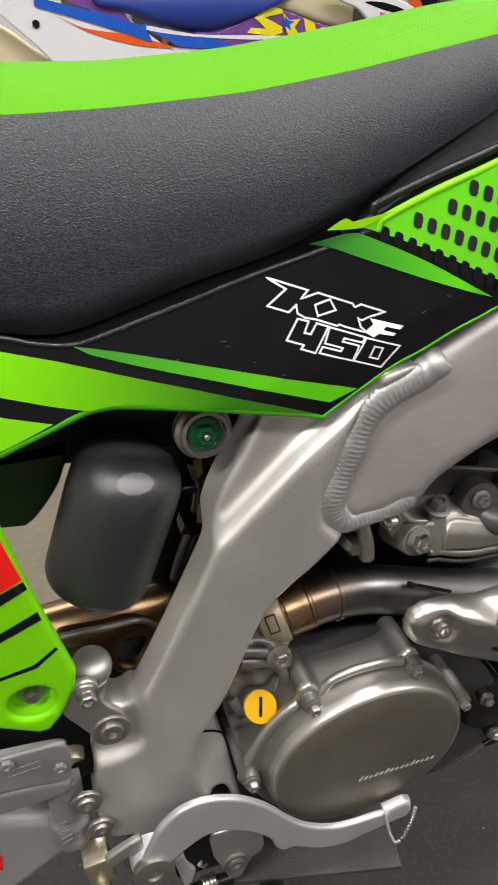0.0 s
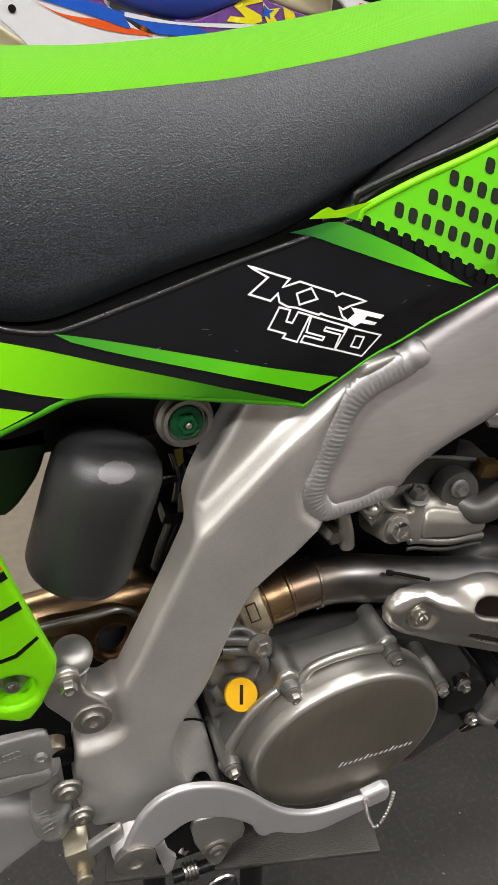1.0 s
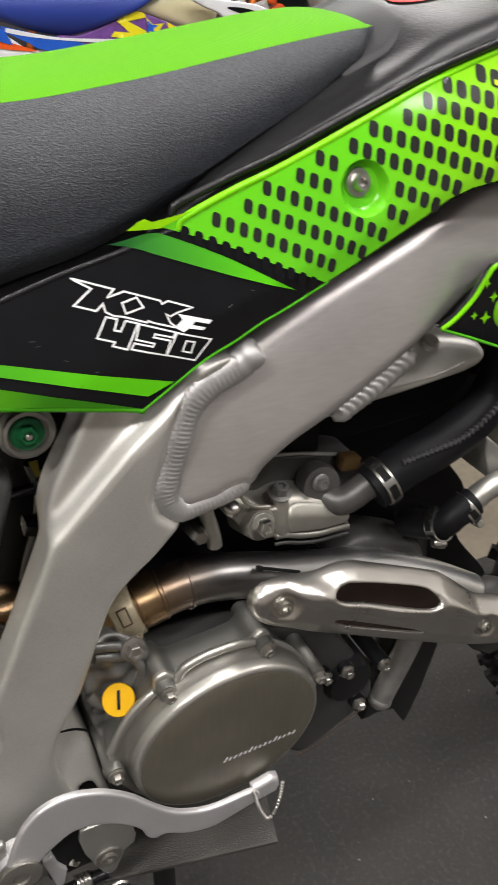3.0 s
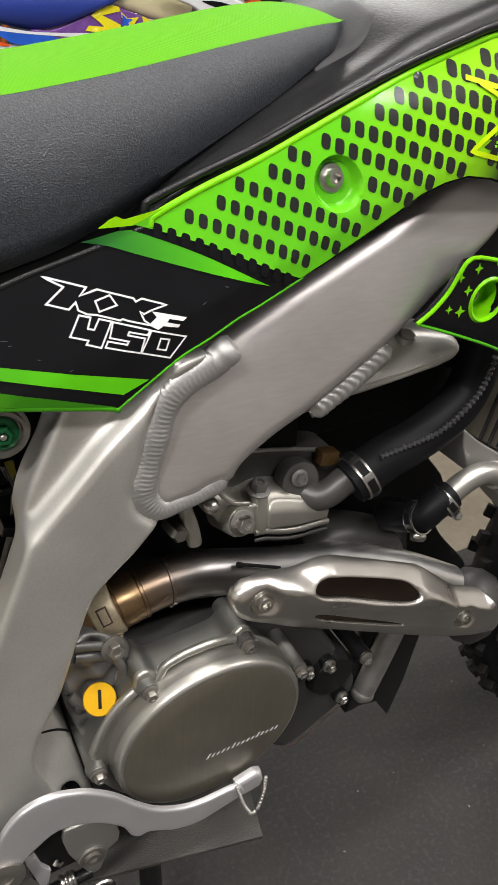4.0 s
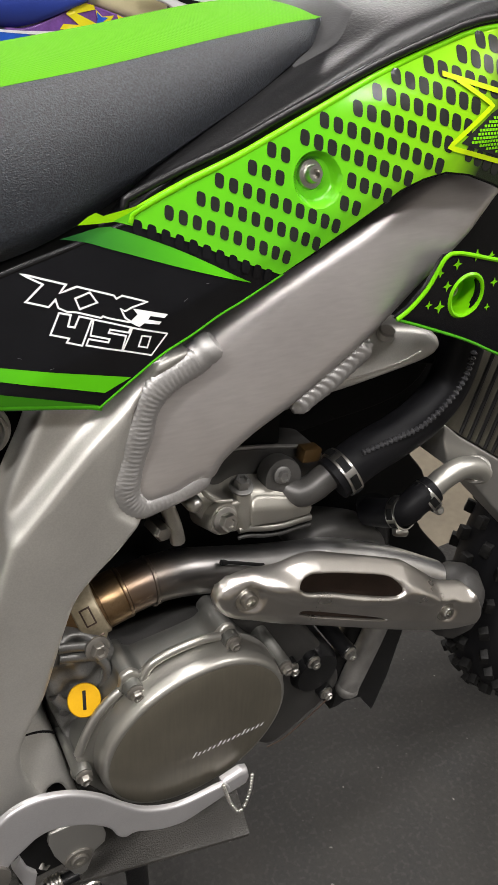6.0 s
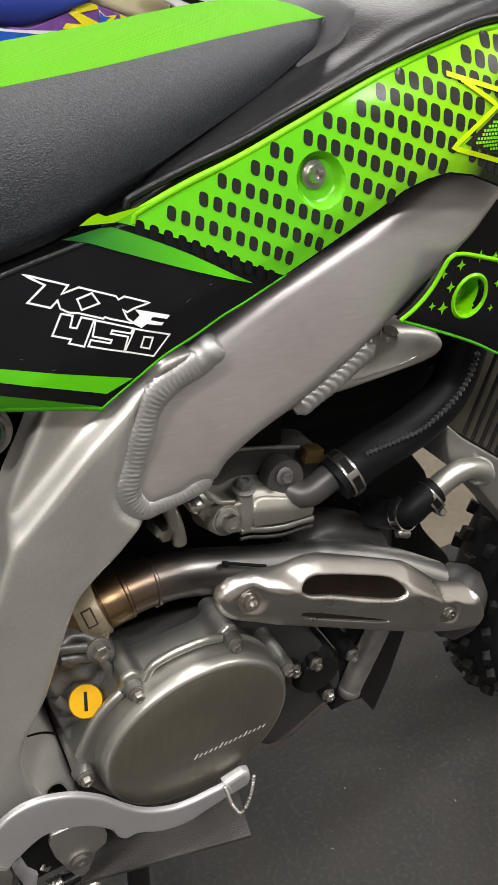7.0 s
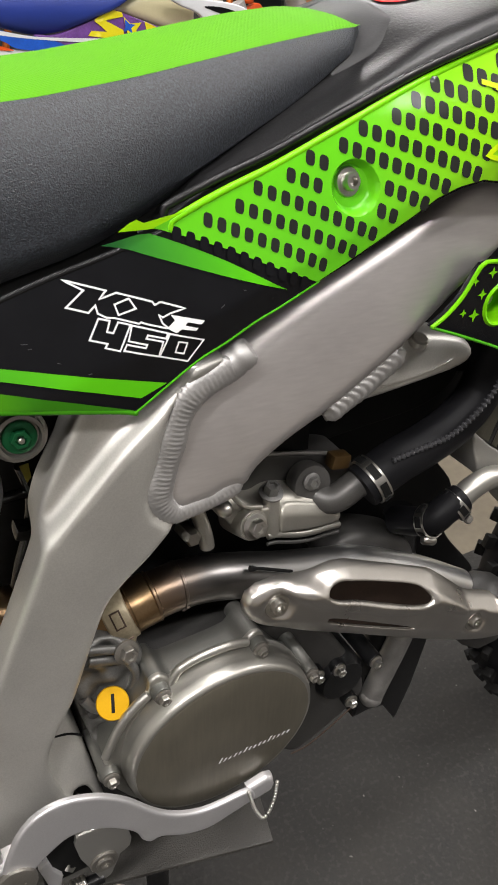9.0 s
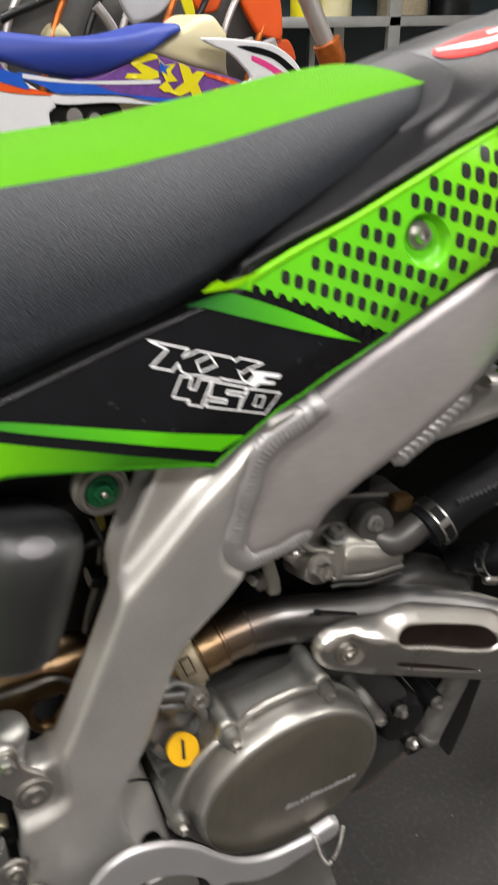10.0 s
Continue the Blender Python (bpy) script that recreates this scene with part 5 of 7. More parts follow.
rh = [(x, -d, z) for (x, z), d in zip([(0.3030, 0.6420), (0.2850, 0.6340), (0.2746, 0.6223), (0.2670, 0.6020)], (0.10, 0.10, 0.095, 0.06))]
part("coolant_hose", tube(rh, 0.0135, 18), m_rubber, bike, "short black rubber coolant hose")
hose_clamp(Vector(rp[4]), Vector(rp[4]) - Vector(rp[3]), 0.0140, 0.005)
hose_clamp(Vector(rh[2]), Vector(rh[3]) - Vector(rh[2]), 0.0142, 0.005)
radiator = part("radiator", relief([(0.3165, 0.699), (0.3417, 0.6772), (0.3872, 0.6449), (0.4661, 0.5889), (0.5062, 0.4724), (0.4065, 0.5774), (0.3592, 0.6299), (0.3312, 0.6499), (0.3193, 0.6808)], 0.088, 0.002, 0.04, 0.005, smooth=False), m_satin, bike, "aluminium radiator with black louvres", angle=60)
part("pipe_collar", lathe([(0.0120, -0.004), (0.0138, -0.002), (0.0138, 0.002), (0.0118, 0.004)], (0.3590, -0.0965, 0.6430), (0.5, 0.3, -0.6), 28), m_satin, radiator)
m_core = Mat("olive_radiator_core", (0.105, 0.098, 0.075), 0.55, 0.3, vary=0.3, big=40, fine=700)
for k in range(9):
    ax, az = 0.3430 + 0.0125 * k, 0.6790 - 0.0088 * k
    part("louvre", tube([(ax, -0.084, az), (ax + 0.012, -0.084, az + 0.045), (ax + 0.024, -0.084, az + 0.09)], 0.0020, 8, 0.03), m_black_sat, radiator)
part("radiator_core", relief([(0.3330, 0.6850), (0.3550, 0.7750), (0.4700, 0.7150), (0.4480, 0.6030)], 0.076, 0.002, 0.03, 0.008, smooth=False), m_core, radiator, "olive radiator core")
# Added black sheets and a block stand in for the shade inside the bike.
part("shade_sheet", relief([(0.2331, 0.7632), (0.2617, 0.7989), (0.3027, 0.8544), (0.3214, 0.8739), (0.34, 0.8933), (0.3976, 0.8879), (0.4569, 0.713), (0.3959, 0.7209), (0.3073, 0.7466)], 0.06, 0.003, 0.01, 0.012), m_void, bike, "black sheet standing in for shade behind the shroud")
part("shade_sheet", relief([(0.285, 0.9045), (0.3168, 0.9143), (0.3706, 0.9189), (0.4204, 0.9201), (0.4616, 0.7987), (0.402, 0.8077), (0.3188, 0.8201)], 0.03, 0.003, 0.01, 0.012), m_void, bike, "black sheet standing in for shade behind the spar")
part("shade_sheet", relief([(0.1824, 0.6809), (0.2351, 0.7021), (0.3251, 0.71), (0.3961, 0.7126), (0.4656, 0.6911), (0.5371, 0.6755), (0.5698, 0.5789), (0.4946, 0.5885), (0.4212, 0.6023), (0.3687, 0.6071), (0.3991, 0.5607), (0.402, 0.4959), (0.4652, 0.4089), (0.3696, 0.4402), (0.2534, 0.4898), (0.194, 0.5524)], 0.0, 0.003, 0.01, 0.012), m_void, bike, "black sheet standing in for shade behind the engine")
part("shade_block", relief([(0.085, 0.700), (0.085, 0.790), (0.200, 0.850), (0.330, 0.880), (0.345, 0.720), (0.230, 0.690)], 0.028, 0.004, 0.05, 0.012), m_void, bike, "black block standing in for shade deeper behind the spar")

# lower shroud
LOW = [(0.201, 0.836), (0.2118, 0.8422), (0.2239, 0.8538), (0.2325, 0.8684), (0.2367, 0.8732), (0.2463, 0.874), (0.2833, 0.8642), (0.3306, 0.852), (0.3952, 0.7428), (0.3047, 0.7893), (0.2706, 0.8069), (0.2299, 0.8244)]
HX, HZ = 0.2606, 0.8425
hole = [(HX + 0.0125 * math.cos(a), HZ + 0.0135 * math.sin(a)) for a in np.linspace(0, 2 * math.pi, 24, endpoint=False)]
shroud = part("radiator_shroud", relief(LOW, 0.135, 0.002, 0.003, 0.004, holes=[hole], smooth=False), m_black_gloss, bike, "black radiator shroud with bright green border")
part("shroud_border", tube([(x, -0.1352, z) for x, z in LOW[:8]], 0.0015, 8), m_green, shroud, "bright green border")
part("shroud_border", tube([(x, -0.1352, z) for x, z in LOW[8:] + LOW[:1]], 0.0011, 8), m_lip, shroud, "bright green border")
part("bolt_well", lathe([(0.0125, 0.118), (0.0128, 0.130), (0.0135, 0.1358), (0.0150, 0.1364), (0.0165, 0.1350)], (HX, 0, HZ), (0, -1, 0), 36, cap=False), m_green, shroud, "round green bolt well")
part("well_floor", lathe([(0.0135, 0.116), (0.0135, 0.119)], (HX, 0, HZ), (0, -1, 0), 28), m_green, shroud)
part("bolt", socket_bolt((HX - 0.002, -0.120, HZ), (0, -1, 0), 0.0045, 0.005), m_steel, shroud)
for dx, dz, s in ((-0.020, 0.010, 1), (-0.028, 0.020, 0.8), (-0.014, 0.024, 1), (0.002, 0.028, 1.1), (0.016, 0.026, 0.8), (-0.024, -0.004, 1.2), (-0.034, -0.001, 0.8), (0.024, 0.006, 0.9), (0.022, -0.012, 0.7)):
    pts = []
    for k in range(8):
        a, r = math.pi * k / 4, (0.0040 if k % 2 == 0 else 0.0016) * s
        pts.append((HX + dx + r * math.cos(a), HZ + dz + r * math.sin(a)))
    part("printed_star", relief(pts, 0.1356, 0, 0, 0.003, smooth=False), m_green, shroud)

# ---- exhaust ----
PIPE = [(x, -d, z) for (x, z), d in zip([(-0.0480, 0.6150), (-0.0305, 0.6220), (-0.0149, 0.6288), (0.0004, 0.6332), (0.0197, 0.6368), (0.0412, 0.6380), (0.067, 0.6335), (0.1017, 0.6203), (0.1296, 0.6075), (0.1756, 0.5880), (0.2269, 0.5679), (0.301, 0.5243), (0.3715, 0.4755)], (0.075, 0.08, 0.084, 0.085, 0.085, 0.085, 0.085, 0.083, 0.079, 0.072, 0.066, 0.062, 0.06))]
exhaust = part("exhaust_header", tube(PIPE, 0.0185, 28), m_pipe, bike, "heat-tinted steel exhaust header")
c = spline(PIPE, 0.002)


def on_pipe(x):
    i = int(np.argmin(abs(c[:, 0] - x)))
    return Vector(c[i]), Vector(c[min(i + 3, len(c) - 1)] - c[max(i - 3, 0)])


for x, w, h in ((0.0150, 0.0010, 0.0014), (0.0365, 0.0009, 0.0009)):
    at, way = on_pipe(x)
    part("pipe_weld", lathe([(0.0180, -2 * w), (0.0185 + h, -w), (0.0185 + h, w), (0.0180, 2 * w)], at, way, 32), m_pipe, exhaust)
at, way = on_pipe(0.0365)
u, v, k = basis(way)
for j in range(9):
    n = (u * math.cos(0.36 * j + 3.6) + v * math.sin(0.36 * j + 3.6))
    if n.y < 0.2:
        part("weld_spot", lathe([(0.0004, -0.0012), (0.0022, -0.0005), (0.0022, 0.0005), (0.0004, 0.0012)], at + n * 0.0190 + k * 0.0007 * (-1) ** j, n, 10), m_pipe, exhaust)
at, way = on_pipe(0.0055)
part("pipe_sleeve", lathe([(0.0190, -0.0085), (0.0197, -0.0080), (0.0197, 0.0085), (0.0188, 0.0095)], at, way, 36), m_gold, exhaust, "straw-tinted pipe sleeve", angle=50)
at, way = on_pipe(-0.0115)
slip = part("slip_joint", lathe([(0.0195, -0.0095), (0.0209, -0.0088), (0.0214, -0.0078), (0.0214, 0.0078), (0.0209, 0.0088), (0.0197, 0.0095)], at, way, 40), m_tan, exhaust, "tan slotted exhaust clamp band", angle=50)
u, v, k = basis(way)
for a in range(5):
    ang = 2 * math.pi * a / 5 + 1.32
    n = u * math.cos(ang) + v * math.sin(ang)
    m3 = Matrix((k.to_4d(), k.cross(n).to_4d(), n.to_4d(), (0, 0, 0, 1))).transposed()
    m3.translation = at + n * 0.0212
    part("band_slot", block(-0.0040, 0.0040, -0.0068, 0.0068, -0.0010, 0.0004, 0.0003, m3), m_gold_dark, slip)
    part("slot_floor", block(-0.0028, 0.0028, -0.0056, 0.0056, -0.0010, 0.0007, 0.0004, m3), m_tan, slip)
at2, way2 = on_pipe(-0.0290)
part("rear_band", lathe([(0.0190, -0.005), (0.0208, -0.004), (0.0208, 0.004), (0.0195, 0.005)], at2, way2, 36), m_case_dark, exhaust, "dark rear band")
bx, bz = -0.0155, 0.6205
part("bolt", hex_bolt((bx, -0.1140, bz), (0.1, -1, 0.25), 0.0064, 0.0075), m_bush, exhaust, "clamp bolt")
part("clamp_lug", relief([(-0.0215, 0.6319), (-0.0042, 0.6283), (-0.0049, 0.6166), (-0.009, 0.6042), (-0.0184, 0.6085), (-0.0212, 0.6214)], 0.1050, 0.002, 0.006, 0.0025), m_tan, exhaust)
part("pipe_seam", tube([(x, -0.0990, z) for x, z in [(0.0909, 0.6439), (0.1003, 0.64), (0.1146, 0.6328), (0.1294, 0.6253)]], lambda s: 0.0014 + 0.0010 * (s < 0.004), 8), m_void, exhaust)
part("pipe_flange", relief([(0.19, 0.5787), (0.2039, 0.5965), (0.2289, 0.5968), (0.2855, 0.5696), (0.3024, 0.5434), (0.3073, 0.5226), (0.2343, 0.5461)], 0.062, 0.010, 0.03, 0.004), m_case_dark, bike, "dark exhaust pipe sleeve")
BX, BZ = [(0.4095, 0.4101), (0.4776, 0.3777), (0.3983, 0.4592)][0]
part("resonance_chamber", lathe([(0.002, -0.032), (0.024, -0.028), (0.040, -0.014), (0.045, 0.004), (0.042, 0.020), (0.026, 0.034), (0.002, 0.038)], (BX + 0.008, -0.052, BZ + 0.004), (0.35, -0.9, 0.1), 40), m_case_dark, bike, "dull dark round exhaust resonance chamber")
HS = [(0.0581, 0.6645), (0.0612, 0.6731), (0.0695, 0.6773), (0.0814, 0.6768), (0.0951, 0.6741), (0.1163, 0.6705), (0.1335, 0.6676), (0.1473, 0.663), (0.1735, 0.65), (0.2028, 0.6355), (0.2358, 0.618), (0.25, 0.6064), (0.2653, 0.5921), (0.2837, 0.5754), (0.3028, 0.5648), (0.321, 0.5553), (0.3312, 0.5428), (0.3404, 0.5207), (0.3346, 0.5084), (0.3209, 0.5013), (0.3046, 0.5034), (0.2757, 0.5149), (0.24, 0.5337), (0.1954, 0.5604), (0.1365, 0.5949), (0.1017, 0.6151), (0.0802, 0.6274), (0.0698, 0.637), (0.0626, 0.6494)]
m_shield = Mat("satin_shield_aluminium", (0.66, 0.63, 0.59), 0.29, 1.0, vary=0.10, big=25, fine=1200, bump=0.00004, rvary=0.10)
hs0, hs1 = (0.0828, 0.657), (0.2898, 0.5463)
HS_RING = spline(HS, 0.003, True)
CREST = np.array([(0.096, 0.671), (0.1155, 0.6547), (0.1282, 0.6455), (0.152, 0.6334), (0.1776, 0.6179), (0.2106, 0.6031), (0.2297, 0.6012), (0.2488, 0.5898), (0.267, 0.5775)])
CREST_LOOP = np.concatenate([CREST, CREST[::-1]])
SLOT_UP = [(0.1208, 0.6566), (0.1282, 0.6490), (0.1500, 0.6388), (0.1815, 0.6210), (0.2135, 0.6058), (0.2250, 0.6062), (0.2214, 0.6134), (0.2107, 0.6224), (0.1779, 0.6392), (0.1419, 0.656), (0.1279, 0.6589)]
SLOT_LOW = [(0.1257, 0.6257), (0.1339, 0.6235), (0.1709, 0.6022), (0.2086, 0.5795), (0.2175, 0.5719), (0.2023, 0.578), (0.156, 0.6038), (0.1317, 0.6192)]
TOP_EDGE = np.array([(0.0620, 0.6735), (0.0800, 0.6770), (0.0990, 0.6735), (0.1335, 0.6676), (0.1473, 0.663), (0.2358, 0.618), (0.2653, 0.5921), (0.2837, 0.5754), (0.321, 0.5553)])
TOP_LOOP = np.concatenate([TOP_EDGE, TOP_EDGE[::-1]])


def shield_d(x, z):
    """The pressed shield: a rounded rim, a crest under the long slot, a turned-back top edge, dished bolt pads."""
    q = np.array([(x, z)])
    u = min(1.0, gap(q, [HS_RING])[0] / 0.010)
    rim = math.sqrt(max(0.0, 1 - (1 - u) ** 2))
    top = max(0.0, 1 - gap(q, [TOP_LOOP])[0] / 0.0095) * ease((x - 0.070) / 0.085)
    crest = ease(1.15 - gap(q, [CREST_LOOP])[0] / 0.0100)
    cup = sum(0.0056 * ease(1.6 - math.hypot(x - a, z - b) / 0.0098) for a, b in (hs0, hs1))
    below = max(0.0, 0.642 - 0.535 * (x - 0.09) - z)
    end = ease((0.115 - x) / 0.03)
    return 0.1545 - 0.0060 * end - 0.58 * below + (0.0040 + 0.0050 * end) * rim - 0.0130 * top + 0.0070 * crest * rim - cup


guard = part("heat_shield", relief(HS, shield_d, 0.0024, 0.0012, 0.0022, holes=[SLOT_UP, SLOT_LOW]), m_shield, bike, "satin aluminium exhaust heat shield with long slots", angle=70)
mid_s = np.mean(HS, axis=0)
# Added plate gives the slots the pipe's brown and its shade.
part("shield_back", relief([(0.019 + mid_s[0] + (x - mid_s[0]) * 0.78, -0.033 + mid_s[1] + (z - mid_s[1]) * 0.78) for x, z in HS], 0.1180, 0.002, 0.004, 0.006), m_gold_dark, guard, "added brown plate standing in for the shaded pipe")
for q in (hs0, hs1):
    part("bolt", socket_bolt((q[0], -shield_d(*q) - 0.0015, q[1]), (0, -1, 0.2), 0.0062, 0.006), m_steel, guard, "steel socket bolt with washer")
part("exhaust_midpipe", tube([(x, -0.035, z) for x, z in [(-0.193, 0.6119), (-0.1648, 0.615), (-0.136, 0.6171), (-0.1066, 0.6181), (-0.0633, 0.6174), (-0.0226, 0.6157)]], 0.021, 24), m_gold, bike, "straw-tinted steel exhaust mid pipe")
# water pump and pipes
q = [(0.1913, 0.4676), (0.2158, 0.4538), (0.1852, 0.4866), (0.2046, 0.4313), (0.2283, 0.4751), (0.1612, 0.4907)]
pump = part("water_pump", lathe([(0.026, 0.04), (0.026, 0.098), (0.022, 0.106), (0.002, 0.107)], (q[0][0], 0, q[0][1]), (0, -1, 0), 32), m_black_sat, bike, "black water pump cover")
for x, z in q[2:]:
    part("bolt", hex_bolt((x, -0.106, z), (0, -1, 0), 0.0048, 0.006), m_steel, pump, "small flanged steel bolt")
    part("bolt_boss", lathe([(0.0085, 0.05), (0.0082, 0.105)], (x, 0, z), (0, -1, 0), 16), m_black_sat, pump)
part("coolant_pipe", tube([(x, -0.055, z) for x, z in [(0.3125, 0.4436), (0.2994, 0.4021), (0.2763, 0.3383)]], 0.0128, 20), m_engine, bike, "grey cast coolant pipe")
pq = (0.2763, -0.055, 0.3383)
part("pipe_end", lathe([(0.0005, -0.009), (0.007, -0.0075), (0.0115, -0.003), (0.0140, 0.002), (0.0135, 0.006), (0.0125, 0.008)], pq, (0.33, 0, 0.94), 24), m_engine, bike)
part("rubber_boot", block(-0.020, 0.022, -0.012, 0.012, -0.012, 0.012, 0.005, pose(pq[0] + 0.012, pq[1] + 0.030, pq[2] - 0.012, 0, -25, 0)), m_rubber, bike, "black rubber boot")
part("coolant_pipe", tube([(x, -0.085, z) for x, z in [(0.1591, 0.5304), (0.1954, 0.4619)]], 0.009, 16), m_head, bike)
part("skid_bracket", relief([(0.2796, 0.2707), (0.2875, 0.323), (0.3223, 0.39), (0.3785, 0.3616), (0.3659, 0.2863), (0.3491, 0.2272), (0.3254, 0.2669), (0.2999, 0.2737)], 0.030, 0.002, 0.02, 0.006, smooth=False), m_black_sat, bike, "black lower engine bracket")
part("down_tube", tube([(0.30, -0.03, 0.58), (0.31, -0.03, 0.48), (0.285, -0.03, 0.36), (0.22, -0.03, 0.34)], 0.017, 16), m_black_sat, bike, "dark lower frame tube")

# ---- brake pedal and foot area ----
PED = [(-0.1303, 0.4973), (-0.1213, 0.5222), (-0.1146, 0.5356), (-0.1042, 0.5467), (-0.0922, 0.5515), (-0.0804, 0.5511), (-0.0692, 0.5472), (-0.0545, 0.5381), (-0.037, 0.5204), (-0.0204, 0.4966), (-0.0049, 0.479), (0.0146, 0.4664), (0.0324, 0.4617), (0.0576, 0.4611), (0.066, 0.458), (0.069, 0.447), (0.0619, 0.444), (0.0445, 0.44), (0.0257, 0.437), (0.0048, 0.4435), (-0.0148, 0.4569), (-0.0235, 0.457), (-0.03, 0.464), (-0.0347, 0.4776), (-0.0452, 0.4912), (-0.0562, 0.5011), (-0.0689, 0.5084), (-0.0773, 0.511), (-0.0856, 0.51), (-0.0941, 0.5048), (-0.1048, 0.4965), (-0.115, 0.484), (-0.1227, 0.477), (-0.13, 0.483)]
pedal = part("brake_pedal", relief(PED, 0.1595, 0.0022, 0.0026, 0.0028), m_pedal, bike, "forged aluminium brake pedal arm")
part("pedal_tip", relief([(0.0625, 0.4600), (0.0800, 0.4640), (0.0868, 0.4605), (0.0885, 0.4500), (0.0860, 0.4430), (0.0680, 0.4400), (0.0640, 0.4450)], 0.158, 0.0040, 0.004, 0.002, smooth=False), m_pedal, pedal, "folding pedal tip")
ch = spline([(x, -0.160, z) for x, z in [(0.0615, 0.4611), (0.0674, 0.4351), (0.0731, 0.4188), (0.0766, 0.4126), (0.0821, 0.4167), (0.0872, 0.4361), (0.0888, 0.4559)]], 0.0040)
for p in ch:
    part("chain_ball", lathe([(0.0004, -0.0018), (0.0014, -0.0012), (0.0018, 0), (0.0014, 0.0012), (0.0004, 0.0018)], p, (0, 0, 1), 8), m_polish, pedal)
px_, pz_ = -0.1227, 0.4884
part("pedal_pivot", lathe([(0.0145, -0.002), (0.0150, 0.0), (0.0146, 0.0022), (0.0118, 0.0030), (0.0062, 0.0030), (0.0058, 0.0010), (0.0003, 0.0008)], (px_, -0.1600, pz_), (0, -1, 0.05), 36), m_bush, pedal, "flat-headed pedal pivot bolt")
part("pedal_hub", lathe([(0.0150, 0.140), (0.0150, 0.152), (0.0140, 0.155)], (px_, 0, pz_), (0, -1, 0), 32), m_pedal, pedal)
peg = part("foot_peg", relief([(-0.0767, 0.4924), (-0.0557, 0.4907), (-0.0383, 0.4735), (-0.0362, 0.4587), (-0.0381, 0.4497), (-0.0462, 0.4448), (-0.0548, 0.4237), (-0.0593, 0.4201), (-0.0643, 0.4237), (-0.0765, 0.4617), (-0.0789, 0.4806)], 0.1500, 0.0010, 0.008, 0.003, smooth=False), m_satin, bike, "cast foot peg bracket with a coiled spring", angle=30)
part("bracket_plate", relief([(-0.1067, 0.4719), (-0.0995, 0.4798), (-0.0968, 0.4633), (-0.0911, 0.4518), (-0.0943, 0.4374), (-0.0999, 0.4319)], 0.150, 0.0012, 0.004, 0.003, smooth=False), m_pedal, peg, angle=30)
part("bracket_web", block(-0.105, -0.055, -0.146, -0.138, 0.440, 0.500, 0.003), m_void, peg)
part("bolt", socket_bolt((-0.0598, -0.1510, 0.4460), (0, -1, 0), 0.0070, 0.0028), m_bush, peg, "round bolt head")
part("bolt", hex_bolt((-0.0860, -0.1400, 0.4500), (0.5, -0.7, 0.3), 0.0062, 0.007), m_steel, peg)
sp = [(-0.0860 + 0.0009 * a / 2, -0.1480 + 0.0060 * math.cos(a), 0.4220 + 0.0080 * math.sin(a)) for a in np.linspace(0, 8 * math.pi, 70)]
part("peg_spring", tube(sp, 0.0015, 8, 0.002), m_steel, peg, "coiled return spring")
part("peg_pin", tube([(-0.095, -0.148, 0.4220), (-0.085, -0.148, 0.4220), (-0.062, -0.148, 0.4220)], 0.0050, 14), m_black_sat, peg)
part("peg_body", block(-0.098, -0.048, -0.215, -0.162, 0.400, 0.424, 0.003), m_black_sat, peg, "black foot peg")
part("peg_rail", tube([(-0.072, -0.163, 0.4180), (-0.0661, -0.163, 0.4245), (-0.059, -0.163, 0.4275), (-0.0518, -0.163, 0.4240), (-0.0470, -0.165, 0.408)], 0.0022, 8), m_steel, peg, "worn bright peg edge")

# ---- shock reservoir, linkage, rear brake ----
ra, rb = Vector((-0.1077, -0.096, 0.7730)), Vector((-0.1238, -0.096, 0.7280))
ln = (ra - rb).length
res = part("shock_reservoir", lathe([(0.002, -0.0200), (0.0265, -0.0195), (0.0298, -0.0175), (0.0316, -0.0130), (0.0320, -0.006), (0.0323, ln - 0.004), (0.0318, ln + 0.0090), (0.0296, ln + 0.0165), (0.0250, ln + 0.0222), (0.0182, ln + 0.0258), (0.0098, ln + 0.0274), (0.001, ln + 0.0278)], rb, ra - rb, 48), m_res, bike, "black cylindrical shock reservoir with a worn grey spot", angle=60)
m_tag = Mat("yellow_tag_plastic", (0.42, 0.36, 0.05), 0.5, vary=0.1)
m_pale = Mat("pale_gap_filler", (0.45, 0.40, 0.33), 0.5, vary=0.1)
# Two yellow tags; the pale plate stands for floor seen through a gap.
for tag_, mt_ in (([(-0.0584, 0.7604), (-0.0524, 0.7609), (-0.052, 0.7504), (-0.0552, 0.7466)], m_tag), ([(-0.0434, 0.7617), (-0.0389, 0.759), (-0.0399, 0.7495), (-0.0431, 0.7431)], m_tag), ([(-0.0559, 0.7249), (-0.0496, 0.7271), (-0.0524, 0.7121), (-0.0583, 0.7024)], m_pale)):
    part("tag_gap_plate", relief(tag_, 0.062, 0.0004, 0.0006, 0.004, smooth=False), mt_, bike, "thin plate among wire tags and a gap filler")
for run_, rad_ in (([(-0.0561, 0.7564), (-0.0523, 0.7332), (-0.0571, 0.706), (-0.0669, 0.6786), (-0.0726, 0.6592)], 0.0050), ([(-0.0442, 0.7349), (-0.0408, 0.7102), (-0.0456, 0.6811), (-0.0577, 0.6578)], 0.0035), ([(-0.0745, 0.7348), (-0.0593, 0.735), (-0.047, 0.734)], 0.0040)):
    part("wiring", tube([(x, -0.055, z) for x, z in run_], rad_, 10), m_sleeve, bike, "black glossy wiring sleeve")
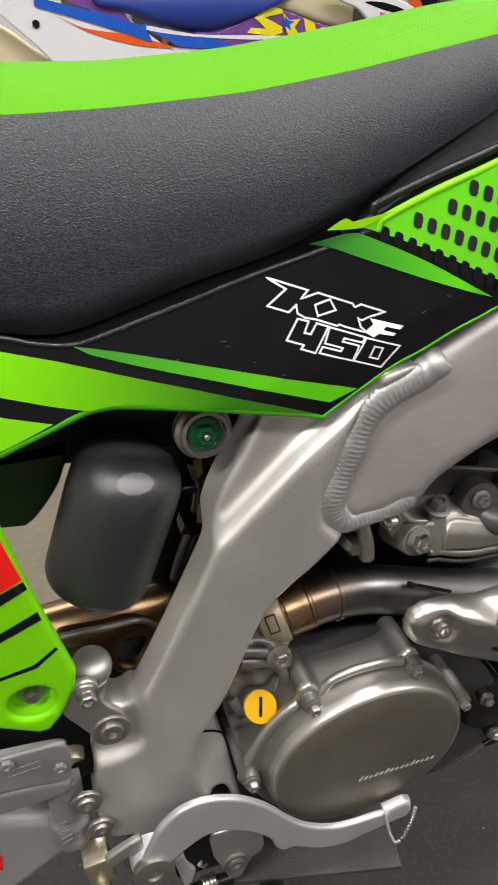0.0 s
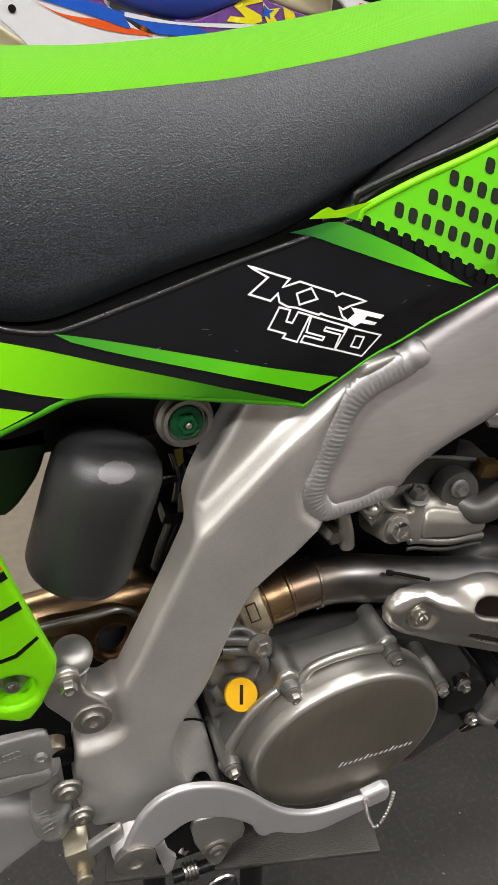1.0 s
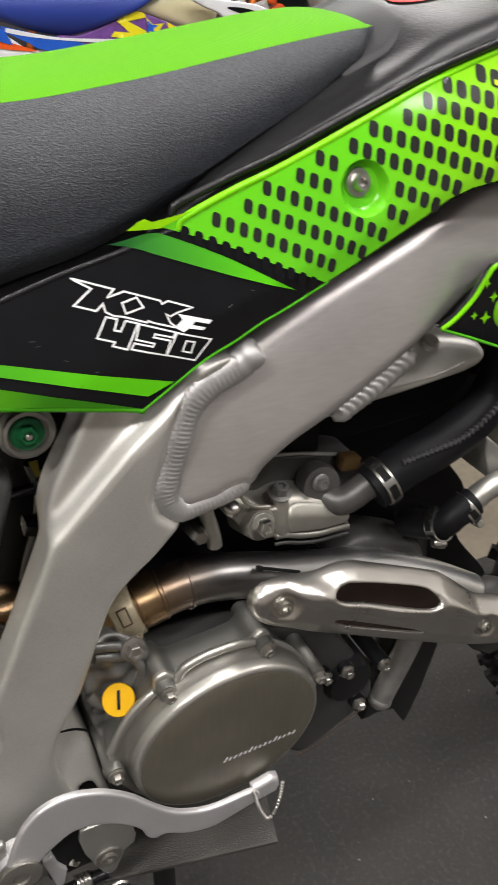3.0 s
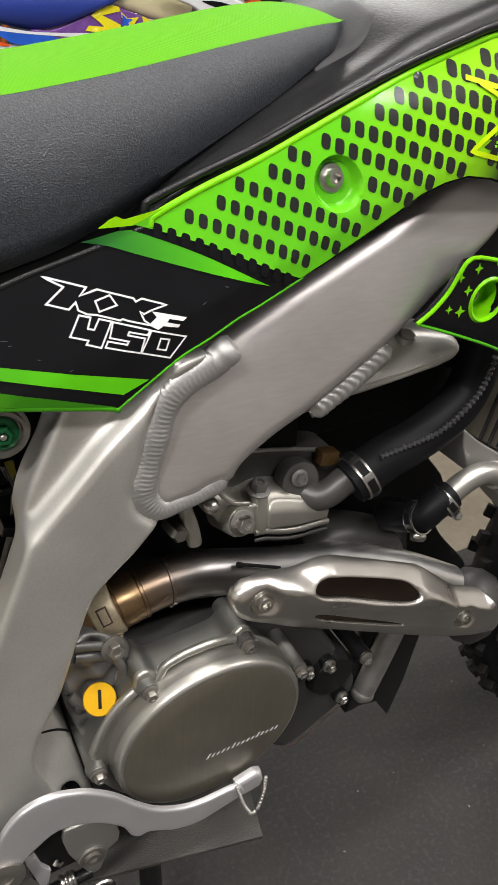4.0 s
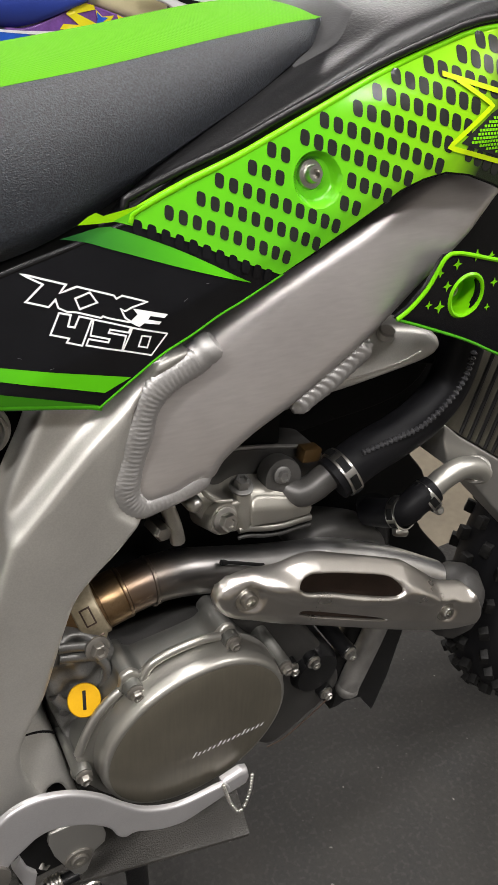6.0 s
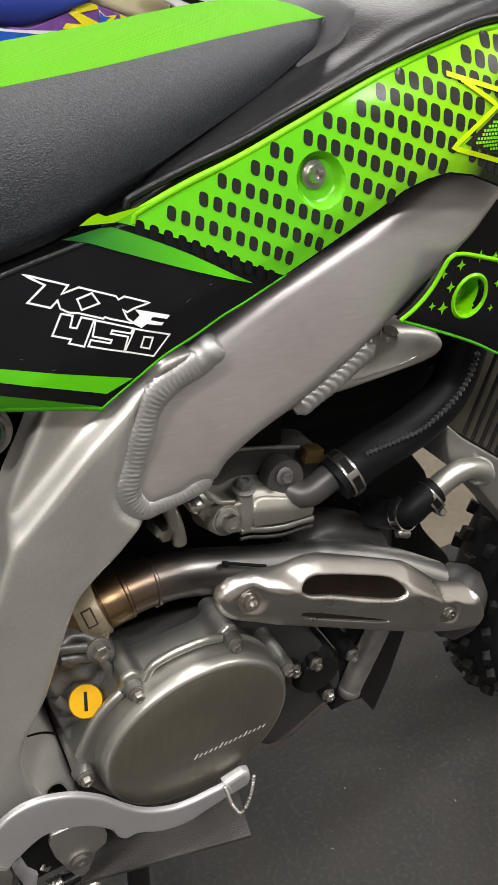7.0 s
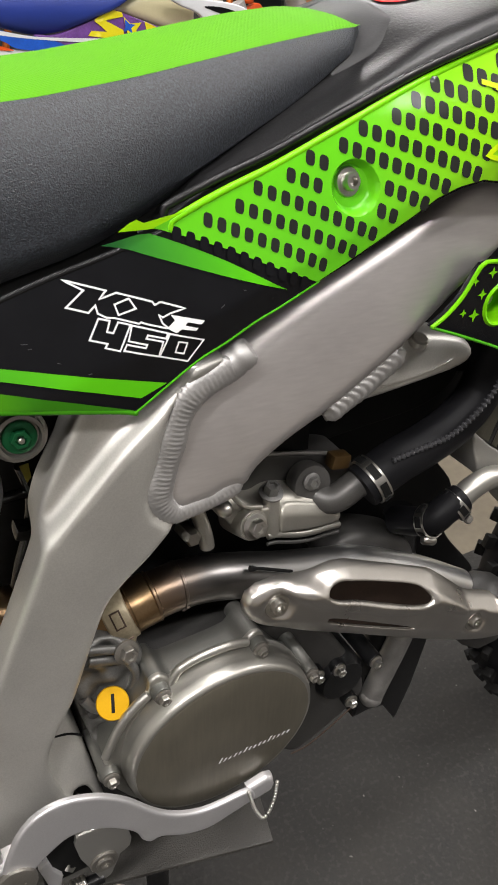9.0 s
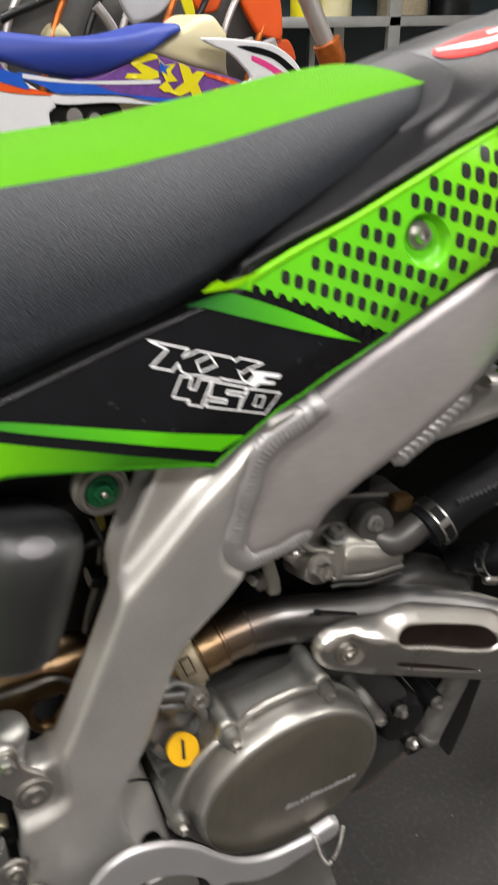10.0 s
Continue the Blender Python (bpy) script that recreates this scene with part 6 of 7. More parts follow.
part("wire_clip", block(-0.012, 0.012, -0.008, 0.008, -0.004, 0.004, 0.0015, pose(*(-0.0571, -0.058, 0.706), 0, 20, 0)), m_sleeve, bike)
sx, sz = -0.0635, 0.8115
shock = part("shock_mount", lathe([(0.0150, -0.006), (0.0162, -0.004), (0.0162, 0.002), (0.0140, 0.004), (0.0135, 0.007), (0.0115, 0.0075), (0.0110, 0.003), (0.002, 0.002)], (sx + 0.001, -0.107, sz - 0.001), (0.02, -1, 0.12), 40), m_bush, bike, "bronze-grey shock mount collar", angle=30)
part("shock_bolt", hex_bolt(Vector((sx + 0.001, -0.110, sz - 0.001)), (0.02, -1, 0.12), 0.0060, 0.006), m_anod, shock, "green anodised hexagon bolt")
part("washer", lathe([(0.0098, 0.0), (0.0098, 0.003), (0.009, 0.0036), (0.006, 0.0036)], Vector((sx + 0.001, -0.1085, sz - 0.001)), (0.02, -1, 0.12), 32), m_anod, shock, "green anodised washer")
part("bolt_centre", lathe([(0.0018, 0), (0.0018, 0.0068), (0.0014, 0.0072)], Vector((sx + 0.001, -0.110, sz - 0.001)), (0.02, -1, 0.12), 12), m_steel, shock)
part("shock_body", lathe([(0.026, -0.16), (0.026, 0.10)], (-0.045, 0.0, 0.74), (0.25, 0, 1), 28), m_void, bike, "black shock absorber body")
coil = [(-0.05 + 0.25 * 0.001 * a * 3.2 + 0.030 * math.cos(a), 0.030 * math.sin(a), 0.60 + 0.0032 * a) for a in np.linspace(0, 14 * math.pi, 120)]
part("shock_spring", tube(coil, 0.0048, 8, 0.006), m_black_sat, bike, "black coil spring")
part("airbox", block(-0.19, -0.01, -0.060, 0.085, 0.770, 0.872, 0.01), m_void, bike, "black airbox under the seat")
part("mud_flap", relief([(-0.1986, 0.8025), (-0.1611, 0.7913), (-0.1288, 0.7927), (-0.1366, 0.7703), (-0.1437, 0.7551), (-0.1601, 0.7351), (-0.1723, 0.7324), (-0.2105, 0.7456)], 0.06, 0.004, 0.004, 0.005), Mat("dark_green_plastic", (0.004, 0.014, 0.003), 0.4, vary=0.15), bike, "dark green mud flap")
guard2 = part("rear_guard", relief([(-0.1846, 0.8511), (-0.1735, 0.7909), (-0.1693, 0.7678), (-0.1647, 0.7429), (-0.1574, 0.7106), (-0.1503, 0.6802), (-0.1524, 0.6687), (-0.1627, 0.6473), (-0.1707, 0.6374), (-0.1774, 0.6371), (-0.1981, 0.6492), (-0.2239, 0.6602)], 0.138, 0.0035, 0.004, 0.003, smooth=False, holes=[[([(-0.1772, 0.6645), (-0.165, 0.6596)][0][0] + 0.0135 * math.cos(a), [(-0.1772, 0.6645), (-0.165, 0.6596)][0][1] + 0.0130 * math.sin(a)) for a in np.linspace(0, 2 * math.pi, 28, endpoint=False)]]), m_green, bike, "lime green plastic guard with black stripes", angle=60)
for nm, poly, mt in (("red_block", [(-0.1846, 0.8393), (-0.1744, 0.7858), (-0.1685, 0.7591), (-0.18, 0.7535), (-0.2041, 0.743)], m_red), ("stripe", [(-0.2045, 0.7411), (-0.1802, 0.7524), (-0.1681, 0.7578), (-0.1667, 0.7523), (-0.1815, 0.7448), (-0.2058, 0.7346)], m_black_gloss), ("stripe", [(-0.2101, 0.7135), (-0.1849, 0.7255), (-0.1641, 0.7352), (-0.163, 0.729), (-0.186, 0.7191), (-0.2115, 0.7065)], m_black_gloss), ("stripe", [(-0.2152, 0.6882), (-0.1905, 0.6928), (-0.1717, 0.6966), (-0.1586, 0.7065), (-0.1576, 0.7044), (-0.1709, 0.6935), (-0.191, 0.6902), (-0.2157, 0.6856)], m_black_gloss)):
    part(nm, relief(poly, 0.1386, 0, 0, 0.004, smooth=False), mt, guard2)
gx, gz = [(-0.1772, 0.6645), (-0.165, 0.6596)][0]
part("bolt_well", lathe([(0.0142, 0.1345), (0.0134, 0.1350), (0.0122, 0.1280), (0.0100, 0.1265), (0.0005, 0.1265)], (gx, 0, gz), (0, -1, 0), 36, cap=False), m_green, guard2, "round green bolt well")
part("bolt", socket_bolt((gx, -0.1280, gz), (0, -1, 0.1), 0.0052, 0.006), m_steel, guard2, "steel socket bolt")
MC = [(-0.2232, 0.6169), (-0.2028, 0.6219), (-0.1694, 0.6218), (-0.1639, 0.6166), (-0.163, 0.6018), (-0.1681, 0.5845), (-0.1882, 0.5871), (-0.2084, 0.5893), (-0.2284, 0.5904)]
master = part("master_cylinder", relief(MC, 0.137, 0.0020, 0.0010, 0.003), m_grey, bike, "grey cast rear brake master cylinder", angle=60)
part("reservoir_body", relief([(-0.2294, 0.585), (-0.2094, 0.5828), (-0.1684, 0.5774), (-0.1694, 0.564), (-0.1807, 0.5621), (-0.2132, 0.561), (-0.2332, 0.5653)], 0.133, 0.004, 0.030, 0.003), m_grey, master, angle=60)
for x, z in [(-0.1997, 0.618), (-0.1703, 0.6019)]:
    part("bolt", hex_bolt((x, -0.138, z), (0, -1, 0), 0.0042, 0.003, False), m_grey, master)
for k in range(14):
    bx_, bz_ = -0.2010 + 0.0030 * (k % 7) + 0.0006 * (k // 7), 0.6085 - 0.0052 * (k // 7) + 0.00035 * (k % 7)
    part("cast_mark", block(-0.0011, 0.0011, -0.0003, 0.0002, -0.0010, 0.0010, 0.0001, pose(bx_, -0.1370, bz_)), m_grey, master)
for k in range(5):
    part("cast_mark", block(-0.0006, 0.0006, -0.0005, 0.0005, -0.0035, 0.0035, 0.0002, pose(-0.1775 + 0.0004 * k, -0.1362, 0.5390 - 0.0055 * k, 0, 70, 0)), m_satin, master)
cy = [(x, -0.118, z) for x, z in [(-0.1718, 0.5640), (-0.1722, 0.5400), (-0.1730, 0.5080), (-0.1734, 0.4900)]]
part("cylinder_barrel", tube(cy, lambda s: 0.0118 + 0.0030 * ease((s - 0.040) / 0.006) - 0.003 * ease((s - 0.066) / 0.008), 20, 0.002), m_grey, master, "barrel with an embossed mark")
hanger = part("link_plate", relief([(-0.1575, 0.6585), (-0.1520, 0.6655), (-0.1440, 0.6665), (-0.1395, 0.6610), (-0.1393, 0.6545), (-0.1373, 0.6426), (-0.1279, 0.6307), (-0.1251, 0.6183), (-0.1302, 0.6062), (-0.1377, 0.6037), (-0.1457, 0.613), (-0.1545, 0.628), (-0.1621, 0.6436)], 0.1335, 0.0015, 0.003, 0.003), m_polish, bike, "grey steel exhaust hanger plate", angle=60)
SP = [(-0.1349, 0.6089), (-0.147, 0.6486), (-0.1604, 0.54), (-0.1534, 0.5035), (-0.1439, 0.6754), (-0.1631, 0.4638), (-0.1596, 0.4375), (-0.1393, 0.4455)]
SP[0], SP[1], SP[2], SP[3] = (-0.1356, 0.6180), (-0.1467, 0.6565), (-0.1591, 0.5483), (-0.1531, 0.5149)
for k, rad, mt in ((0, 0.0078, m_bush), (1, 0.0052, m_steel), (2, 0.0066, m_bush), (3, 0.0058, m_bush), (6, 0.0052, m_steel)):
    x, z = SP[k]
    d = (0.1345, 0.1345, 0.133, 0.133, 0.132, 0, 0.135)[k]
    part("bolt", (hex_bolt if k in (1, 6) else socket_bolt)((x, -d, z), (0, -1, 0.05), rad, (0.003, 0.007, 0.003, 0.003, 0.003, 0.003, 0.006)[k]), mt, hanger if k < 2 else master, "steel bolt head")
part("bushing", lathe([(0.0090, -0.030), (0.0095, -0.012), (0.0108, -0.0105), (0.0108, -0.0085), (0.0095, -0.0075), (0.0108, -0.0055), (0.0124, -0.002), (0.0126, 0.002), (0.0118, 0.0055), (0.0098, 0.0076), (0.0060, 0.0086), (0.0003, 0.0090)], (-0.1411, -0.1150, 0.6580), (0.08, -0.18, 0.96), 32), m_satin, hanger, "rounded metal bushing")
part("hanger_plate", relief([(-0.158, 0.6437), (-0.1296, 0.6429), (-0.11, 0.643), (-0.0978, 0.6363), (-0.087, 0.6271), (-0.0948, 0.6034), (-0.1074, 0.585), (-0.1244, 0.595), (-0.1307, 0.6133), (-0.143, 0.6263), (-0.1559, 0.6308)], 0.07, 0.004, 0.004, 0.003, holes=[[(-0.1177, 0.6232), (-0.1094, 0.6272), (-0.099, 0.6196), (-0.1017, 0.6059), (-0.1099, 0.5957), (-0.1198, 0.6005), (-0.1215, 0.6129)]]), m_gold, hanger, "straw-tinted exhaust bracket with an oval hole")
part("bracket_edge", tube([(x, -0.0725, z) for x, z in [(-0.1598, 0.6453), (-0.141, 0.6454), (-0.122, 0.6445), (-0.1063, 0.6449), (-0.0979, 0.641), (-0.0943, 0.6354)]], 0.0024, 10), m_bush, hanger, "rolled bright bracket edge")
part("push_rod", tube([(SP[5][0], -0.128, SP[5][1] + 0.02), (SP[5][0], -0.128, SP[5][1] - 0.004)], 0.007, 12), m_steel, master)
part("clevis", block(-0.0095, 0.0095, -0.010, 0.010, -0.0150, 0.0140, 0.003, pose(-0.1590, -0.1330, 0.4760, 0, -6, 0)), m_zinc, master, "yellow zinc clevis")
part("clevis_pin", lathe([(0.0062, -0.004), (0.0062, 0.003), (0.0052, 0.004), (0.0004, 0.0042)], (-0.1585, -0.1450, 0.4600), (0, -1, 0.1), 18), m_zinc, master)
part("clevis_arm", relief([(-0.153, 0.5022), (-0.1402, 0.511), (-0.1324, 0.5145), (-0.1275, 0.5139), (-0.1283, 0.4959), (-0.1369, 0.4978), (-0.1442, 0.4948), (-0.1518, 0.49)], 0.1500, 0.0020, 0.003, 0.0025), m_satin, master, angle=50)
swing = part("swingarm", relief([(-0.2579, 0.5498), (-0.2211, 0.5085), (-0.1804, 0.4843), (-0.1627, 0.4553), (-0.1867, 0.4368), (-0.2396, 0.4019), (-0.2935, 0.3852)], 0.10, 0.010, 0.05, 0.005), m_pedal, bike, "brushed aluminium swingarm with a red mark", angle=60)
part("swingarm_mark", relief([(-0.2439, 0.4692), (-0.2271, 0.4647), (-0.2302, 0.4467), (-0.2477, 0.4493)], 0.1008, 0, 0, 0.004, smooth=False), m_red, swing)
collar = part("pivot_collar", lathe([(0.0105, 0.104), (0.0105, 0.112), (0.0095, 0.114)], (-0.1640, 0, 0.5640), (0, -1, 0), 24), m_zinc, bike, "yellow zinc pivot collar")
part("rubber_plug", lathe([(0.0095, 0.100), (0.0098, 0.1135), (0.0080, 0.1150), (0.0004, 0.1155)], (-0.1575, 0, 0.5600), (0, -1, 0), 24), m_rubber, collar, "dark rubber plug")
# Added black block stands in for the shade round the linkage.
part("linkage_shade", block(-0.26, -0.05, -0.03, 0.03, 0.40, 0.56, 0.01), m_void, bike, "black block standing in for shade round the linkage")

# ---- front wheel ----
WX, WZ = 0.82, 0.342
wheel = part("front_wheel", lathe([(0.262, -0.018), (0.270, -0.022), (0.272, -0.012), (0.266, 0.0), (0.272, 0.012), (0.270, 0.022), (0.262, 0.018)], (WX, 0, WZ), (0, -1, 0), 72, cap=False), m_black_sat, bike, "spoked front wheel with a knobbly tyre")
prof = [(0.274 + 0.001, -0.022)]
for a in np.linspace(-115, 115, 15):
    prof.append((0.285 + 0.036 * math.cos(radians(a)), 0.040 * math.sin(radians(a))))
prof.append((0.275, 0.022))
tyre = part("tyre", lathe(prof, (WX, 0, WZ), (0, -1, 0), 96, cap=False), m_rubber, wheel, "black knobbly tyre")
m_knob = Mat("dusty_rubber", (0.0075, 0.0073, 0.0070), 0.6, vary=0.9, big=60, fine=200, bump=0.0004, spec=0.25)
knob_mesh = None
for k in range(72):
    a = 2 * math.pi * k / 72
    for row, (off, tilt) in enumerate(((-0.036, 52), (-0.018, 22), (0.0, 0), (0.018, -22), (0.036, -52))):
        if (k + row) % 2:
            continue
        m = Matrix.Translation((WX, 0, WZ)) @ Matrix.Rotation(a, 4, "Y") @ Matrix.Translation((0, off, 0.285 + 0.036 * math.cos(math.asin(min(0.95, abs(off) / 0.040))))) @ Matrix.Rotation(radians(tilt), 4, "X")
        m = m @ Matrix.Rotation(radians(random.uniform(-8, 8)), 4, "Z") @ Matrix.Diagonal((random.uniform(0.75, 0.95), random.uniform(0.75, 0.95), random.uniform(0.8, 1.05), 1))
        if knob_mesh is None:
            ob = part("knob", block(-0.0095, 0.0095, -0.007, 0.007, -0.004, 0.013, 0.0015), m_knob, tyre)
            knob_mesh = ob.data
            inv = ob.matrix_parent_inverse.copy()
        else:
            ob = new("knob", knob_mesh)
            ob.parent = tyre
            ob.matrix_parent_inverse = inv
        ob.matrix_basis = m
for k in range(18):
    a = 2 * math.pi * k / 18
    p0 = Vector((WX + 0.03 * math.cos(a + 0.5), (-1) ** k * 0.03, WZ + 0.03 * math.sin(a + 0.5)))
    p1 = Vector((WX + 0.264 * math.cos(a), 0, WZ + 0.264 * math.sin(a)))
    part("spoke", tube([p0, p0.lerp(p1, 0.5), p1], 0.0018, 6, 0.1), m_steel, wheel)
part("hub", lathe([(0.032, -0.04), (0.034, -0.036), (0.022, -0.02), (0.022, 0.02), (0.034, 0.036), (0.032, 0.04)], (WX, 0, WZ), (0, -1, 0), 28), m_alu, wheel)

# ---- stand ----
m_pad = Mat("grained_rubber_pad", (0.046, 0.043, 0.038), 0.5, vary=0.35, big=20, fine=650, bump=0.0008)
stand = thing("bike_stand", (0.02, 0.0, 0.0), "black lift stand with a grained rubber top under the engine", "stand")
sm_ = pose(0.049, 0.007, 0.0, 0, 0, -13)
part("stand_top", block(-0.15, 0.045, -0.12, 0.12, 0.342, 0.355, 0.006, sm_), m_black_sat, stand)
part("rubber_pad", block(-0.165, 0.078, -0.15, 0.15, 0.355, 0.360, 0.002, sm_), m_pad, stand, "dark grained rubber pad")
for ax_ in (-0.12, -0.02):
    for ay_ in (-0.05, 0.10):
        part("stand_leg", tube([sm_ @ Vector((ax_, ay_ * 0.9, 0.345)), sm_ @ Vector((ax_ * 1.1, ay_ * 1.0, 0.18)), sm_ @ Vector((ax_ * 1.1, ay_ * 1.0, 0.0))], 0.013, 12, 0.05), m_black_sat, stand)

# ---- the white bike behind ----
m_blue = Mat("blue_seat_cover", (0.018, 0.045, 0.30), 0.55, vary=0.12, big=8, fine=300, bump=0.0002)
m_cream = Mat("cream_tank_plastic", (0.62, 0.56, 0.34), 0.42, vary=0.06, big=6)
m_purple = Mat("purple_print", (0.16, 0.06, 0.28), 0.3, vary=0.35, big=30, coat=0.2)
m_cobalt = Mat("cobalt_print", (0.012, 0.10, 0.55), 0.3, vary=0.2, big=30, coat=0.2)
m_orange = Mat("orange_plastic", (0.80, 0.10, 0.010), 0.34, vary=0.08, coat=0.15)
m_lemon = Mat("lemon_print", (0.80, 0.70, 0.010), 0.32, vary=0.05)
m_pink = Mat("pink_print", (0.75, 0.05, 0.25), 0.32, vary=0.05)
m_white = Mat("white_plastic", (0.74, 0.75, 0.77), 0.35, vary=0.04)
m_copper = Mat("orange_anodised", (0.55, 0.15, 0.03), 0.35, 0.7, vary=0.3, big=40)
other = thing("enduro_bike", (0.45, 1.72, 0.0), "white and orange enduro bike with blue seat and cream tank", "motorcycle")


def plate(name, outline, d, material, parent, label="", thick=0.02, r=0.004, smooth=True, dome=0.0):
    zs = [z for _, z in outline]
    zm, zr = (max(zs) + min(zs)) / 2, max(0.01, (max(zs) - min(zs)) / 2)
    depth = (lambda x, z: d - dome * ((z - zm) / zr) ** 2) if dome else d
    return part(name, relief(outline, depth, r, thick, 0.012, smooth=smooth, edge=r > 0), material, parent, label, angle=60)


plate("seat", [(0.1564, 1.0222), (0.2344, 1.0164), (0.315, 1.0079), (0.3847, 1.0006), (0.4875, 1.0001), (0.5645, 1.0091), (0.6442, 1.0249), (0.6926, 1.0296), (0.7117, 1.0241), (0.7109, 1.011), (0.6743, 0.9983), (0.6107, 0.9638), (0.5583, 0.9439), (0.4936, 0.9193), (0.4464, 0.9076), (0.401, 0.9053), (0.3577, 0.9122), (0.3025, 0.9282), (0.2234, 0.9545), (0.1464, 0.9712)], -1.61, m_blue, other, "smooth royal blue seat", 0.20, 0.015, dome=0.04)
plate("tank", [(0.7127, 1.0148), (0.7416, 1.0278), (0.7672, 1.0408), (0.7927, 1.0486), (0.8265, 1.0457), (0.8429, 1.0226), (0.8562, 1.0019), (0.8532, 0.9533), (0.8576, 0.9176), (0.8694, 0.8883), (0.8129, 0.9047), (0.7443, 0.9212), (0.6945, 0.9366), (0.6461, 0.9516), (0.6112, 0.9605), (0.682, 0.9966)], -1.65, m_cream, other, "cream plastic fuel tank", 0.18, 0.02, dome=0.03)
plate("tank_lower", [(0.5217, 0.8444), (0.7476, 0.8246), (0.7289, 0.8048), (0.6068, 0.785), (0.5498, 0.8)], -1.67, m_cream, other, "", 0.10, 0.01)
rear = plate("rear_panel", [(-0.1499, 1.0234), (-0.098, 0.9702), (-0.0651, 0.9391), (-0.0078, 0.8875), (0.0587, 0.828), (0.1906, 0.7709), (0.3375, 0.7747), (0.3286, 0.796), (0.3277, 0.8302), (0.3473, 0.8426), (0.3422, 0.8589), (0.2707, 0.909), (0.2207, 0.941), (0.1621, 0.9406), (0.0573, 0.9695), (-0.0172, 0.996)], -1.638, m_white, other, "white rear side panel with orange stripe", 0.02, 0.004)
plate("rear_fender", [(-0.1764, 0.9553), (-0.078, 0.9249), (-0.005, 0.8749), (0.0577, 0.8225), (-0.0234, 0.7527), (-0.2159, 0.7599)], -1.70, m_cream, other, "cream plastic rear guard", 0.05, 0.01)
hx0, hz0 = [(0.0032, 0.9294)][0]
part("bolt_hole", lathe([(0.009, 0.0), (0.009, 0.003)], (hx0, 1.636, hz0), (0, -1, 0), 16), m_void, rear)
plate("stripe", [(0.0717, 0.9846), (0.1916, 0.9727), (0.2432, 0.9244), (0.3281, 0.9023), (0.2293, 0.9282), (0.1353, 0.9577)], -1.6335, m_purple, rear, "", 0, 0)
plate("stripe", [(0.0409, 0.9536), (0.1172, 0.9198), (0.2271, 0.9038), (0.312, 0.8825), (0.3409, 0.8718), (0.2395, 0.8812), (0.1298, 0.91)], -1.6345, m_orange, rear, "", 0, 0)
print_panel = plate("side_print", [(0.3997, 0.9057), (0.4447, 0.9053), (0.4918, 0.9169), (0.5564, 0.9414), (0.6088, 0.9626), (0.637, 0.9553), (0.734, 0.9253), (0.8575, 0.8929), (0.9077, 0.8736), (0.9093, 0.8514), (0.8349, 0.8444), (0.7674, 0.8359), (0.6616, 0.8411), (0.6122, 0.8463), (0.5017, 0.8653), (0.4263, 0.8794)], -1.635, m_purple, other, "purple side panel with yellow lettering", 0.02, 0.003)
plate("band", [(0.3071, 0.8685), (0.3665, 0.8738), (0.6137, 0.8516), (0.7133, 0.8354), (0.6619, 0.8294), (0.5004, 0.8445), (0.3628, 0.8472)], -1.640, m_white, print_panel, "", 0.02, 0.003)
plate("stripe", [(0.0065, 0.9847), (0.0829, 0.9672), (0.1893, 0.9453), (0.2577, 0.9241), (0.3139, 0.9024), (0.2586, 0.9275), (0.3553, 0.9088), (0.3986, 0.9032), (0.4425, 0.8949), (0.5168, 0.8689), (0.6118, 0.8549), (0.7368, 0.8405), (0.728, 0.8352), (0.611, 0.8451), (0.5163, 0.8648), (0.365, 0.8743), (0.3236, 0.8905), (0.27, 0.9119), (0.2838, 0.8866), (0.1865, 0.9164), (0.0802, 0.9462), (0.0039, 0.9676)], -1.6325, m_cobalt, print_panel, "", 0, 0)
plate("stripe", [(0.2712, 0.9235), (0.3545, 0.909), (0.4273, 0.901), (0.6383, 0.8957), (0.6377, 0.8874), (0.5024, 0.8901), (0.3534, 0.9012), (0.2698, 0.9146)], -1.6315, m_white, print_panel, "", 0, 0)
plate("letter", [(0.5555, 0.9377), (0.579, 0.9543), (0.6113, 0.9614), (0.6317, 0.9569), (0.6357, 0.9475), (0.6097, 0.9428), (0.5855, 0.9382), (0.6085, 0.9281), (0.6334, 0.9164), (0.6356, 0.9027), (0.6108, 0.8967), (0.5741, 0.8995), (0.5366, 0.9036), (0.5471, 0.9153), (0.588, 0.9125), (0.5732, 0.9252)], -1.6315, m_lemon, print_panel, "yellow letter", 0, 0, False)
plate("letter", [(0.6934, 0.9366), (0.725, 0.9238), (0.7323, 0.9059), (0.7476, 0.9149), (0.7721, 0.91), (0.7476, 0.8836), (0.7675, 0.8381), (0.7387, 0.8381), (0.7234, 0.8638), (0.6931, 0.8528), (0.6644, 0.8623), (0.7066, 0.8878), (0.6985, 0.9138)], -1.6305, m_lemon, print_panel, "yellow letter", 0, 0, False)
plate("letter", [(0.6356, 0.9475), (0.6532, 0.9313), (0.6853, 0.9343), (0.6679, 0.9149), (0.6874, 0.8914), (0.6583, 0.8897), (0.6791, 0.8631), (0.6468, 0.8658), (0.6304, 0.8787), (0.6537, 0.8926), (0.641, 0.9158)], -1.6300, m_lemon, print_panel, "yellow printed star", 0, 0, False)
plate("printed_star", [(0.6386, 0.942), (0.6507, 0.9308), (0.6685, 0.9289), (0.6549, 0.9212), (0.6588, 0.906), (0.6464, 0.916), (0.6331, 0.9124), (0.6389, 0.9244)], -1.6295, m_cobalt, print_panel, "small blue star", 0, 0, False)
plate("stripe", [(0.768, 0.9105), (0.8511, 0.8906), (0.8776, 0.878), (0.8507, 0.8762), (0.7728, 0.9005)], -1.6315, m_orange, print_panel, "", 0, 0, False)
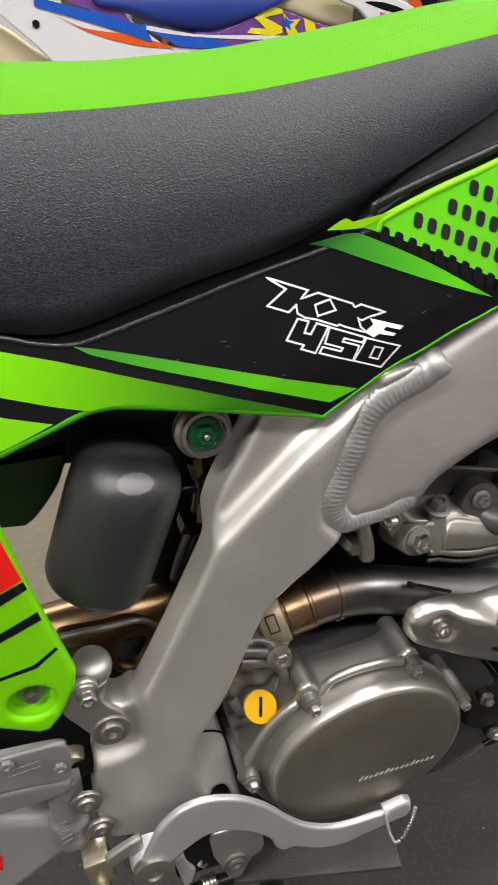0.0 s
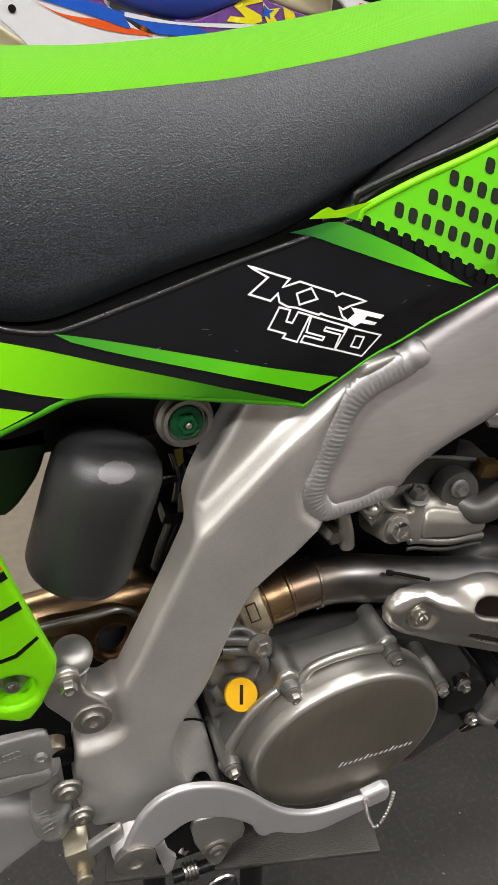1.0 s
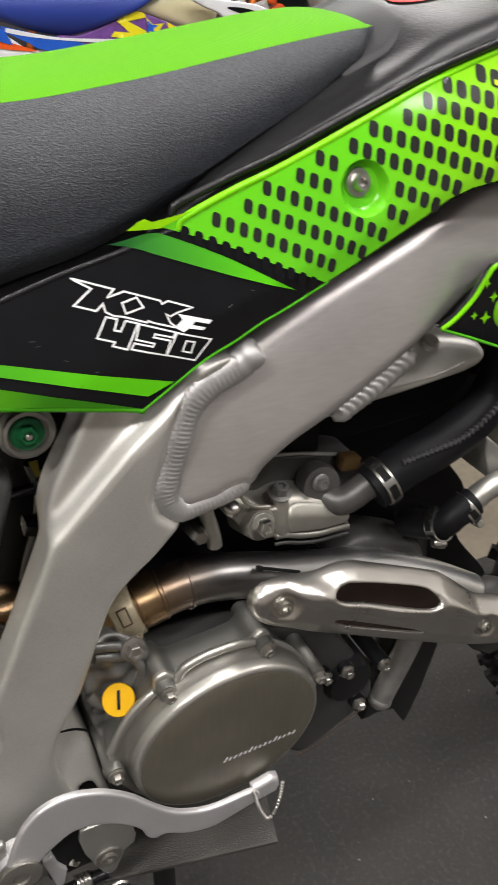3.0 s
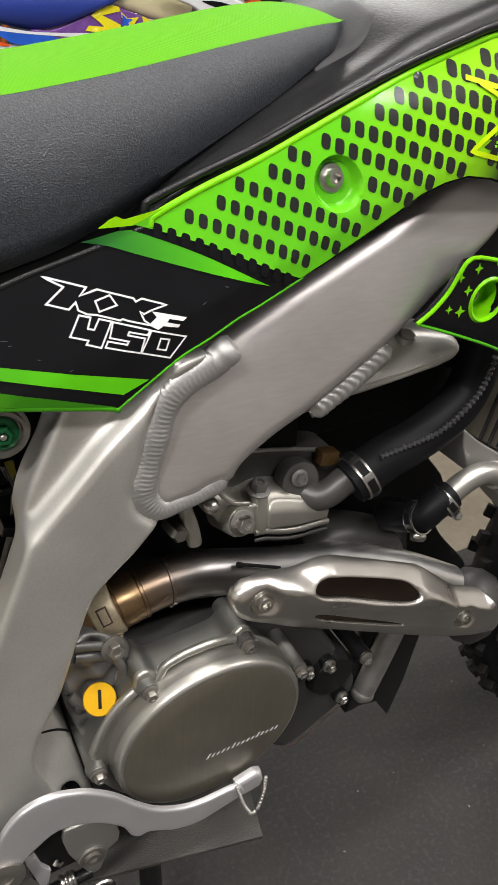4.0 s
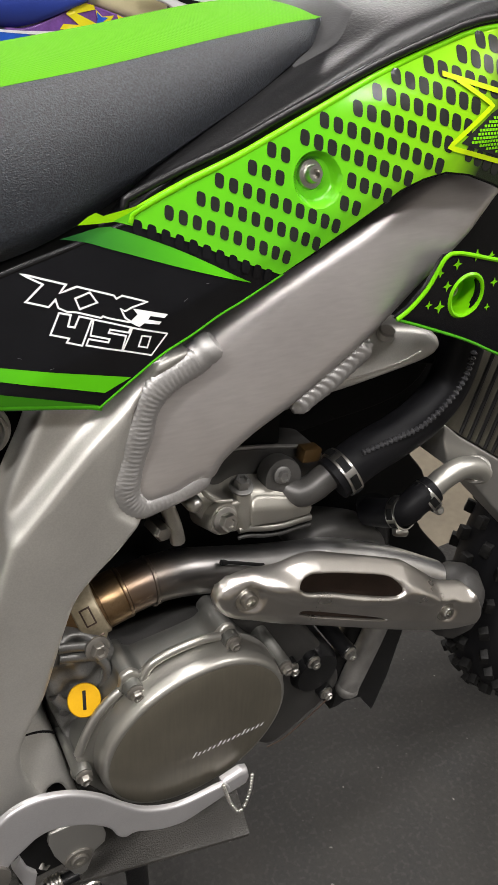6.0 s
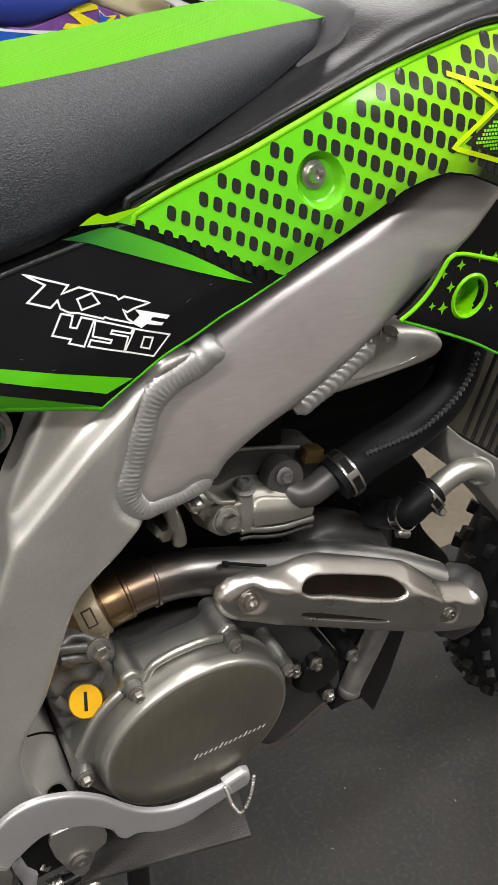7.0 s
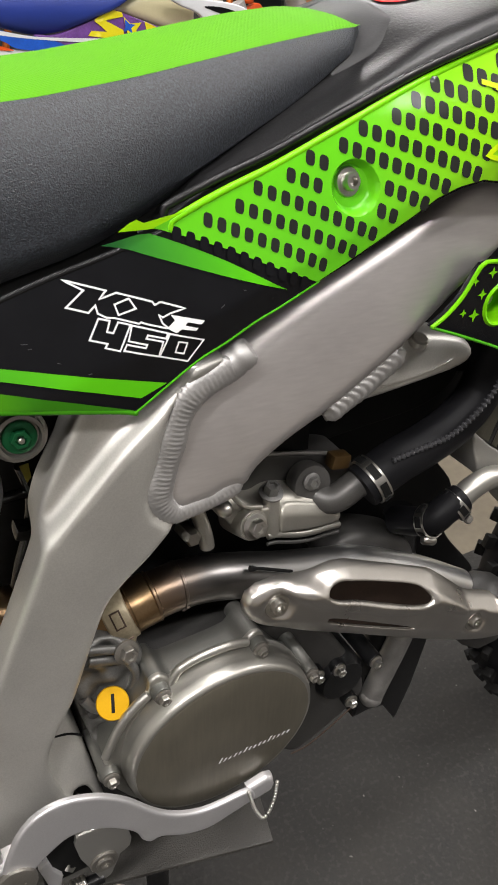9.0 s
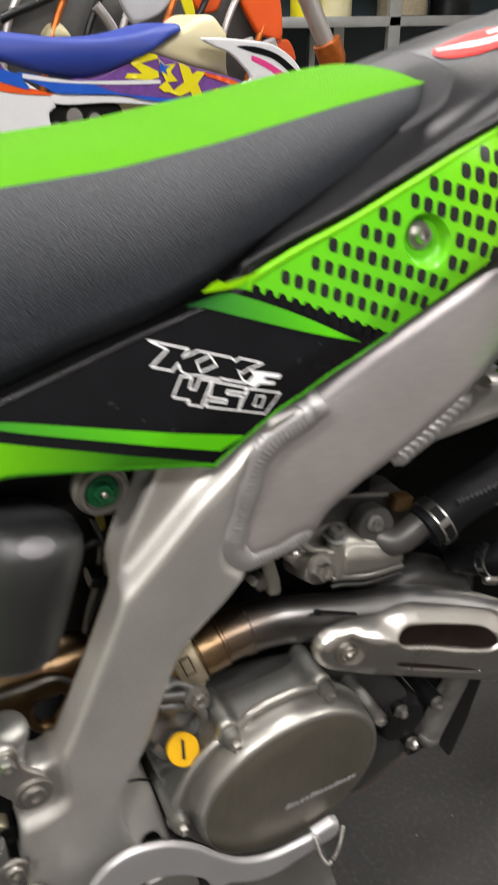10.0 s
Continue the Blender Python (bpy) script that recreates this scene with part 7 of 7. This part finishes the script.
plate("stripe", [(0.7705, 0.8478), (0.8064, 0.8708), (0.8234, 0.8512), (0.7789, 0.8387)], -1.6315, m_orange, print_panel, "", 0, 0, False)
# The opening is a black plate that paints its inner shade.
plate("frame_opening", [(0.3307, 0.8349), (0.3684, 0.8479), (0.5073, 0.8438), (0.5327, 0.81), (0.5006, 0.7818), (0.3569, 0.7653), (0.3326, 0.7866)], -1.66, m_void, other, "black plate standing in for the shaded frame opening", 0.05, 0.004)
for cx, cz, cr in ((0.345, 0.790, 0.018), (0.395, 0.815, 0.026), (0.450, 0.806, 0.020), (0.375, 0.775, 0.018)):
    part("linkage_bolt", lathe([(cr, -0.03), (cr, 0.0), (cr * 0.8, 0.008), (cr * 0.4, 0.008)], (cx, 1.655, cz), (0, -1, 0.1), 20), m_steel, other)
front = plate("radiator_shroud", [(0.7561, 0.9945), (0.9031, 0.9852), (0.9729, 0.9727), (1.0285, 0.9429), (1.0672, 0.9053), (1.0889, 0.8898), (0.9736, 0.8689), (0.9019, 0.8645), (0.8732, 0.8802), (0.9022, 0.8921), (0.8653, 0.9331), (0.831, 0.9591), (0.7888, 0.9737)], -1.60, m_white, other, "white radiator shroud with black and pink stripes", 0.01, 0.005)
plate("stripe", [(0.8545, 0.9725), (0.9159, 0.9698), (0.9881, 0.947), (1.0544, 0.8987), (1.0356, 0.8949), (0.9699, 0.9375), (0.898, 0.9577)], -1.5985, m_black_gloss, front, "", 0, 0)
plate("stripe", [(0.8997, 0.9492), (0.9517, 0.9309), (1.0263, 0.8879), (0.9981, 0.886), (0.9518, 0.9137), (0.8996, 0.938)], -1.5985, m_pink, front, "", 0, 0)
part("engine", block(0.40, 0.78, 1.62, 1.82, 0.30, 0.80, 0.04), m_case_dark, other, "dark engine block")
part("swingarm", tube([(0.48, 1.72, 0.45), (0.2, 1.72, 0.40), (-0.12, 1.72, 0.34)], 0.03, 12, 0.05), m_alu, other)
part("fork", tube([(0.98, 1.66, 0.98), (1.12, 1.66, 0.65), (1.26, 1.66, 0.33)], 0.026, 14, 0.05), m_alu, other)
part("fork", tube([(0.98, 1.80, 0.98), (1.12, 1.80, 0.65), (1.26, 1.80, 0.33)], 0.026, 14, 0.05), m_alu, other)
for wx in (-0.14, 1.27):
    ring_prof = [(0.285 + 0.042 * math.cos(radians(a)), 0.048 * math.sin(radians(a))) for a in np.linspace(-150, 150, 15)]
    w2 = part("wheel", lathe(ring_prof, (wx, 1.72, 0.332), (0, -1, 0), 64, cap=False), m_rubber, other, "black tyre on a dark rim")
    part("rim", lathe([(0.25, -0.02), (0.262, -0.024), (0.262, 0.024), (0.25, 0.02)], (wx, 1.72, 0.332), (0, -1, 0), 48, cap=False), m_black_sat, w2)
    part("hub", lathe([(0.03, -0.06), (0.03, 0.06)], (wx, 1.72, 0.332), (0, -1, 0), 20), m_alu, w2)
    for k in range(12):
        a = 2 * math.pi * k / 12
        part("spoke", tube([(wx + 0.02 * math.cos(a), 1.72 + 0.04 * (-1) ** k, 0.332 + 0.02 * math.sin(a)), (wx + 0.14 * math.cos(a), 1.72 + 0.02 * (-1) ** k, 0.332 + 0.14 * math.sin(a)), (wx + 0.255 * math.cos(a), 1.72, 0.332 + 0.255 * math.sin(a))], 0.002, 5, 0.2), m_steel, w2)

# ---- the orange bike further back ----
third = thing("orange_bike", (1.1, 2.35, 0.0), "orange motocross bike with upside-down silver fork", "motorcycle")
plate("shroud", [(1.2109, 1.131), (1.3603, 1.1318), (1.391, 0.9875), (1.3743, 0.9654), (1.314, 0.9795), (1.2785, 0.9983)], -2.30, m_orange, third, "glossy orange shroud", 0.02, 0.01)
plate("lower_shroud", [(1.3611, 0.9409), (1.4222, 0.968), (1.4613, 0.9001), (1.4113, 0.8879)], -2.32, m_orange, third, "", 0.02, 0.006)
plate("plastic", [(1.0462, 1.1316), (1.1607, 1.1323), (1.1451, 1.0659), (1.069, 1.0627)], -2.35, m_orange, third, "", 0.05, 0.01)
plate("number_plate", [(0.7364, 1.1253), (0.9118, 1.1262), (0.8772, 1.062), (0.795, 1.0302), (0.7656, 1.0305)], -2.20, Mat("pale_grey_plastic", (0.50, 0.50, 0.53), 0.4, vary=0.1), third, "pale grey front plastic", 0.02, 0.008)
plate("strap", [(0.9339, 1.1263), (0.9663, 1.1265), (0.9893, 1.0532), (0.9579, 1.0485)], -2.195, m_lemon, third, "yellow strap", 0.005, 0.002)
fk = [(x, 2.30, z) for x, z in [(1.4544, 1.1676), (1.533, 1.0323), (1.6027, 0.9166)]]
part("fork", tube(fk, 0.036, 18, 0.03), m_alu, third, "silver fork tube")
part("fork_lug", lathe([(0.03, -0.05), (0.055, -0.045), (0.055, 0.03), (0.045, 0.05)], fk[2], (0.5, 0, -1), 20), m_copper, third, "orange anodised fork lug")
part("fork_leg", tube([fk[2], (fk[2][0] + 0.12, 2.30, 0.62), (fk[2][0] + 0.24, 2.30, 0.33)], 0.030, 14, 0.05), m_copper, third)
part("handlebar", tube([(x, 2.30, z) for x, z in [(0.3581, 1.0423), (0.4151, 1.0653), (0.4754, 1.0837), (0.5683, 1.1197)]], 0.014, 12, 0.02), m_black_sat, third, "black handlebar")
part("tube", tube([(x, 2.30, z) for x, z in [(0.6765, 1.0802), (0.7106, 1.0377), (0.741, 0.9872)]], 0.018, 12, 0.02), m_alu, third)
plate("tank", [(0.4932, 0.9848), (0.5178, 1.0249), (0.5557, 1.0294), (0.5836, 0.9832)], -2.30, m_cream, third, "", 0.10, 0.02)
part("engine", block(0.15, 1.35, 2.36, 2.46, 0.72, 1.16, 0.03), m_case_dark, third, "dark engine and cables")
for k in range(9):
    x = 0.2 + 0.13 * k
    part("cable", tube([(x, 2.33, 0.80), (x + 0.05, 2.31, 1.0 + 0.03 * math.sin(k * 2.1)), (x + 0.16, 2.33, 1.18)], 0.012, 8, 0.03), (m_black_sat, m_alu, m_copper)[k % 3], third)
for wx in (0.05, fk[2][0] + 0.24):
    ring_prof = [(0.285 + 0.042 * math.cos(radians(a)), 0.048 * math.sin(radians(a))) for a in np.linspace(-150, 150, 15)]
    part("wheel", lathe(ring_prof, (wx, 2.40, 0.332), (0, -1, 0), 48, cap=False), m_rubber, third, "black tyre")
part("stem", tube([(0.1, 2.4, 0.33), (0.5, 2.41, 0.6), (0.9, 2.41, 0.8)], 0.03, 10, 0.1), m_alu, third)

# ---- shelving against the wall ----
(s0x, s0z), (s1x, s1z), (s2x, _), _, (s4x, _), _ = [(1.9128, 1.0377), (3.0185, 0.9776), (2.3504, 1.156), (2.3867, 0.8425), (2.1526, 0.9936), (2.1645, 0.8489)]
m_galv = Mat("galvanised_steel", (0.42, 0.43, 0.42), 0.45, 0.8, vary=0.15, big=12)
m_teal = Mat("dark_teal_panel", (0.028, 0.045, 0.050), 0.6, vary=0.2)
rack = thing("storage_rack", (s2x, 2.9, 0.0), "galvanised steel storage rack holding workshop parts", "shelf")
for px_k, w in ((s2x, 0.035), (s2x + 1.25, 0.035), (s0x - 0.35, 0.035)):
    for py in (2.90, 3.40):
        part("post", block(px_k - w, px_k + w, py, py + 0.03, 0.0, 2.1, 0.004), m_galv, rack)
part("brace", block(s4x - 0.018, s4x + 0.018, 3.35, 3.38, 0.0, 1.0, 0.003), m_galv, rack)
for sz_ in (0.30, s0z - 0.02, 1.65):
    part("shelf_board", block(s0x - 0.38, s2x + 1.3, 2.90, 3.43, sz_ - 0.02, sz_ + 0.025, 0.004), m_galv, rack)
part("back_panel", block(s0x - 0.38, s2x + 1.3, 3.44, 3.46, 0.02, 2.1, 0.003), m_teal, rack, "dark teal back panel")
for bx, br, bh, mt in ((s2x - 0.22, 0.09, 0.22, m_cream), (s2x + 0.20, 0.13, 0.20, m_tan), (s2x + 0.52, 0.11, 0.24, m_black_sat), (s0x + 0.05, 0.07, 0.20, m_lemon)):
    tin = thing("storage_tin", (bx, 3.12, s0z + 0.005), "round workshop tin standing on the rack", "tin", "tins on the rack")
    part("body", lathe([(br * 0.97, 0.0), (br, 0.004), (br, bh), (br * 0.97, bh + 0.003)], (bx, 3.12, s0z + 0.005), (0, 0, 1), 28), mt, tin)
    part("lid", lathe([(br * 1.02, bh), (br * 1.02, bh + 0.012), (br * 0.9, bh + 0.014)], (bx, 3.12, s0z + 0.005), (0, 0, 1), 28), m_galv, tin)
